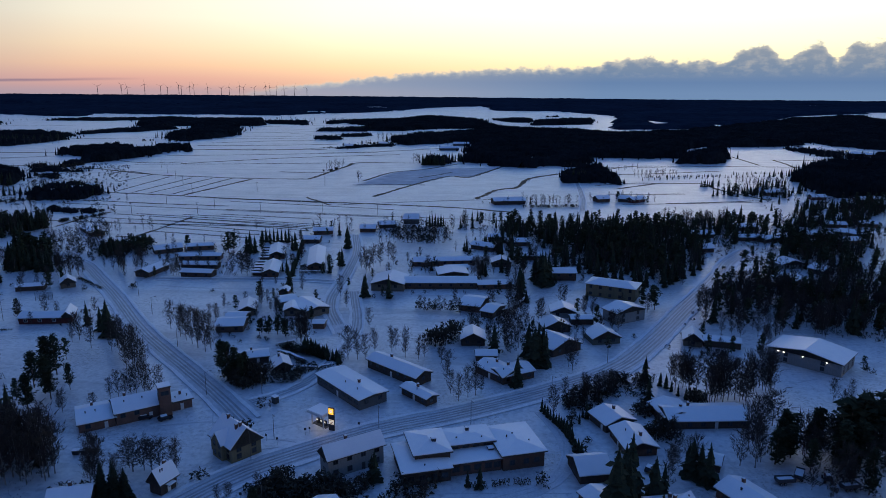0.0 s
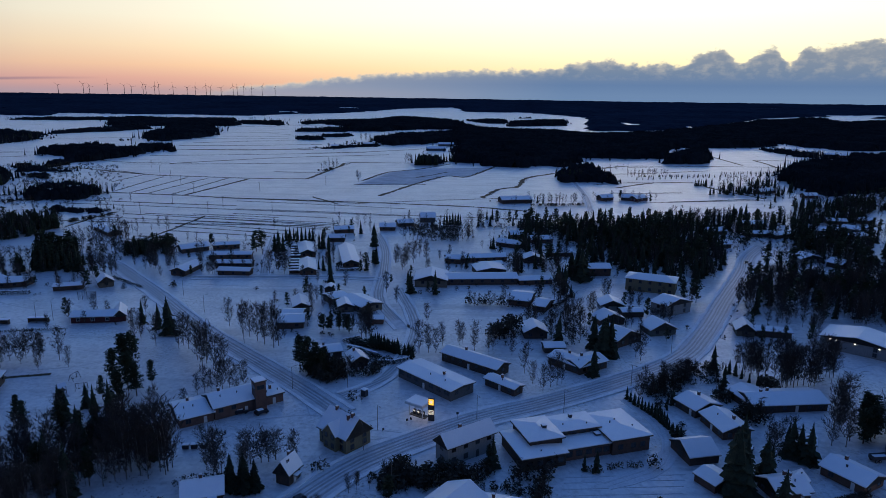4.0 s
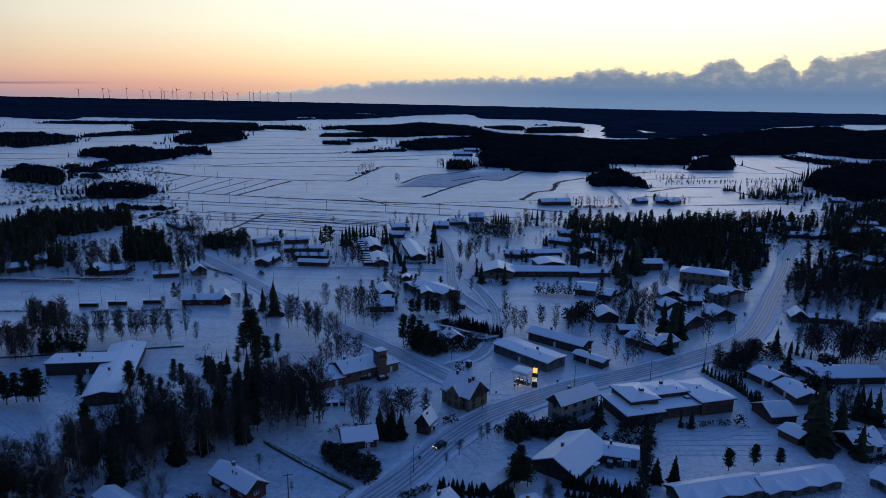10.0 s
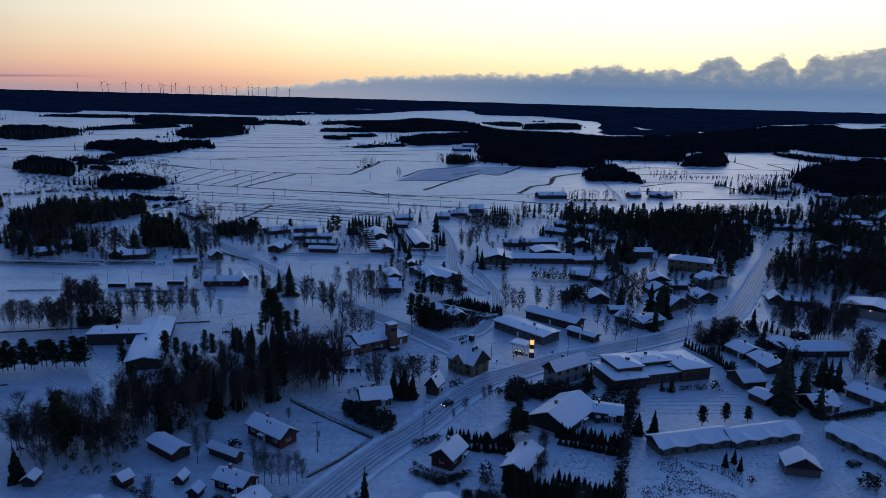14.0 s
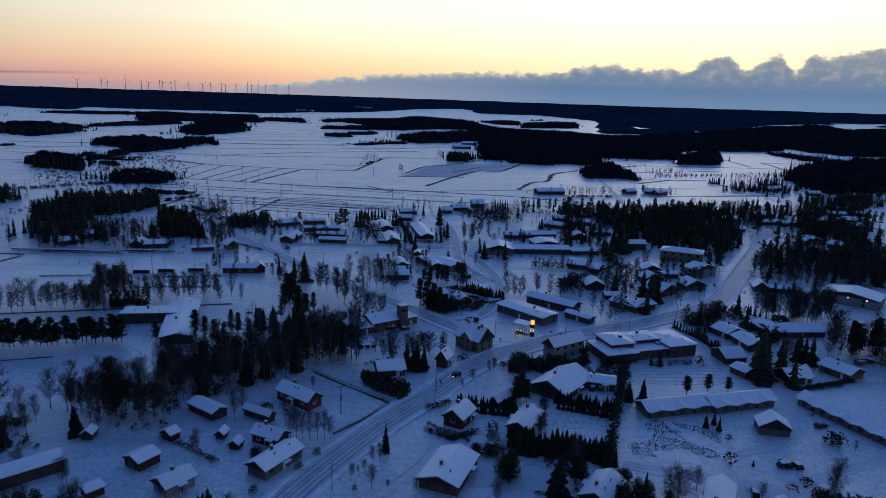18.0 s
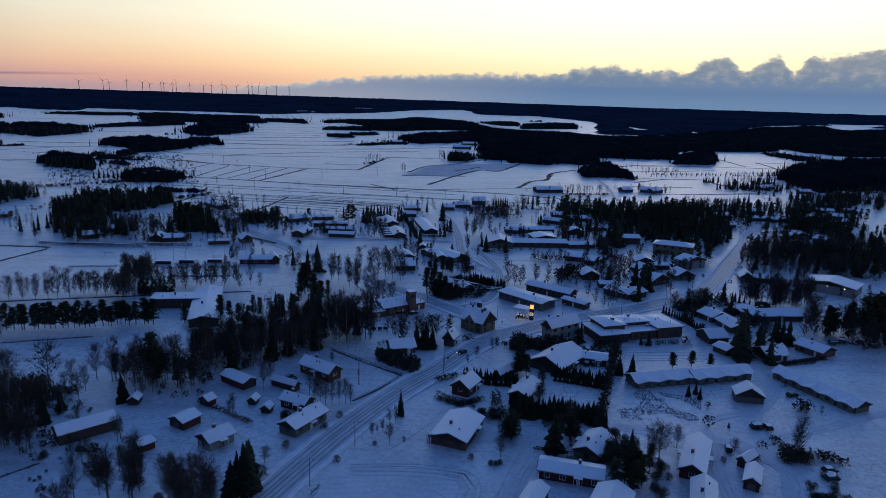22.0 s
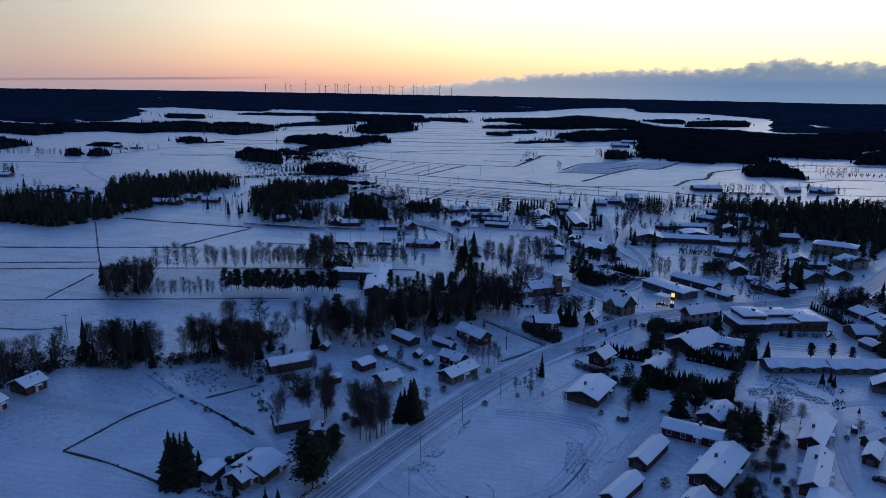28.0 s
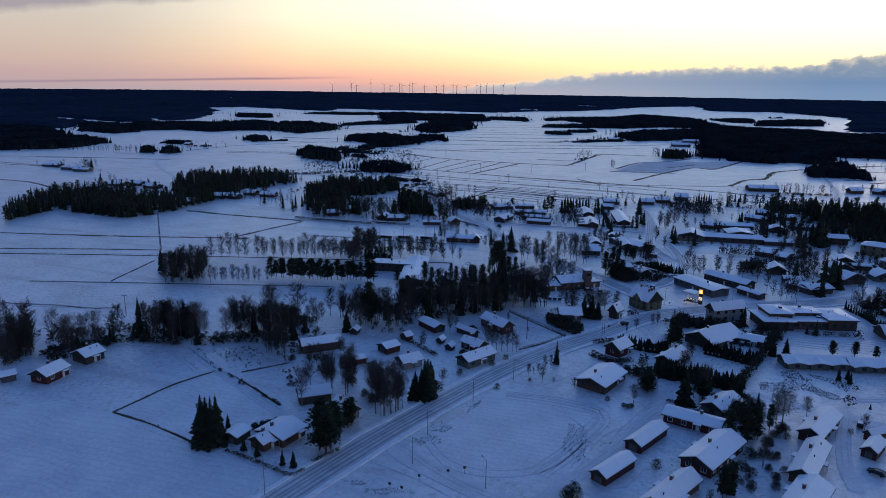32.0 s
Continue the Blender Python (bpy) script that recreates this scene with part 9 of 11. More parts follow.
tree("bush", -126.9, 140.5, 7.2, 2.2)
tree("bush", -125.0, 141.4, 6.0, 2.0)
tree("bush", -131.4, 145.6, 6.5, 2.0)
tree("bush", -122.3, 146.5, 3.2, 1.6)
tree("bush", -118.8, 148.1, 3.0, 1.6)
tree("birch", -102.7, 124.1, 6.7)
tree("birch", -101.0, 123.3, 6.7)
tree("birch", -97.9, 126.0, 9.9, 1.2)
tree("birch", -98.9, 125.0, 8.4)
tree("birch", -96.8, 126.8, 8.4)
tree("birch", -88.0, 118.2, 8.1, 1.1)
tree("birch", -88.1, 120.1, 6.6)
tree("birch", -94.6, 107.1, 7.7, 1.2)
tree("birch", -91.6, 106.9, 8.5, 1.2)
tree("birch", -89.6, 106.6, 7.3)
tree("bush", -85.2, 103.1, 3.3, 2.0)
tree("birch", -80.1, 104.0, 7.5, 1.2)
tree("birch", -78.9, 103.6, 6.9)
tree("birch", -74.3, 104.0, 5.1)
tree("birch", -61.9, 105.1, 5.1, 1.2)
tree("birch", -60.6, 105.2, 4.9)
tree("birch", -58.2, 105.4, 2.7)
tree("spruce", -46.9, 106.4, 9.7, 1.3)
tree("spruce", -49.9, 105.6, 7.0, 1.5)
tree("birch", -44.5, 111.5, 4.7, 1.9)
tree("bush", -41.0, 119.7, 2.1, 1.1)
tree("birch", -61.6, 135.8, 7.7)
tree("birch", -62.9, 136.3, 5.7)
tree("birch", -39.0, 147.0, 8.8)
tree("birch", -37.2, 146.4, 8.8)
tree("birch", -35.7, 147.3, 8.1)
tree("birch", -33.6, 147.2, 8.8)
tree("birch", -31.3, 147.0, 8.4)
tree("birch", -29.5, 148.3, 8.3)
tree("birch", -27.8, 147.8, 7.1)
tree("bush", -51.2, 163.0, 3.2, 1.6)
tree("bush", -46.0, 137.3, 2.8, 1.6)
tree("bush", -32.6, 131.2, 2.2)
tree("bush", -29.6, 138.9, 2.1)
tree("spruce", -11.1, 141.7, 9.6, 0.8)
tree("birch", -14.0, 135.8, 5.2)
tree("birch", -12.2, 137.3, 5.2)
tree("birch", -15.4, 130.7, 4.1, 1.1)
tree("birch", -18.0, 127.5, 4.7, 1.2)
tree("birch", -16.9, 130.2, 2.6)
tree("birch", -12.6, 125.0, 5.7, 1.5)
tree("bush", -16.6, 123.3, 1.3)
tree("birch", -8.4, 124.3, 2.5, 1.3)
tree("bush", -25.5, 113.6, 1.9)
tree("birch", -1.2, 123.3, 3.9, 1.4)
tree("birch", 18.9, 200.2, 4.9, 1.3)
tree("birch", 20.8, 201.5, 5.0, 1.3)
tree("birch", 12.7, 191.4, 4.8, 1.4)
tree("birch", 7.8, 184.9, 4.7, 1.3)
tree("birch", 9.4, 186.0, 3.6)
tree("pine", 28.8, 180.4, 9.6, 1.4)
tree("pine", 27.2, 176.5, 9.2, 1.4)
tree("pine", 30.5, 176.9, 8.2, 1.3)
tree("pine", 29.4, 196.5, 7.7, 1.3)
tree("bush", 31.4, 215.0, 2.8, 1.8)
tree("bush", 29.0, 213.5, 2.4, 1.6)
tree("pine", 22.3, 129.7, 9.2, 1.5)
tree("pine", 21.3, 131.0, 7.1, 1.2)
tree("birch", 18.7, 119.6, 6.4, 1.5)
tree("bush", 10.6, 118.1, 1.6)
tree("conifer_bush", 15.9, 115.3, 1.7)
tree("conifer_bush", 17.2, 115.1, 1.6)
tree("conifer_bush", 18.5, 116.0, 1.7)
tree("conifer_bush", 14.7, 143.1, 3.2, 1.3)
tree("conifer_bush", 17.3, 142.0, 4.3, 1.3)
tree("conifer_bush", 19.3, 142.2, 3.6, 1.2)
tree("conifer_bush", 21.6, 143.1, 3.2, 1.2)
tree("conifer_bush", 24.0, 144.0, 2.9, 1.2)
tree("conifer_bush", 26.5, 144.9, 2.2, 1.2)
tree("bush", 18.8, 151.9, 3.0, 1.2)
tree("spruce", 29.1, 120.5, 8.7)
tree("spruce", 34.1, 124.7, 12.3, 1.3)
tree("spruce", 33.0, 125.5, 9.9, 1.1)
tree("pine", 39.5, 130.9, 7.5, 1.5)
tree("pine", 41.3, 132.0, 5.9, 1.3)
tree("bush", 47.6, 120.1, 5.4, 1.8)
tree("birch", 48.8, 120.7, 4.8, 1.2)
tree("bush", 52.2, 123.1, 6.2, 2.0)
tree("birch", 53.5, 124.6, 5.4, 1.2)
tree("spruce", 55.2, 123.3, 8.8, 1.3)
tree("bush", 52.5, 133.9, 2.9, 1.3)
tree("spruce", 64.4, 181.8, 7.3, 1.4)
tree("spruce", 68.7, 180.9, 8.7, 1.2)
tree("pine", 85.5, 188.8, 6.6, 1.6)
tree("pine", 93.6, 192.1, 6.3, 1.6)
tree("pine", 100.7, 192.4, 5.4, 1.6)
tree("spruce", 115.6, 203.3, 19.8, 1.9)
tree("spruce", 119.0, 206.4, 15.8, 1.7)
tree("spruce", 116.6, 208.9, 13.7, 1.6)
tree("spruce", 126.5, 211.7, 12.4, 1.5)
tree("spruce", 138.2, 224.9, 10.1, 1.2)
tree("spruce", 140.6, 222.7, 11.0, 1.3)
tree("spruce", 125.2, 198.1, 11.2, 1.8)
tree("pine", 145.4, 212.1, 12.7, 1.5)
tree("pine", 149.6, 215.5, 11.2, 1.4)
tree("pine", 163.4, 232.3, 10.6, 1.4)
tree("pine", 169.0, 236.2, 10.0, 1.4)
tree("spruce", 105.8, 248.3, 4.4)
tree("spruce", 79.8, 213.4, 5.6)
tree("spruce", 84.1, 165.3, 4.7)
tree("spruce", 87.2, 167.2, 4.5)
tree("spruce", 87.3, 163.2, 4.9)
tree("birch", 91.6, 150.4, 3.5)
tree("birch", 88.7, 151.6, 4.4)
tree("birch", 86.8, 150.0, 2.7)
tree("bush", 84.0, 145.3, 2.9, 1.2)
tree("spruce", 89.7, 143.6, 2.1)
tree("birch", 103.2, 127.6, 11.9, 1.1)
tree("birch", 102.9, 128.1, 9.6)
tree("bush", 99.9, 126.0, 4.1, 1.8)
tree("bush", 102.2, 126.2, 3.8, 1.8)
tree("bush", 104.1, 125.5, 3.3, 1.6)
tree("birch", 69.8, 129.6, 6.6, 1.5)
tree("birch", 85.0, 126.8, 5.0, 1.6)
tree("birch", 62.1, 120.3, 12.1, 1.6)
tree("birch", 60.5, 121.2, 9.6, 1.3)
tree("bush", 118.9, 158.4, 4.0, 1.6)
tree("birch", 122.8, 154.1, 3.7)
tree("bush", 95.0, 132.5, 2.0, 1.4)
tree("bush", 100.5, 135.3, 2.4, 1.6)
tree("bush", 103.2, 136.1, 2.4, 1.6)
tree("bush", 88.0, 157.2, 2.1)
tree("bush", 80.8, 123.0, 1.6)
tree("bush", 79.6, 119.8, 1.6)
tree("bush", 88.4, 125.8, 1.6)
tree("bush", 90.8, 124.9, 1.6)
tree("bush", 62.9, 116.8, 2.2, 1.2)
tree("spruce", 70.9, 127.5, 2.0)
tree("spruce", 72.1, 127.6, 2.3)
tree("bush", 85.7, 121.9, 1.6)
tree("birch", 28.5, 113.4, 3.4)
tree("bush", 118.8, 181.5, 0.8, 1.2)
tree("bush", 120.4, 179.9, 0.8, 1.1)
tree("bush", 121.5, 176.5, 1.0, 1.1)
grove(["spruce", "birch", "bush", "bush", "pine"], 44, [(-181, 476), (-145, 471), (-132, 447), (-156, 438)], 0.7)
grove(["birch", "birch", "birch", "bush"], 44, [(16, 497), (54, 500), (53, 546), (15, 544)], 0.8)
grove(["birch", "birch", "bush", "pine", "spruce"], 34, [(55, 551), (100, 558), (97, 586), (56, 583)], 0.75)
grove(["bush", "bush", "spruce", "birch"], 34, [(57, 476), (91, 478), (98, 502), (58, 507)], 0.6)
grove(["birch", "birch", "birch", "bush"], 70, [(215, 560), (255, 567), (270, 617), (234, 615)], 0.8)
grove(["birch", "birch", "bush"], 36, [(290, 574), (320, 580), (337, 616), (308, 609)], 0.8)
grove(["pine", "pine", "birch", "birch"], 44, [(316, 571), (360, 573), (383, 624), (344, 622)], 0.8)
grove(["pine", "pine", "spruce", "birch"], 18, [(252, 464), (274, 465), (294, 506), (269, 505)], 0.8)
grove(["bush", "bush", "birch"], 40, [(216, 465), (248, 467), (285, 558), (247, 556)], 0.6)
grove(["birch", "birch", "bush", "pine", "spruce"], 60, [(254, 404), (290, 406), (311, 443), (279, 448)], 0.75)
grove(["spruce", "spruce", "pine", "pine"], 50, [(-187, 401), (-172, 413), (-192, 447), (-215, 443)], 1.1)
grove(["birch", "birch", "bush", "bush"], 24, [(-179, 458), (-152, 424), (-119, 413), (-133, 446), (-160, 444)], 0.6)
grove(["bush", "bush", "birch"], 30, [(-86, 471), (-16, 467), (-10, 432), (-72, 429)], 0.4)
tree_row("spruce", -44.0, 487.0, -25.0, 398.5, 18, 7, "trees in a row", 0.3, 1.0)
tree_row("spruce", 8.0, 173.6, 26.3, 171.1, 16, 4.2, "trees in a row", 0.3, 1.3)
tree_row("spruce", 8.8, 169.3, 26.5, 166.8, 14, 4.0, "trees in a row", 0.3, 1.3)
tree_row("spruce", 40.2, 177.9, 58.9, 172.7, 18, 4.6, "trees in a row", 0.3, 1.3)
tree_row("spruce", 40.6, 173.4, 57.4, 168.3, 14, 4.2, "trees in a row", 0.3, 1.2)
tree_row("spruce", 23.4, 153.5, 30.1, 151.6, 10, 4.5, "trees in a row", 0.3, 1.4)
tree_row("spruce", 23.1, 148.1, 30.4, 145.3, 10, 4.8, "trees in a row", 0.3, 1.4)
tree_row("spruce", 36.7, 149.4, 51.2, 140.0, 16, 4.2, "trees in a row", 0.3, 1.3)
tree_row("spruce", 37.8, 153.8, 52.8, 145.4, 14, 4.0, "trees in a row", 0.3, 1.3)
tree_row("bush", 48.7, 138.8, 75.7, 231.9, 30, 3.6, "trees in a row", 0.3, 1.2)
tree_row("birch", 48.2, 137.8, 69.2, 206.4, 12, 5.0, "trees in a row", 0.3, 1.0)
tree_row("bush", -0.6, 154.9, 7.3, 150.1, 10, 1.6, "trees in a row", 0.3, 1.2)
tree_row("bush", 7.8, 150.9, 14.2, 155.2, 8, 1.5, "trees in a row", 0.3, 1.2)
tree_row("bush", -1.0, 169.1, 5.5, 174.2, 9, 1.8, "trees in a row", 0.3, 1.2)
tree_row("bush", 108.3, 128.1, 114.4, 124.4, 9, 2.2, "trees in a row", 0.3, 1.2)
grove(["birch", "birch", "birch", "bush"], 12, [(30, 154), (36, 155), (38, 173), (33, 173)], 0.5)
grove(["bush", "bush", "bush", "birch"], 24, [(30, 135), (44, 120), (49, 133), (33, 144)], 0.8)
grove(["birch", "birch", "bush", "bush"], 40, [(-113, 158), (-84, 154), (-86, 179), (-113, 176)], 0.8)
grove(["birch", "birch", "birch", "birch", "birch", "birch", "pine", "spruce"], 95, [(159, 324), (193, 358), (216, 342), (243, 330), (278, 396), (234, 400), (200, 414), (187, 392)], 0.95)
undergrowth([(159, 324), (193, 358), (216, 342), (243, 330), (278, 396), (234, 400), (200, 414), (187, 392)], 1.6, 401, 0.60, 2.0)
grove(["birch", "birch", "bush", "pine"], 60, [(160, 216), (185, 218), (205, 256), (197, 263), (174, 240)], 0.9)
undergrowth([(164, 216), (185, 218), (203, 252), (192, 255)], 1.2, 402, 0.70)
undergrowth([(-112, 156), (-83, 152), (-78, 161), (-88, 184), (-113, 176)], 1.7, 403, 0.78)
undergrowth([(-88, 184), (-60, 184), (-47, 199), (-42, 215), (-53, 223), (-91, 200)], 1.7, 404, 0.82)
grove(["birch", "birch", "birch", "birch", "pine"], 60, [(-88, 164), (-59, 182), (-46, 193), (-40, 215), (-53, 223), (-97, 205)], 1.0)
undergrowth([(-127, 139), (-120, 143), (-117, 148), (-125, 151), (-137, 153)], 1.5, 405, 0.45)
undergrowth([(-100, 110), (-89, 106), (-84, 103), (-94, 102)], 0.8, 406, 0.55)
undergrowth([(28, 142), (36, 122), (45, 125), (39, 146), (32, 172)], 1.1, 407, 0.65)
undergrowth([(-187, 401), (-172, 413), (-203, 465), (-229, 463)], 1.7, 408, 0.35, 2.5)
undergrowth([(-185, 476), (-144, 471), (-129, 445), (-158, 435)], 1.5, 409, 0.50, 2.0)
undergrowth([(55, 546), (123, 542), (155, 536), (180, 486), (172, 429), (142, 440), (120, 483), (100, 558), (56, 573)], 1.7, 410, 0.45, 2.2)
grove(["spruce", "pine", "pine", "birch", "birch"], 120, [(98, 540), (123, 538), (155, 536), (180, 486), (175, 417), (168, 455), (147, 469), (120, 483)], 0.95)
undergrowth([(16, 497), (54, 500), (53, 546), (15, 544)], 1.2, 411, 0.65, 2.0)
undergrowth([(215, 560), (255, 567), (270, 617), (234, 615)], 1.7, 412, 0.45, 2.0)
undergrowth([(216, 465), (248, 467), (265, 460), (304, 529), (285, 558), (247, 556)], 1.3, 413, 0.70, 2.0)
undergrowth([(254, 404), (290, 406), (311, 443), (279, 448)], 1.5, 414, 0.60, 2.0)
tree("birch", -897.1, 701.2, 6.0, 1.4)
tree("birch", -890.5, 705.7, 5.1, 1.4)
tree("birch", -883.4, 707.8, 6.9, 1.4)
tree("birch", -863.9, 705.8, 6.9, 1.4)
tree("birch", -852.7, 711.3, 7.8, 1.4)
tree("birch", -846.7, 714.3, 6.9, 1.4)
tree("birch", -813.9, 708.8, 11.9, 1.4)
tree("birch", -809.4, 711.0, 11.1, 1.4)
tree("birch", -800.5, 715.3, 8.5, 1.4)
tree("birch", -796.1, 717.5, 9.4, 1.4)
tree("birch", -780.1, 714.8, 9.3, 1.4)
tree("birch", -774.2, 717.7, 10.2, 1.4)
tree("birch", -771.3, 719.1, 9.3, 1.4)
tree("birch", -959.5, 682.0, 6.0, 1.4)
tree("birch", -937.5, 693.4, 5.1, 1.4)
tree("birch", -910.0, 695.2, 6.9, 1.4)
tree("birch", -684.4, 533.9, 11.0, 1.4)
tree("birch", -685.2, 540.3, 11.1, 1.4)
tree("spruce", -676.6, 537.5, 9.0, 1.4)
tree("spruce", -569.5, 453.1, 10.2, 1.4)
tree("spruce", -571.2, 447.4, 5.3, 1.4)
tree("birch", -560.5, 457.1, 8.4, 1.4)
tree("birch", -552.8, 455.6, 7.7, 1.4)
tree("spruce", -786.0, 841.9, 3.6, 1.4)
tree("spruce", -763.7, 853.0, 10.3, 1.4)
tree("spruce", -741.3, 788.8, 6.2, 1.4)
gardens(10, 77)
# gardens in the middle of the village
tree_row("spruce", 10.3, 305.4, 28.4, 290.0, 22, 5.1, "", 0.4, 1.25)
tree_row("spruce", 9.9, 302.9, 27.4, 288.4, 18, 4.1, "", 0.4, 1.25)
undergrowth([(-5.1, 280.6), (4.2, 284.7), (13.3, 281.5), (21.0, 284.4), (15.3, 272.2), (1.4, 265.1)], 3.0, 501, 0.1, 1.5)
tree("birch", -1.0, 273.4, 6.3, 1.3)
tree("birch", 3.2, 272.6, 6.7, 1.3)
tree("birch", 6.7, 274.7, 6.4, 1.3)
tree("birch", 11.0, 277.8, 4.7, 1.3)
undergrowth([(-4.9, 551.4), (39.7, 554.1), (42.6, 498.9), (14.4, 511.8)], 2.6, 502, 0.3, 2.2)
tree_row("birch", 3.9, 502.0, 42.6, 498.9, 16, 10.1, "", 0.6, 1.0)
tree_row("birch", 12.7, 527.2, 41.2, 524.9, 12, 9.9, "", 0.6, 1.0)
tree_row("bush", 48.9, 358.3, 74.1, 356.1, 12, 3.6, "", 1.2, 1.0)
tree_row("birch", 49.0, 360.0, 74.1, 356.9, 9, 6.1, "", 1.0, 1.0)
tree("birch", 92.7, 357.8, 15.1, 1)
tree("birch", 95.6, 360.6, 11.6, 1)
tree("birch", 91.4, 369.3, 11.9, 1)
tree("birch", 95.9, 380.8, 10.3, 1)
tree("birch", 104.3, 344.6, 9.8, 1)
tree("birch", 78.6, 423.9, 9.8, 1.2)
tree("birch", 74.9, 333.3, 7.7, 1.2)
tree("birch", 78.0, 329.8, 8.1, 1)
tree("birch", 80.2, 315.0, 13.0, 1)
tree("birch", 83.8, 317.8, 10.2, 1)
tree("birch", 89.5, 316.7, 13.3, 1.1)
tree("birch", 92.2, 315.6, 13.7, 1.1)
tree("birch", 94.9, 313.1, 13.4, 1.1)
tree("birch", 98.6, 338.2, 10.4, 1)
tree("birch", 105.8, 346.2, 10.6, 1)
tree("birch", 96.8, 345.8, 10.6, 1)
tree("birch", 86.9, 330.3, 8.9, 1)
tree("birch", 75.2, 411.7, 11.1, 1.2)
tree("birch", 95.3, 412.8, 11.1, 1)
tree("birch", 116.4, 372.4, 10.0, 1)
tree("spruce", 85.4, 306.5, 13.1, 1.2)
tree("spruce", 98.4, 303.5, 14.4, 1.2)
tree("spruce", 101.8, 295.7, 17.1, 1.25)
tree("spruce", 100.6, 297.9, 14.5, 1.2)
tree("spruce", 97.7, 403.8, 10.3, 1.2)
tree("spruce", 109.6, 402.2, 18.5, 1.25)
tree("spruce", 105.6, 413.3, 14.3, 1.2)
tree("spruce", 77.0, 423.8, 9.8, 1.2)
tree("spruce", 100.0, 373.4, 6.6, 1.2)
tree("spruce", 95.5, 290.5, 10.0, 1.2)
tree("bush", 60.6, 316.7, 5.6, 2)
tree("bush", 63.1, 315.5, 7.3, 2)
tree("bush", 65.4, 316.9, 7.8, 2)
tree("bush", 68.2, 326.5, 5.5, 1.6)
undergrowth([(73.9, 344.7), (86.9, 349.3), (99.4, 345.9), (98.1, 310.8), (84.1, 304.0), (73.3, 316.0)], 1.8, 503, 0.6, 1.5)
undergrowth([(110.0, 264.7), (116.5, 274.0), (130.0, 285.3), (138.1, 288.7), (142.0, 284.8), (135.9, 270.3), (124.3, 269.7), (114.9, 256.6), (109.2, 250.5)], 2.6, 504, 0.15, 1.5)
tree_row("birch", 110.5, 262.6, 128.8, 280.2, 14, 5.8, "", 1.5, 1.0)
tree_row("birch", 128.8, 280.2, 140.3, 282.2, 8, 5.2, "", 1.2, 1.0)
tree_row("spruce", 108.8, 246.7, 117.1, 258.7, 7, 3.1, "", 0.8, 1.1)
undergrowth([(-175.0, 471.2), (-146.2, 484.6), (-135.2, 457.6), (-148.8, 449.4), (-157.9, 440.2)], 4.0, 505, 0.1, 2.0)
undergrowth([(-229.1, 497.7), (-181.3, 482.6), (-151.0, 421.7), (-179.7, 420.2)], 2.2, 506, 0.55, 2.4)
tree_row("birch", -207.9, 464.5, -162.4, 451.6, 24, 12.3, "", 3.0, 1.0)
tree_row("birch", -210.0, 498.8, -182.2, 491.3, 14, 11.7, "", 3.0, 1.0)
tree_row("birch", -157.2, 399.5, -145.1, 400.1, 8, 11.3, "", 2.0, 1.0)
tree("pine", -138.7, 457.4, 11.1, 1.5)
tree("pine", -143.6, 458.7, 9.4, 1.4)
tree("pine", -151.9, 464.5, 9.5, 1.3)
tree("pine", -118.6, 476.0, 7.1, 1.5)
tree("pine", -84.0, 458.9, 13.6, 1.3)
tree("pine", -80.5, 459.1, 12.9, 1.2)
tree_row("birch", -134.6, 418.8, -125.2, 413.1, 6, 11.8, "", 1.5, 1.0)
tree_row("spruce", -162.5, 448.6, -146.6, 445.1, 6, 9.1, "", 1.5, 1.2)
tree("bush", -102.2, 378.6, 3.0, 1.3)
tree("conifer_bush", -125.6, 373.5, 2.9, 1.3)
tree_row("birch", -93.5, 402.9, -90.8, 405.3, 3, 10.8, "", 0.8, 1.0)
tree_row("birch", -92.9, 414.8, -74.3, 418.3, 6, 6.5, "", 1.5, 1.0)
tree("bush", -58.4, 374.9, 1.8, 1.4)
tree("bush", -42.1, 355.5, 1.6, 1.4)
tree_row("pine", -13.1, 318.5, -2.4, 320.4, 6, 6.4, "", 1.0, 1.2)
tree_row("birch", -2.1, 319.0, 2.4, 320.6, 4, 6.5, "", 1.0, 1.0)
tree_row("birch", 6.2, 309.6, 9.2, 312.9, 5, 11.1, "", 1.0, 1.0)
tree_row("bush", -12.3, 313.2, -7.0, 310.8, 4, 1.7, "", 0.6, 1.0)
undergrowth([(164.0, 320.3), (176.8, 317.7), (175.4, 308.3), (163.7, 312.6)], 1.6, 507, 0.4, 1.5)
tree_row("birch", 149.4, 287.7, 153.3, 279.4, 9, 9.7, "", 1.5, 1.0)
tree_row("birch", 156.2, 271.2, 162.9, 271.5, 8, 14.3, "", 2.0, 1.0)
tree_row("birch", 166.8, 271.7, 181.3, 282.6, 10, 12.6, "", 2.0, 1.0)
tree("bush", 152.4, 269.7, 3.9, 2.0)
tree("bush", 136.6, 244.3, 5.6, 1.6)
tree("bush", 131.8, 244.1, 3.7, 1.5)
undergrowth([(-90.9, 179.7), (-77.3, 185.9), (-69.7, 176.6), (-77.0, 164.2), (-80.7, 155.9)], 1.6, 601, 0.5, 1.5)
tree("birch", -57.9, 155.1, 10.8, 1)
tree("birch", -57.7, 161.6, 8.8, 1)
tree("birch", -42.4, 153.8, 9.2, 1)
tree("birch", -39.7, 154.0, 6.9, 1.1)
tree("birch", -80.6, 166.7, 13.1, 1)
tree("birch", -79.9, 172.7, 11.0, 1)
tree("birch", -77.5, 176.0, 12.0, 1)
tree("birch", -73.0, 173.2, 11.0, 1)
tree("birch", -73.4, 182.8, 9.7, 1)
tree("birch", -40.3, 180.5, 4.4, 1.2)
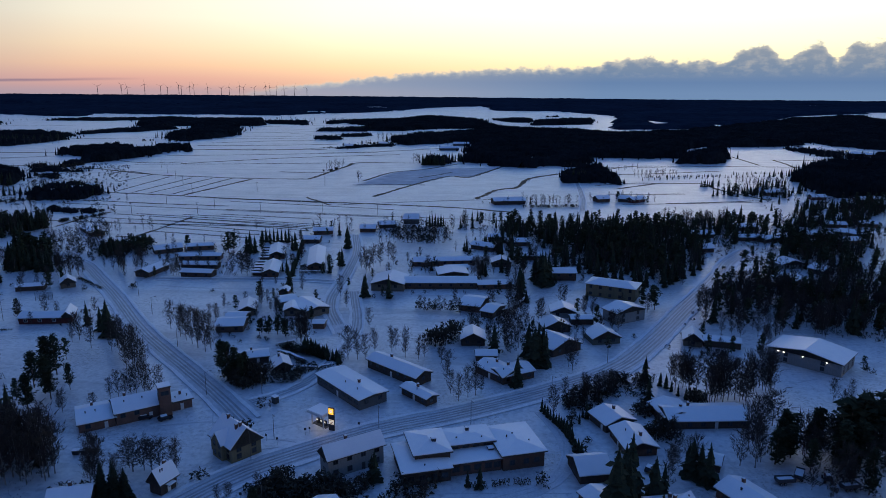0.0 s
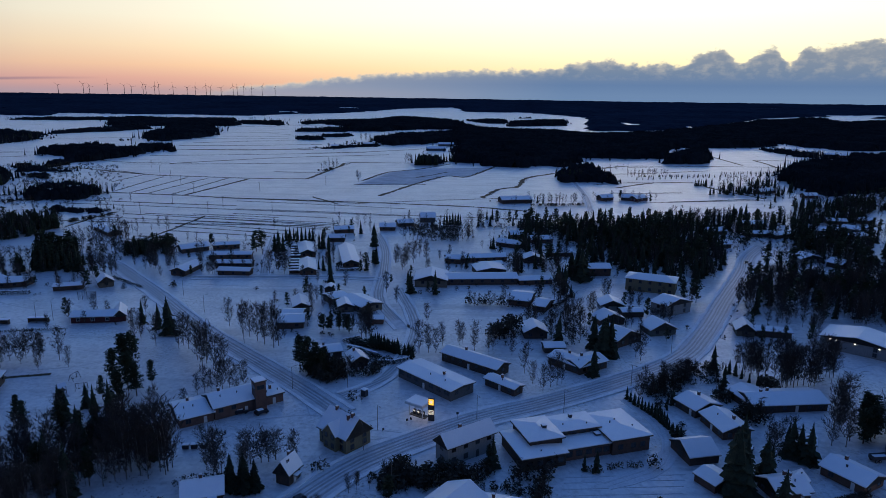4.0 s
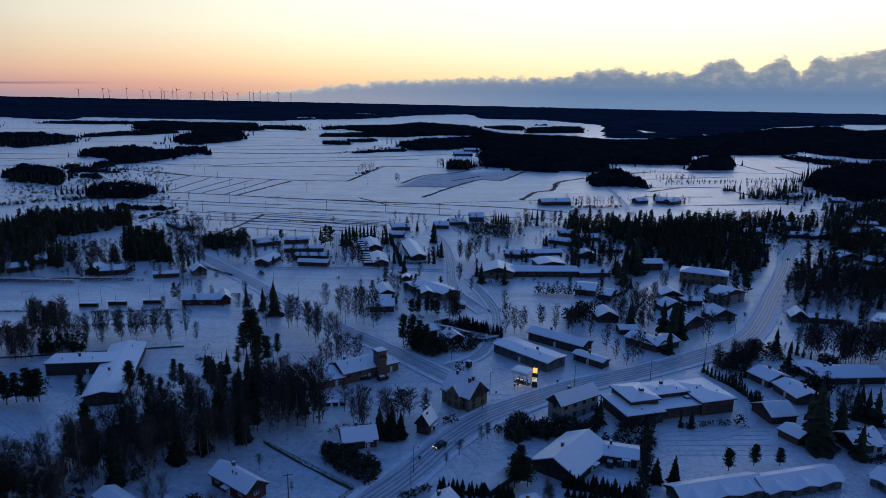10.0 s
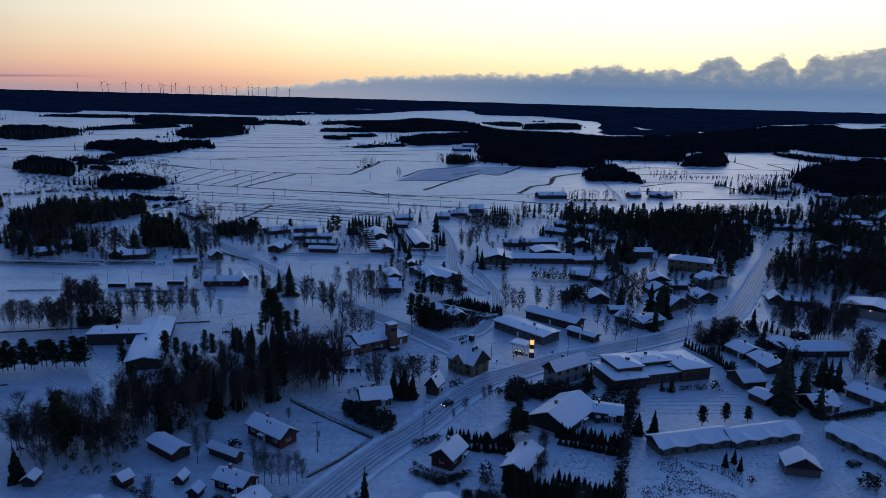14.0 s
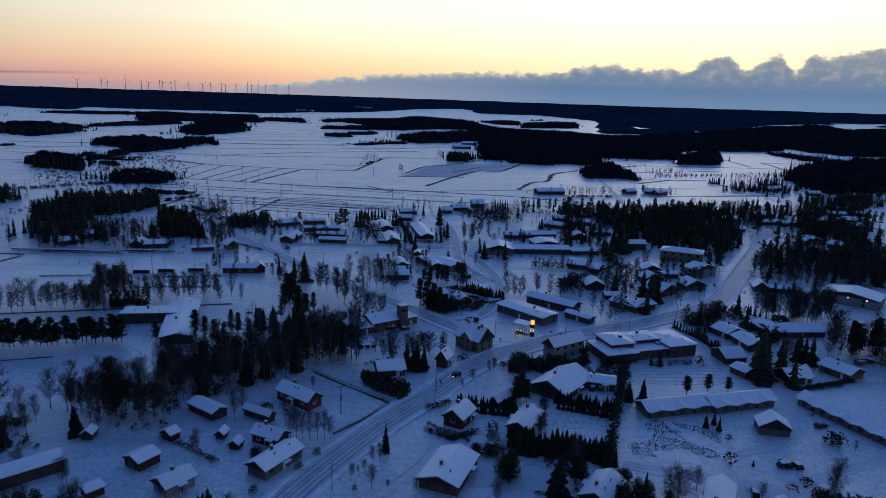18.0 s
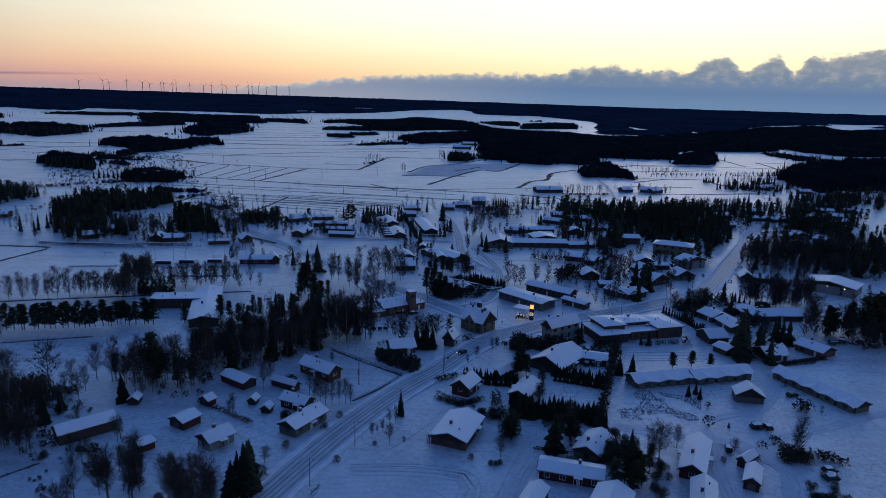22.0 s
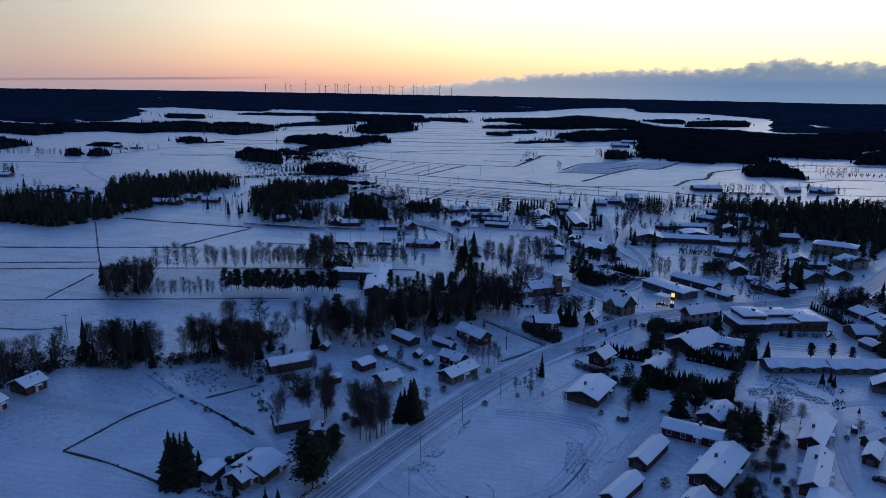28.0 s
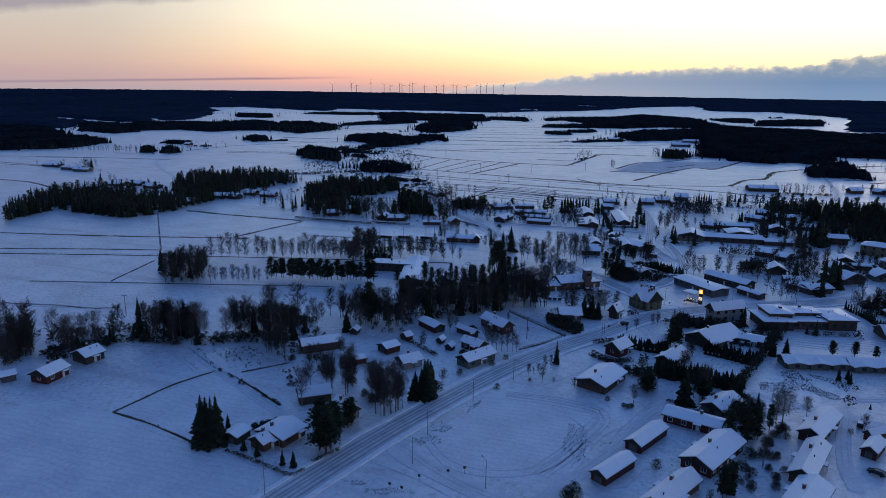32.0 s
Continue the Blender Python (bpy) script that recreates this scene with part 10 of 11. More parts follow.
tree("birch", -29.0, 170.7, 2.5, 1.2)
tree("bush", -69.9, 173.5, 3.4, 1.3)
tree("bush", -69.5, 179.8, 2.6, 1.3)
tree("bush", -42.9, 175.5, 1.7, 1.3)
undergrowth([(-622.7, 906.3), (-430.2, 959.6), (-299.3, 720.3), (-339.8, 670.8), (-444.0, 655.4)], 2.6, 610, 0.6, 5.0)
undergrowth([(-486.2, 714.7), (-295.5, 698.5), (-275.1, 641.6), (-397.6, 590.2)], 2.2, 611, 0.6, 4.0)
undergrowth([(-268.4, 440.7), (-190.8, 467.7), (-162.4, 405.1), (-231.1, 384.3)], 1.6, 612, 0.75, 3.0)
undergrowth([(24.8, 200.8), (29.2, 209.4), (53.9, 213.7), (54.9, 207.9), (37.6, 201.8)], 3.2, 620, 0.0, 1.1)
# young spruces planted along the drive of the offices
for f in range(2):
    tree("spruce", 101.3 + 1.50 * f / 2, 258.1 + -3.90 * f / 2, tree_rng.uniform(3.6, 5.2), 1.1, "young spruces along the drive", True)
for f in range(2):
    tree("spruce", 102.8 + 1.60 * f / 2, 254.2 + -3.30 * f / 2, tree_rng.uniform(3.6, 5.2), 1.1, "young spruces along the drive", True)
for f in range(2):
    tree("spruce", 104.4 + 1.50 * f / 2, 250.9 + -2.20 * f / 2, tree_rng.uniform(3.6, 5.2), 1.1, "young spruces along the drive", True)
for f in range(2):
    tree("spruce", 105.9 + 1.20 * f / 2, 248.7 + -3.20 * f / 2, tree_rng.uniform(3.6, 5.2), 1.1, "young spruces along the drive", True)
for f in range(2):
    tree("spruce", 107.1 + 1.10 * f / 2, 245.5 + -3.10 * f / 2, tree_rng.uniform(3.6, 5.2), 1.1, "young spruces along the drive", True)
for f in range(2):
    tree("spruce", 108.2 + 0.70 * f / 2, 242.4 + -3.00 * f / 2, tree_rng.uniform(3.6, 5.2), 1.1, "young spruces along the drive", True)
for f in range(2):
    tree("spruce", 108.9 + 0.40 * f / 2, 239.4 + -3.80 * f / 2, tree_rng.uniform(3.6, 5.2), 1.1, "young spruces along the drive", True)
for f in range(2):
    tree("spruce", 109.3 + -0.20 * f / 2, 235.6 + -4.10 * f / 2, tree_rng.uniform(3.6, 5.2), 1.1, "young spruces along the drive", True)
tree("bush", 110.7, 233.3, 3.1, 1.2)
tree("bush", 99.4, 216.4, 3.7, 1.4)
tree("bush", 13.9, 144.1, 3.5, 1.2)
tree("bush", 17.3, 144.0, 3.3, 1.2)
tree("bush", 19.9, 143.6, 3.1, 1.2)
tree("bush", 16.0, 115.8, 1.3, 1.2)
tree("bush", 17.3, 115.8, 1.2, 1.2)
tree("bush", 18.5, 116.4, 1.3, 1.2)
tree("bush", 22.0, 133.7, 5.5, 1.4)
tree("bush", 59.7, 112.3, 2.1, 1.3)
tree("bush", 62.1, 119.7, 1.8, 1.4)
tree("bush", 51.9, 97.1, 3.0, 1.2)
tree("bush", 49.7, 89.7, 2.6, 1.2)
tree("bush", 51.8, 87.7, 2.2, 1.3)
tree("bush", 18.8, 155.8, 3.4, 1.1)
tree_row("birch", 133.4, 226.9, 140.0, 231.5, 4, 8.4, "", 2.0, 1.0)
tree_row("birch", 158.2, 239.0, 163.9, 242.4, 4, 13.1, "", 2.0, 1.0)
tree_row("pine", 167.9, 240.9, 174.1, 242.3, 4, 10.1, "", 2.0, 1.2)
tree_row("pine", 178.1, 236.0, 182.6, 232.6, 6, 14.8, "", 3.0, 1.2)
tree_row("birch", 115.4, 266.8, 125.3, 271.5, 8, 8.2, "", 2.0, 1.0)
tree_row("birch", 136.8, 246.2, 140.0, 239.6, 4, 6.2, "", 1.5, 1.0)
tree("spruce", -10.8, 200.3, 10.0, 1.2)
tree("spruce", -7.1, 199.3, 11.5, 1.2)
tree("spruce", -4.6, 199.9, 9.2, 1.2)
tree("birch", -16.8, 206.2, 7.2, 1.1)
tree("birch", -20.2, 208.7, 8.0, 1.1)
undergrowth([(-28.1, 202.7), (-14.9, 208.4), (-3.0, 206.3), (-4.9, 200.6), (-25.0, 199.7)], 2.0, 630, 0.2)
# tree lines and clumps between the far fields
tree_row("birch", -1476, 2274, -1202, 2421, 26, 9.9, "", 10.8, 1.0)
tree_row("spruce", -1459, 2278, -1364, 2340, 9, 9.8, "", 10.8, 1.0)
tree_row("bush", -648, 1390, -632, 1408, 6, 4.5, "", 6.1, 1.0)
tree_row("spruce", -577, 1308, -573, 1308, 2, 7.2, "", 5.7, 1.0)
tree_row("bush", -511, 1236, -507, 1286, 8, 3.9, "", 5.3, 1.2)
tree_row("birch", -516, 880, -504, 894, 14, 9.9, "", 4.1, 1.0)
tree_row("bush", -494, 902, -490, 950, 16, 4.5, "", 4.1, 1.0)
tree_row("bush", -488, 876, -449, 899, 18, 3.5, "", 4.0, 1.2)
tree_row("bush", -478, 825, -458, 816, 6, 3.9, "", 3.8, 1.2)
tree_row("bush", -452, 806, -428, 797, 10, 4.5, "", 3.7, 1.0)
tree_row("birch", -415, 733, -366, 712, 18, 8.1, "", 3.4, 1.0)
tree_row("spruce", -396, 722, -308, 682, 16, 7.8, "", 3.3, 1.0)
tree_row("birch", -361, 704, -306, 693, 16, 7.8, "", 3.2, 1.0)
tree_row("bush", -360, 685, -304, 689, 26, 2.7, "", 3.1, 1.4)
tree_row("bush", -302, 597, -250, 595, 30, 2.3, "", 2.7, 1.6)
tree_row("birch", -326, 607, -299, 592, 6, 7.6, "", 2.8, 1.0)
tree_row("birch", -264, 602, -258, 600, 2, 4.3, "", 2.6, 1.0)
tree_row("birch", -734, 2461, -552, 2347, 12, 13.3, "", 10.3, 1.0)
tree_row("spruce", -640, 2203, -595, 2295, 5, 10.7, "", 9.2, 1.0)
tree_row("spruce", -501, 2310, -358, 2332, 28, 14.6, "", 9.5, 1.0)
tree_row("birch", -490, 2268, -358, 2332, 12, 14.5, "", 9.3, 1.0)
tree_row("spruce", -377, 1788, -262, 1856, 26, 14.3, "", 7.3, 1.0)
tree_row("birch", -377, 1788, -262, 1856, 14, 12.9, "", 7.3, 1.0)
tree_row("bush", -278, 1614, -226, 1621, 14, 4.5, "", 6.6, 1.0)
tree_row("birch", -278, 1614, -226, 1621, 5, 8.9, "", 6.6, 1.0)
tree_row("birch", -308, 1477, -249, 1483, 8, 10.4, "", 6.0, 1.0)
tree_row("spruce", -306, 1494, -270, 1499, 4, 9.4, "", 6.1, 1.0)
tree_row("bush", -231, 1263, -120, 1340, 40, 3.0, "", 5.1, 1.3)
tree_row("birch", -195, 1292, -177, 1308, 4, 8.1, "", 5.2, 1.0)
tree_row("pine", -183, 1347, -179, 1348, 2, 9.5, "", 5.4, 1.0)
tree_row("birch", -170, 1350, -161, 1349, 3, 10.6, "", 5.4, 1.0)
tree_row("birch", -178, 1491, -152, 1477, 6, 14.0, "", 6.0, 1.0)
tree_row("spruce", -146, 1411, -141, 1412, 2, 14.5, "", 5.7, 1.0)
tree_row("bush", -175, 1377, -121, 1384, 18, 4.5, "", 5.6, 1.0)
tree_row("birch", -38, 1019, -29, 1019, 5, 13.6, "", 4.1, 1.0)
tree_row("spruce", -22, 997, 4, 999, 16, 16.4, "", 4.0, 1.0)
tree_row("birch", -15, 1005, 4, 999, 4, 17.0, "", 4.0, 1.0)
tree_row("spruce", 4, 1038, 29, 1057, 10, 13.2, "", 4.2, 1.0)
tree_row("birch", -138, 924, -130, 938, 5, 10.2, "", 3.7, 1.0)
tree_row("birch", -140, 979, -137, 987, 3, 10.1, "", 4.0, 1.0)
tree_row("birch", -82, 828, -78, 828, 3, 10.4, "", 3.3, 1.0)
tree_row("bush", -138, 904, -128, 938, 9, 2.8, "", 3.7, 1.4)
tree_row("spruce", 205, 979, 226, 980, 8, 7.6, "", 4.0, 1.0)
tree_row("spruce", 157, 841, 184, 853, 14, 13.2, "", 3.4, 1.0)
tree_row("birch", 171, 948, 182, 843, 12, 11.8, "", 3.9, 1.0)
tree_row("spruce", 189, 843, 211, 840, 6, 7.8, "", 3.5, 1.0)
tree_row("bush", 187, 833, 224, 840, 16, 2.6, "", 3.4, 1.5)
tree_row("birch", 241, 954, 264, 976, 5, 8.2, "", 3.9, 1.0)
tree_row("birch", 250, 892, 299, 914, 22, 8.4, "", 3.7, 1.0)
tree_row("spruce", 254, 886, 353, 906, 40, 4.0, "", 3.7, 1.0)
tree_row("spruce", 304, 812, 320, 813, 9, 8.8, "", 3.5, 1.0)
tree_row("birch", 319, 803, 330, 777, 8, 7.3, "", 3.5, 1.0)
tree_row("pine", 322, 764, 325, 764, 3, 9.4, "", 3.3, 1.0)
tree_row("spruce", 376, 932, 455, 951, 25, 4.0, "", 4.0, 1.0)
tree_row("birch", 348, 834, 404, 838, 26, 9.1, "", 3.6, 1.0)
tree_row("spruce", 364, 816, 393, 818, 9, 9.5, "", 3.6, 1.0)
tree_row("pine", 185, 697, 187, 697, 3, 9.7, "", 2.9, 1.0)
tree_row("pine", 268, 599, 282, 597, 7, 6.9, "", 2.6, 1.0)
tree_row("pine", 283, 597, 287, 595, 4, 8.2, "", 2.6, 1.0)
tree_row("birch", 217, 614, 227, 609, 6, 8.5, "", 2.6, 1.0)
tree_row("birch", 220, 565, 258, 576, 16, 11.4, "", 2.4, 1.0)
tree_row("spruce", 220, 565, 258, 576, 10, 11.4, "", 2.4, 1.0)
tree_row("birch", 108, 659, 153, 675, 22, 9.3, "", 2.7, 1.0)
tree_row("spruce", 113, 672, 119, 666, 2, 7.2, "", 2.7, 1.0)
tree_row("bush", 108, 652, 152, 662, 22, 2.5, "", 2.6, 1.5)
tree_row("birch", 603, 1193, 605, 1057, 18, 13.8, "", 5.3, 1.0)
tree_row("spruce", 304, 581, 371, 610, 26, 9.2, "", 2.6, 1.0)
tree_row("birch", 296, 574, 370, 593, 24, 8.9, "", 2.6, 1.0)
tree_row("pine", 425, 713, 485, 743, 14, 10.1, "", 3.3, 1.0)
tree_row("birch", 330, 732, 370, 735, 10, 5.7, "", 3.2, 1.0)
tree_row("birch", -981, 670, -785, 734, 34, 9.5, "", 4.8, 1.0)
tree_row("spruce", -774, 728, -766, 732, 4, 12.0, "", 4.3, 1.0)
tree_row("spruce", -753, 739, -750, 740, 3, 10.3, "", 4.2, 1.0)
tree_row("spruce", -751, 750, -747, 763, 6, 13.1, "", 4.2, 1.0)
tree_row("spruce", -889, 887, -853, 903, 18, 5.0, "", 5.0, 1.0)
tree_row("birch", -848, 908, -794, 934, 12, 5.0, "", 5.0, 1.0)
tree_row("bush", -779, 846, -758, 856, 8, 3.7, "", 4.6, 1.2)
tree_row("birch", -753, 783, -761, 853, 4, 8.2, "", 4.3, 1.0)
tree_row("spruce", -786, 1002, -772, 1027, 7, 13.9, "", 5.1, 1.0)
tree_row("spruce", -968, 1276, -839, 1349, 26, 17.0, "", 6.4, 1.0)
tree_row("birch", -887, 1201, -771, 1310, 22, 16.4, "", 6.0, 1.0)
tree_row("spruce", -852, 1370, -831, 1408, 7, 16.3, "", 6.5, 1.0)
tree_row("bush", -758, 1000, -720, 1036, 18, 3.1, "", 5.0, 1.3)
tree_row("birch", -694, 543, -675, 538, 5, 10.4, "", 3.5, 1.0)
tree_row("birch", -1731, 2041, -1582, 2151, 16, 12.9, "", 10.7, 1.0)
tree_row("spruce", -1330, 1552, -1155, 1581, 30, 12.8, "", 8.2, 1.0)
tree_row("birch", -1591, 2145, -1129, 2527, 40, 9.4, "", 10.7, 1.0)
tree_row("spruce", -945, 1633, -850, 1852, 40, 9.8, "", 7.5, 1.0)
tree_row("bush", -590, 1388, -566, 1400, 8, 4.5, "", 6.0, 1.0)
tree_row("spruce", -508, 758, -443, 737, 20, 12.7, "", 3.7, 1.0)
tree_row("birch", -419, 592, -358, 645, 20, 5.4, "", 2.9, 1.0)
tree_row("bush", -414, 583, -345, 650, 40, 2.7, "", 2.9, 1.4)
tree_row("spruce", -400, 665, -310, 707, 24, 10.0, "", 3.1, 1.0)
tree_row("bush", -254, 546, -238, 576, 18, 3.0, "", 2.4, 1.4)
far_trees()

# ---- wind farm on the horizon ----
turbine_rng = random.Random(3)
for b, hub in ((-30.4, 96), (-28.8, 104), (-28.4, 94), (-27.2, 112), (-26.1, 100), (-25.6, 92), (-24.8, 106), (-24.6, 98), (-24.0, 100), (-23.7, 110), (-22.7, 96), (-21.7, 92), (-21.1, 98), (-20.3, 108), (-20.0, 98), (-19.2, 94), (-18.3, 106), (-18.0, 100), (-17.5, 104), (-16.9, 98), (-16.1, 106), (-15.1, 98)):
    wind_turbine(b, 4780 + turbine_rng.uniform(-60, 60), hub - 36, turbine_rng.uniform(0, 120), turbine_rng.uniform(-30, 30))

# ---- lamps and poles along the roads ----
for x, y, r in ((-29.9, 101.2, -40), (-22.0, 121.9, -40), (0.7, 175.1, -40), (-11.3, 55.6, 140), (-61.4, 32.8, -40), (-33.1, 59.3, -30), (-35.3, 75.6, -40), (-10.4, 259.8, 40), (0.8, 181.3, -40),
                (-90.7, 363.1, 40), (-70.9, 338.6, 40), (51.6, 241.4, -70), (29.6, 201.7, 120), (79.1, 247.3, -70), (19.5, 221.0, 120), (22.0, 233.0, -60), (105.0, 268.0, -60), (128.0, 300.0, -60), (-40.0, 300.0, 40), (8.0, 262.0, -60)):
    street_lamp(x, y, r)
for x, y in ((-168.2, 314.3), (-158.0, 315.2), (-150.0, 313.1), (-137.1, 320.1), (-131.8, 323.5)):
    street_lamp(x, y, 90, 9.0)
for x, y in ((-219.0, 586.0), (-114.0, 600.0), (-63.3, 609.4), (-14.8, 601.2), (-166.0, 594.0), (-212.5, 633.0), (-163.8, 623.2), (-291.8, 812.0), (-328.1, 863.9), (-366.4, 923.5), (-223.1, 707.0), (-260.8, 765.7), (-105.3, 776.3), (-162.1, 723.9), (-27.6, 163.1), (-198.9, 124.0)):
    power_pole(x, y, 20)

# ---- tall lattice mast in the field ----
mast = empty("radio_mast", -275.4, 226.5)
for k in range(3):
    a, b = radians(120 * k), radians(120 * (k + 1))
    bm = bmesh.new()
    tube(bm, (0.45 * math.cos(a), 0.45 * math.sin(a), 0), (0.3 * math.cos(a), 0.3 * math.sin(a), 24), 0.11, 0.09, 4)
    part("leg", bm, "dark_metal", mast)
    for i in range(12):
        bm = bmesh.new()
        tube(bm, (0.43 * math.cos(a), 0.43 * math.sin(a), 2 * i), (0.4 * math.cos(b), 0.4 * math.sin(b), 2 * i + 2), 0.05, 0.05, 3)
        part("brace", bm, "dark_metal", mast)
tagged(mast, "tall thin lattice mast in a snowy field", "mast")

# ---- cars ----
car(7.1, 195.8, 228, lit=True)
car(-15.5, 241.4, 40, True)
car(54.0, 189.5, 75, True)
car(56.8, 189.9, 75, True)
car(120.3, 168.7, 20)
car(106.6, 117.0, 160, True)
car(98.8, 144.7, 100, True)
car(83.0, 100.5, 150)
car(84.4, 129.3, 75, True)
car(216.3, 449.5, 240, lit=True)
car(101.5, 144.0, 100, True)

# ---- refuse containers by the fire station ----
for x, y in ((-30.3, 219.4), (-28.0, 219.8), (-25.7, 220.2)):
    c = empty("refuse_container", x, y, 0, 8)
    bm = bmesh.new()
    solid(bm, [(-0.8, -0.55, 0.1), (0.8, -0.55, 0.1), (0.8, 0.55, 0.1), (-0.8, 0.55, 0.1)], [(-0.95, -0.65, 1.3), (0.95, -0.65, 1.3), (0.95, 0.65, 1.3), (-0.95, 0.65, 1.3)])
    part("bin", bm, "dark_metal", c)
    bm = bmesh.new()
    box(bm, -0.95, -0.65, 1.304, 0.95, 0.65, 1.5)
    part("snow_cap", bm, "roof_snow", c)
    tagged(c, "dark refuse container capped with snow", "container", "containers in a row")

# ---- team shelters, goals and ball net of the sports field ----
for x, y in ((-163.0, 313.0), (-151.4, 317.0), (-136.6, 320.8)):
    s = empty("team_shelter", x, y, 0, 6)
    bm = bmesh.new()
    box(bm, -4, 0.9, -0.2, 4, 1.05, 2.1)
    box(bm, -4, -0.8, -0.2, -3.88, 0.9, 2.1)
    box(bm, 3.88, -0.8, -0.2, 4, 0.9, 2.1)
    part("shell", bm, "darkbrown", s)
    bm = bmesh.new()
    box(bm, -4.2, -1.0, 2.104, 4.2, 1.2, 2.35)
    part("roof", bm, "roof_snow", s)
    tagged(s, "long low team shelter with snowy roof", "shelter", "team shelters")
for x, y in ((-202.4, 327.7),):
    gl = empty("football_goal", x, y, 0, 6)
    for u in (-2.5, 2.5):
        bm = bmesh.new()
        tube(bm, (u, 0, 0), (u, 0, 2.2), 0.08, 0.08, 5)
        part("upright", bm, "dark_metal", gl)
    bm = bmesh.new()
    tube(bm, (-2.5, 0, 2.2), (2.5, 0, 2.2), 0.08, 0.08, 5)
    part("crossbar", bm, "dark_metal", gl)
    tagged(gl, "bare goal frame on the snowy sports field", "goal")
net = empty("ball_net", -133.4, 353.4, 0, 12)
for u in (-4, -2, 0, 2, 4):
    bm = bmesh.new()
    tube(bm, (u, 0, 0), (u, 0, 4.2), 0.09, 0.09, 5)
    part("post", bm, "dark_metal", net)
for z in range(1, 9):
    bm = bmesh.new()
    tube(bm, (-4, 0, z * 0.5), (4, 0, z * 0.5), 0.07, 0.07, 4)
    part("rope", bm, "dark_metal", net)
tagged(net, "tall dark ball net by the sports field", "net")

# ---- hut and planting island on the square ----
hut = empty("transformer_hut", 14.6, 256.0, 0, -35)
bm = bmesh.new()
box(bm, -0.9, -0.8, -0.1, 0.9, 0.8, 2.3)
part("body", bm, "dark_metal", hut)
bm = bmesh.new()
box(bm, -1.0, -0.9, 2.304, 1.0, 0.9, 2.55)
part("roof", bm, "roof_snow", hut)
tagged(hut, "small dark hut on the snowy square", "hut")

for x, y, r in ((30.5, 236.0, 20), (31.6, 236.8, -30), (24.0, 229.8, 40), (20.2, 231.5, -20), (23.9, 202.2, 10), (45.6, 241.0, 0), (-28.0, 52.0, 0), (-22.0, 57.0, 30), (-18.5, 60.0, 30), (-33.5, 46.0, 0), (-30.0, 45.6, 0), (-12.0, 150.0, 20), (2.0, 186.0, 30)):
    road_sign(x, y, r)

# ---- hedges and fences ----
hedge([(-259.3, 351.2), (-193.6, 352.5)], 2.0, 1.5)
hedge([(-192.5, 356.0), (-166.2, 361.0)], 2.0, 1.4)
hedge([(-84.2, 46.3), (-71.8, 44.5), (-60.0, 42.0), (-58.5, 45.9)], 1.0, 0.9)
hedge([(-58.4, 49.5), (-54.9, 58.8)], 1.0, 0.9)
hedge([(2.3, 156.8), (9.5, 153.0), (12.0, 148.9)], 1.0, 1.2)
hedge([(-0.9, 160.0), (7.0, 151.8), (13.3, 156.5)], 0.9, 1.3)
hedge([(29.8, 120.3), (39.0, 120.5), (48.0, 116.4)], 1.0, 0.9)
hedge([(-75.8, 145.0), (-65.5, 139.2), (-54.2, 131.9)], 1.3, 1.6)
hedge([(79.9, 212.8), (84.9, 214.1)], 1.5, 1.6, "hedge", False)
hedge([(86.1, 214.6), (90.6, 215.4)], 1.6, 1.8, "hedge", False)
hedge([(91.8, 215.9), (96.2, 216.6)], 1.6, 1.8, "hedge", False)
hedge([(-77.6, 69.2), (-68.6, 65.1)], 0.9, 0.8)
hedge([(133.9, 199.9), (150.0, 205.7)], 1.2, 1.4)
hedge([(127.5, 197.3), (150.3, 205.5)], 1.3, 1.5)
fence([(-43.5, 194.5), (-13.7, 172.7), (-19.9, 160.3), (-27.5, 150.6)])

# ---- low hedges round the sports field and gardens ----
hedge([(-159.7, 284.1), (-138.7, 288.9), (-116.9, 293.0)], 0.9, 1.1)
hedge([(-157.7, 304.7), (-137.5, 308.8), (-119.6, 312.8)], 0.8, 1.0)
hedge([(-210.0, 299.8), (-185.3, 304.5)], 0.8, 0.7)
hedge([(129.6, 197.2), (149.0, 205.9)], 1.2, 1.4)
hedge([(127.7, 195.7), (144.2, 201.4)], 1.3, 1.6)
hedge([(28.4, 125.2), (41.5, 123.0), (47.3, 120.6)], 0.9, 1.2)
hedge([(19.4, 149.9), (31.1, 150.0)], 1.0, 2.0)
hedge([(-1.2, 304.3), (5.0, 308.9)], 1.6, 1.4)
hedge([(1.5, 297.3), (7.1, 294.6), (14.8, 288.9)], 2.0, 1.6)
hedge([(13.4, 283.0), (21.2, 283.3), (26.3, 287.3)], 1.6, 1.4)
hedge([(-25.6, 415.9), (-17.4, 416.3), (-9.7, 419.2)], 1.5, 1.4)
hedge([(88.5, 354.3), (94.4, 362.3), (101.3, 379.2)], 2.2, 2.0)
hedge([(-141.2, 392.5), (-130.0, 384.4), (-116.6, 373.9)], 1.3, 2.0)


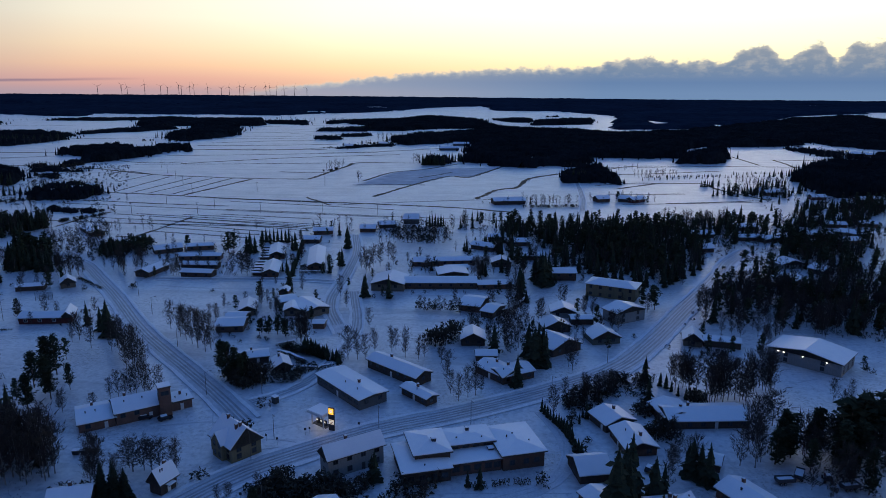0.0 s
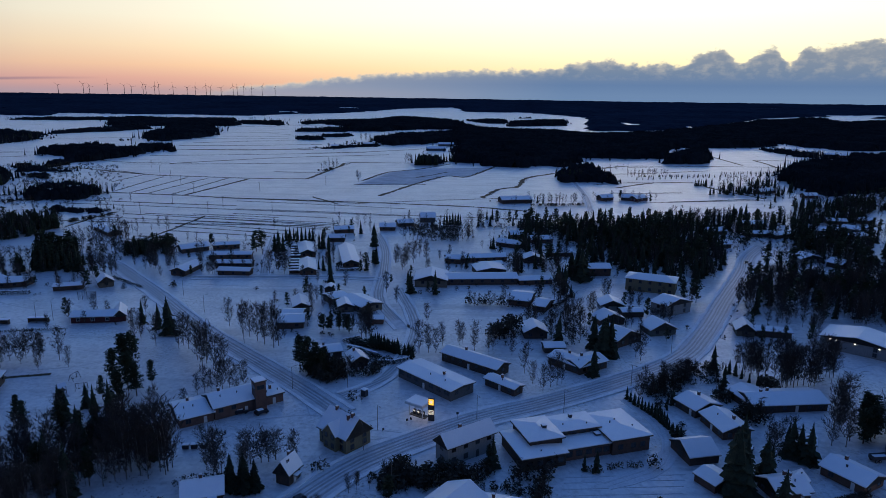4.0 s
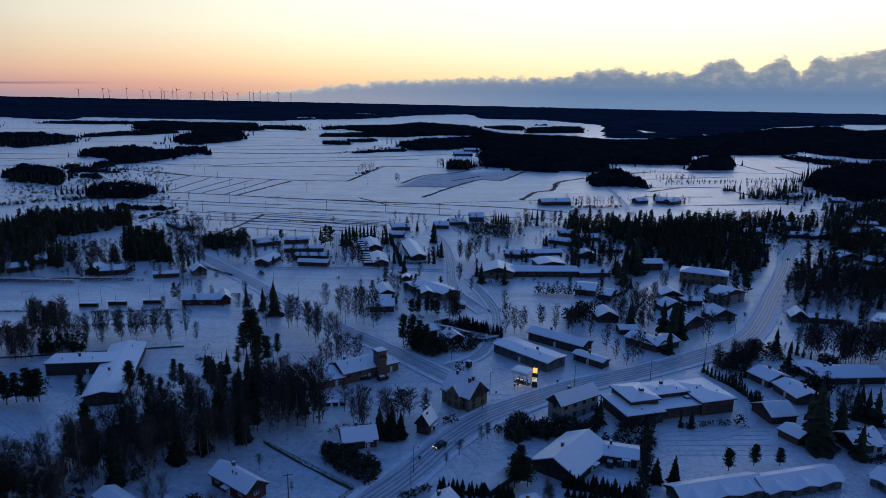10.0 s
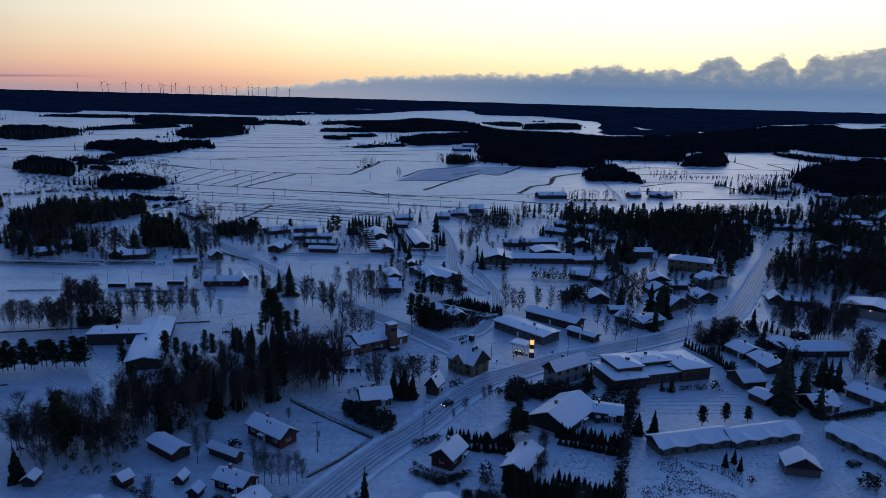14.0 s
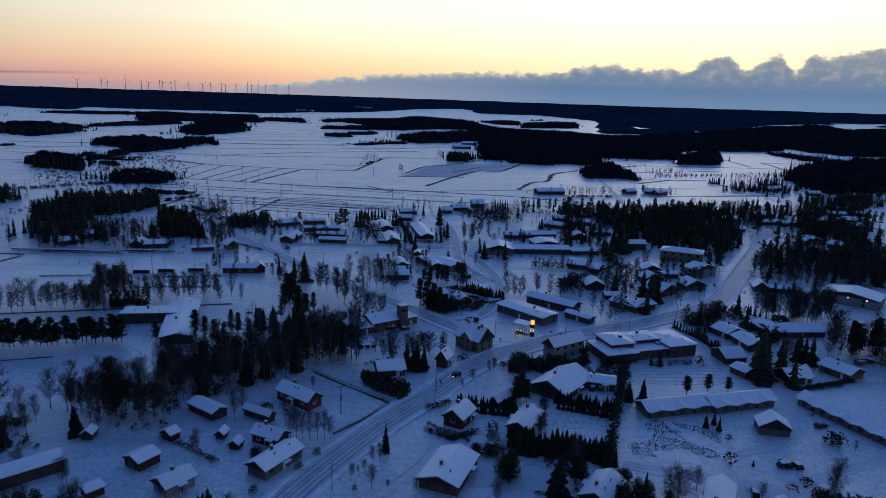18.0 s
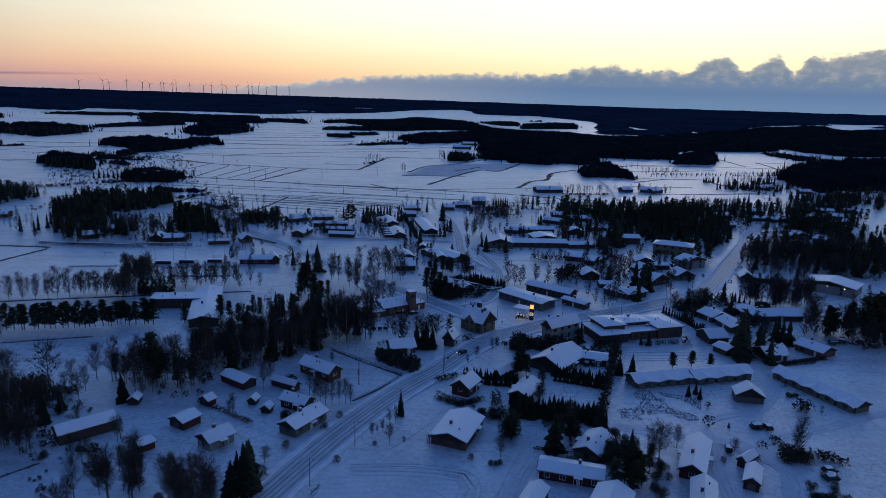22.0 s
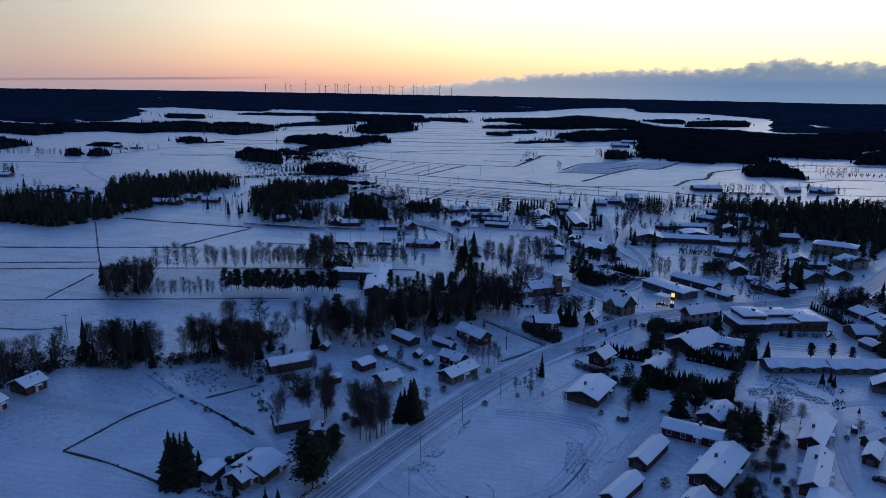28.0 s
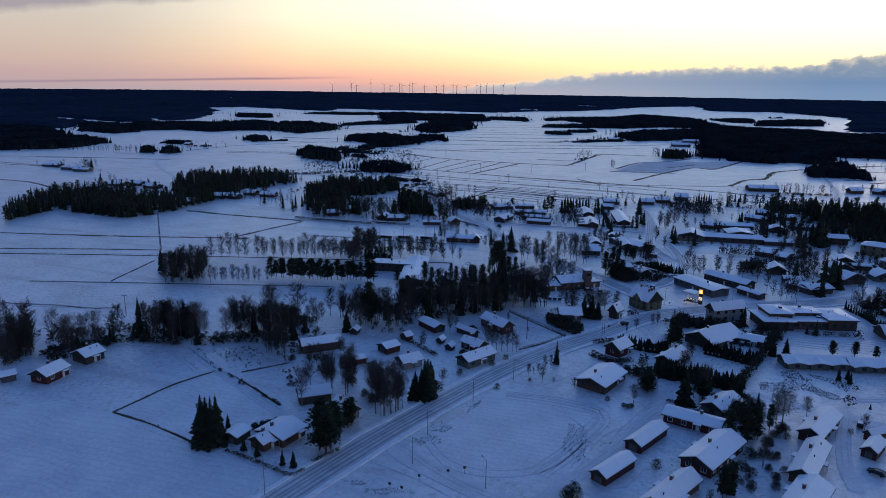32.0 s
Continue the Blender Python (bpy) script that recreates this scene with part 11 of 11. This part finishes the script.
# ---- playground by the school ----
def carport(points):
    """A row of narrow car shelters, each with its own snowy roof on two posts."""
    for x, y in points:
        e = empty("carport", x, y, 0, 8.0)
        bm = bmesh.new()
        box(bm, -3.0, -1.6, 2.25, 3.0, 1.6, 2.4)
        part("roof_board", bm, "eave", e)
        bm = bmesh.new()
        box(bm, -2.95, -1.5, 2.404, 2.95, 1.5, 2.6)
        part("snow_cap", bm, "roof_snow", e, "snow on the roof")
        bm = bmesh.new()
        box(bm, -2.9, 1.3, 0, 2.9, 1.45, 2.25)
        part("back_wall", bm, "darkbrown", e)
        for k in (-2.8, 2.8):
            bm = bmesh.new()
            box(bm, k - 0.07, -1.5, 0, k + 0.07, -1.36, 2.25)
            part("post", bm, "darkbrown", e)
        tagged(e, "narrow snow-roofed carport beside striped row houses", "carport", "carports in a row")


carport([(-61.5, 468.7), (-59.7, 461.6), (-58.1, 454.8), (-56.4, 448.2), (-54.9, 441.8), (-52.7, 432.2), (-51.2, 425.6), (-49.7, 419.2), (-48.2, 413.0), (-46.6, 407.0)])


def swing(x, y, rot):
    e = empty("swing_frame", x, y, 0, rot)
    for u in (-1.8, 1.8):
        for k in (-1, 1):
            bm = bmesh.new()
            tube(bm, (u, k * 1.0, 0), (u, 0, 2.4), 0.07, 0.07, 5)
            part("leg", bm, "dark_metal", e)
    bm = bmesh.new()
    tube(bm, (-1.9, 0, 2.4), (1.9, 0, 2.4), 0.07, 0.07, 5)
    part("crossbar", bm, "dark_metal", e)
    for u in (-0.8, 0.8):
        bm = bmesh.new()
        tube(bm, (u, -0.2, 0.6), (u, -0.2, 2.4), 0.02, 0.02, 3)
        tube(bm, (u, 0.2, 0.6), (u, 0.2, 2.4), 0.02, 0.02, 3)
        box(bm, u - 0.25, -0.25, 0.5, u + 0.25, 0.25, 0.6)
        part("swing_seat", bm, "rubber", e)
    tagged(e, "bare steel swing frame on a snowy playground", "swing")


def climbing_frame(x, y, rot):
    e = empty("climbing_frame", x, y, 0, rot)
    for u in (-1.1, 1.1):
        for v in (-1.1, 1.1):
            bm = bmesh.new()
            tube(bm, (u, v, 0), (u, v, 3.0), 0.09, 0.09, 5)
            part("post", bm, "pole", e)
    bm = bmesh.new()
    box(bm, -1.2, -1.2, 1.3, 1.2, 1.2, 1.45)
    part("deck", bm, "darkbrown", e)
    bm = bmesh.new()
    solid(bm, [(-1.4, -1.4, 3.0), (1.4, -1.4, 3.0), (1.4, 1.4, 3.0), (-1.4, 1.4, 3.0)], [(-0.1, -1.4, 4.0), (0.1, -1.4, 4.0), (0.1, 1.4, 4.0), (-0.1, 1.4, 4.0)])
    part("roof", bm, "roof_snow", e, "snow-covered pointed roof")
    bm = bmesh.new()
    solid(bm, [(1.2, -0.4, 1.2), (1.2, 0.4, 1.2), (4.0, 0.4, 0.1), (4.0, -0.4, 0.1)], [(1.2, -0.4, 1.4), (1.2, 0.4, 1.4), (4.0, 0.4, 0.3), (4.0, -0.4, 0.3)])
    bmesh.ops.recalc_face_normals(bm, faces=bm.faces)
    part("slide", bm, "metal", e, "steel slide chute")
    tagged(e, "wooden climbing frame with slide in snow", "climbing frame")


swing(-80.5, 255.4, 20)
climbing_frame(-85.2, 251.7, -30)
swing(-87.6, 263.5, 80)


# ---- farm machines on the yard behind the hall ----
def wheel(e, x, y, r, w):
    bm = bmesh.new()
    tube(bm, (x, y - w / 2, r), (x, y + w / 2, r), r, r, 12)
    ob = part("wheel", bm, "rubber", e)
    bm = bmesh.new()
    tube(bm, (x, y - w / 2 - 0.02, r), (x, y + w / 2 + 0.02, r), r * 0.5, r * 0.5, 8)
    part("rim", bm, "metal", ob)


def farm_trailer(x, y, rot):
    e = empty("farm_trailer", x, y, 0, rot)
    bm = bmesh.new()
    box(bm, -2.4, -1.1, 0.9, 2.4, 1.1, 1.02)
    for a in (-1.1, 1.02):
        box(bm, -2.4, a, 1.02, 2.4, a + 0.08, 1.9)
    for a in (-2.4, 2.32):
        box(bm, a, -1.02, 1.02, a + 0.08, 1.02, 1.9)
    part("tub", bm, "dark_metal", e)
    bm = bmesh.new()
    box(bm, -2.3, -1.0, 1.024, 2.3, 1.0, 1.5)
    part("snow_load", bm, "roof_snow", e, "snow lying in the tub")
    bm = bmesh.new()
    tube(bm, (2.4, 0, 0.9), (4.2, 0, 0.4), 0.08, 0.06, 5)
    part("drawbar", bm, "dark_metal", e)
    for u in (-1.5, -0.4):
        for v in (-1.0, 1.0):
            wheel(e, u, v, 0.45, 0.3)
    tagged(e, "dark open farm trailer with snow in its tub", "trailer", "farm machines on the yard")


def tractor(x, y, rot):
    e = empty("tractor", x, y, 0, rot)
    bm = bmesh.new()
    solid(bm, [(0.0, -0.45, 0.7), (2.2, -0.4, 0.7), (2.2, 0.4, 0.7), (0.0, 0.45, 0.7)], [(0.0, -0.42, 1.6), (2.1, -0.32, 1.45), (2.1, 0.32, 1.45), (0.0, 0.42, 1.6)])
    part("bonnet", bm, "red", e)
    bm = bmesh.new()
    solid(bm, [(-1.3, -0.75, 0.9), (0.0, -0.7, 0.9), (0.0, 0.7, 0.9), (-1.3, 0.75, 0.9)], [(-1.2, -0.6, 2.5), (-0.2, -0.55, 2.5), (-0.2, 0.55, 2.5), (-1.2, 0.6, 2.5)])
    part("cab", bm, "glass", e)
    bm = bmesh.new()
    box(bm, -1.3, -0.68, 2.504, -0.1, 0.68, 2.68)
    part("cab_roof", bm, "roof_snow", e, "snow-covered cab roof")
    for v in (-0.85, 0.85):
        wheel(e, -0.8, v, 0.8, 0.42)
        wheel(e, 1.6, v, 0.5, 0.3)
    tagged(e, "old tractor standing on a snowy yard", "tractor", "farm machines on the yard")


def harrow(x, y, rot):
    e = empty("harrow", x, y, 0, rot)
    for v in (-0.8, 0.0, 0.8):
        bm = bmesh.new()
        tube(bm, (-2.6, v, 0.5), (2.6, v, 0.5), 0.09, 0.09, 5)
        part("beam", bm, "dark_metal", e)
    for u in (-2.2, -1.1, 0.0, 1.1, 2.2):
        bm = bmesh.new()
        tube(bm, (u, -0.9, 0.5), (u, 0.9, 0.5), 0.08, 0.08, 5)
        tube(bm, (u, -0.8, 0.0), (u, -0.8, 0.55), 0.05, 0.05, 4)
        tube(bm, (u, 0.8, 0.0), (u, 0.8, 0.55), 0.05, 0.05, 4)
        part("tine_bar", bm, "dark_metal", e)
    tagged(e, "long dark harrow lying in the snow", "harrow", "farm machines on the yard")


farm_trailer(162.2, 222.7, 10)
farm_trailer(177.8, 221.5, 15)
tractor(173.7, 224.6, 80)
harrow(169.8, 224.2, -50)
harrow(181.6, 221.4, -20)
farm_trailer(167.1, 225.9, 60)
car(108.1, 119.9, 10, True)
car(106.6, 115.9, 10, True)
car(-21.9, 241.4, 20, True)
car(98.3, 143.9, 10, True)
car(128.4, 225.9, 60, True)
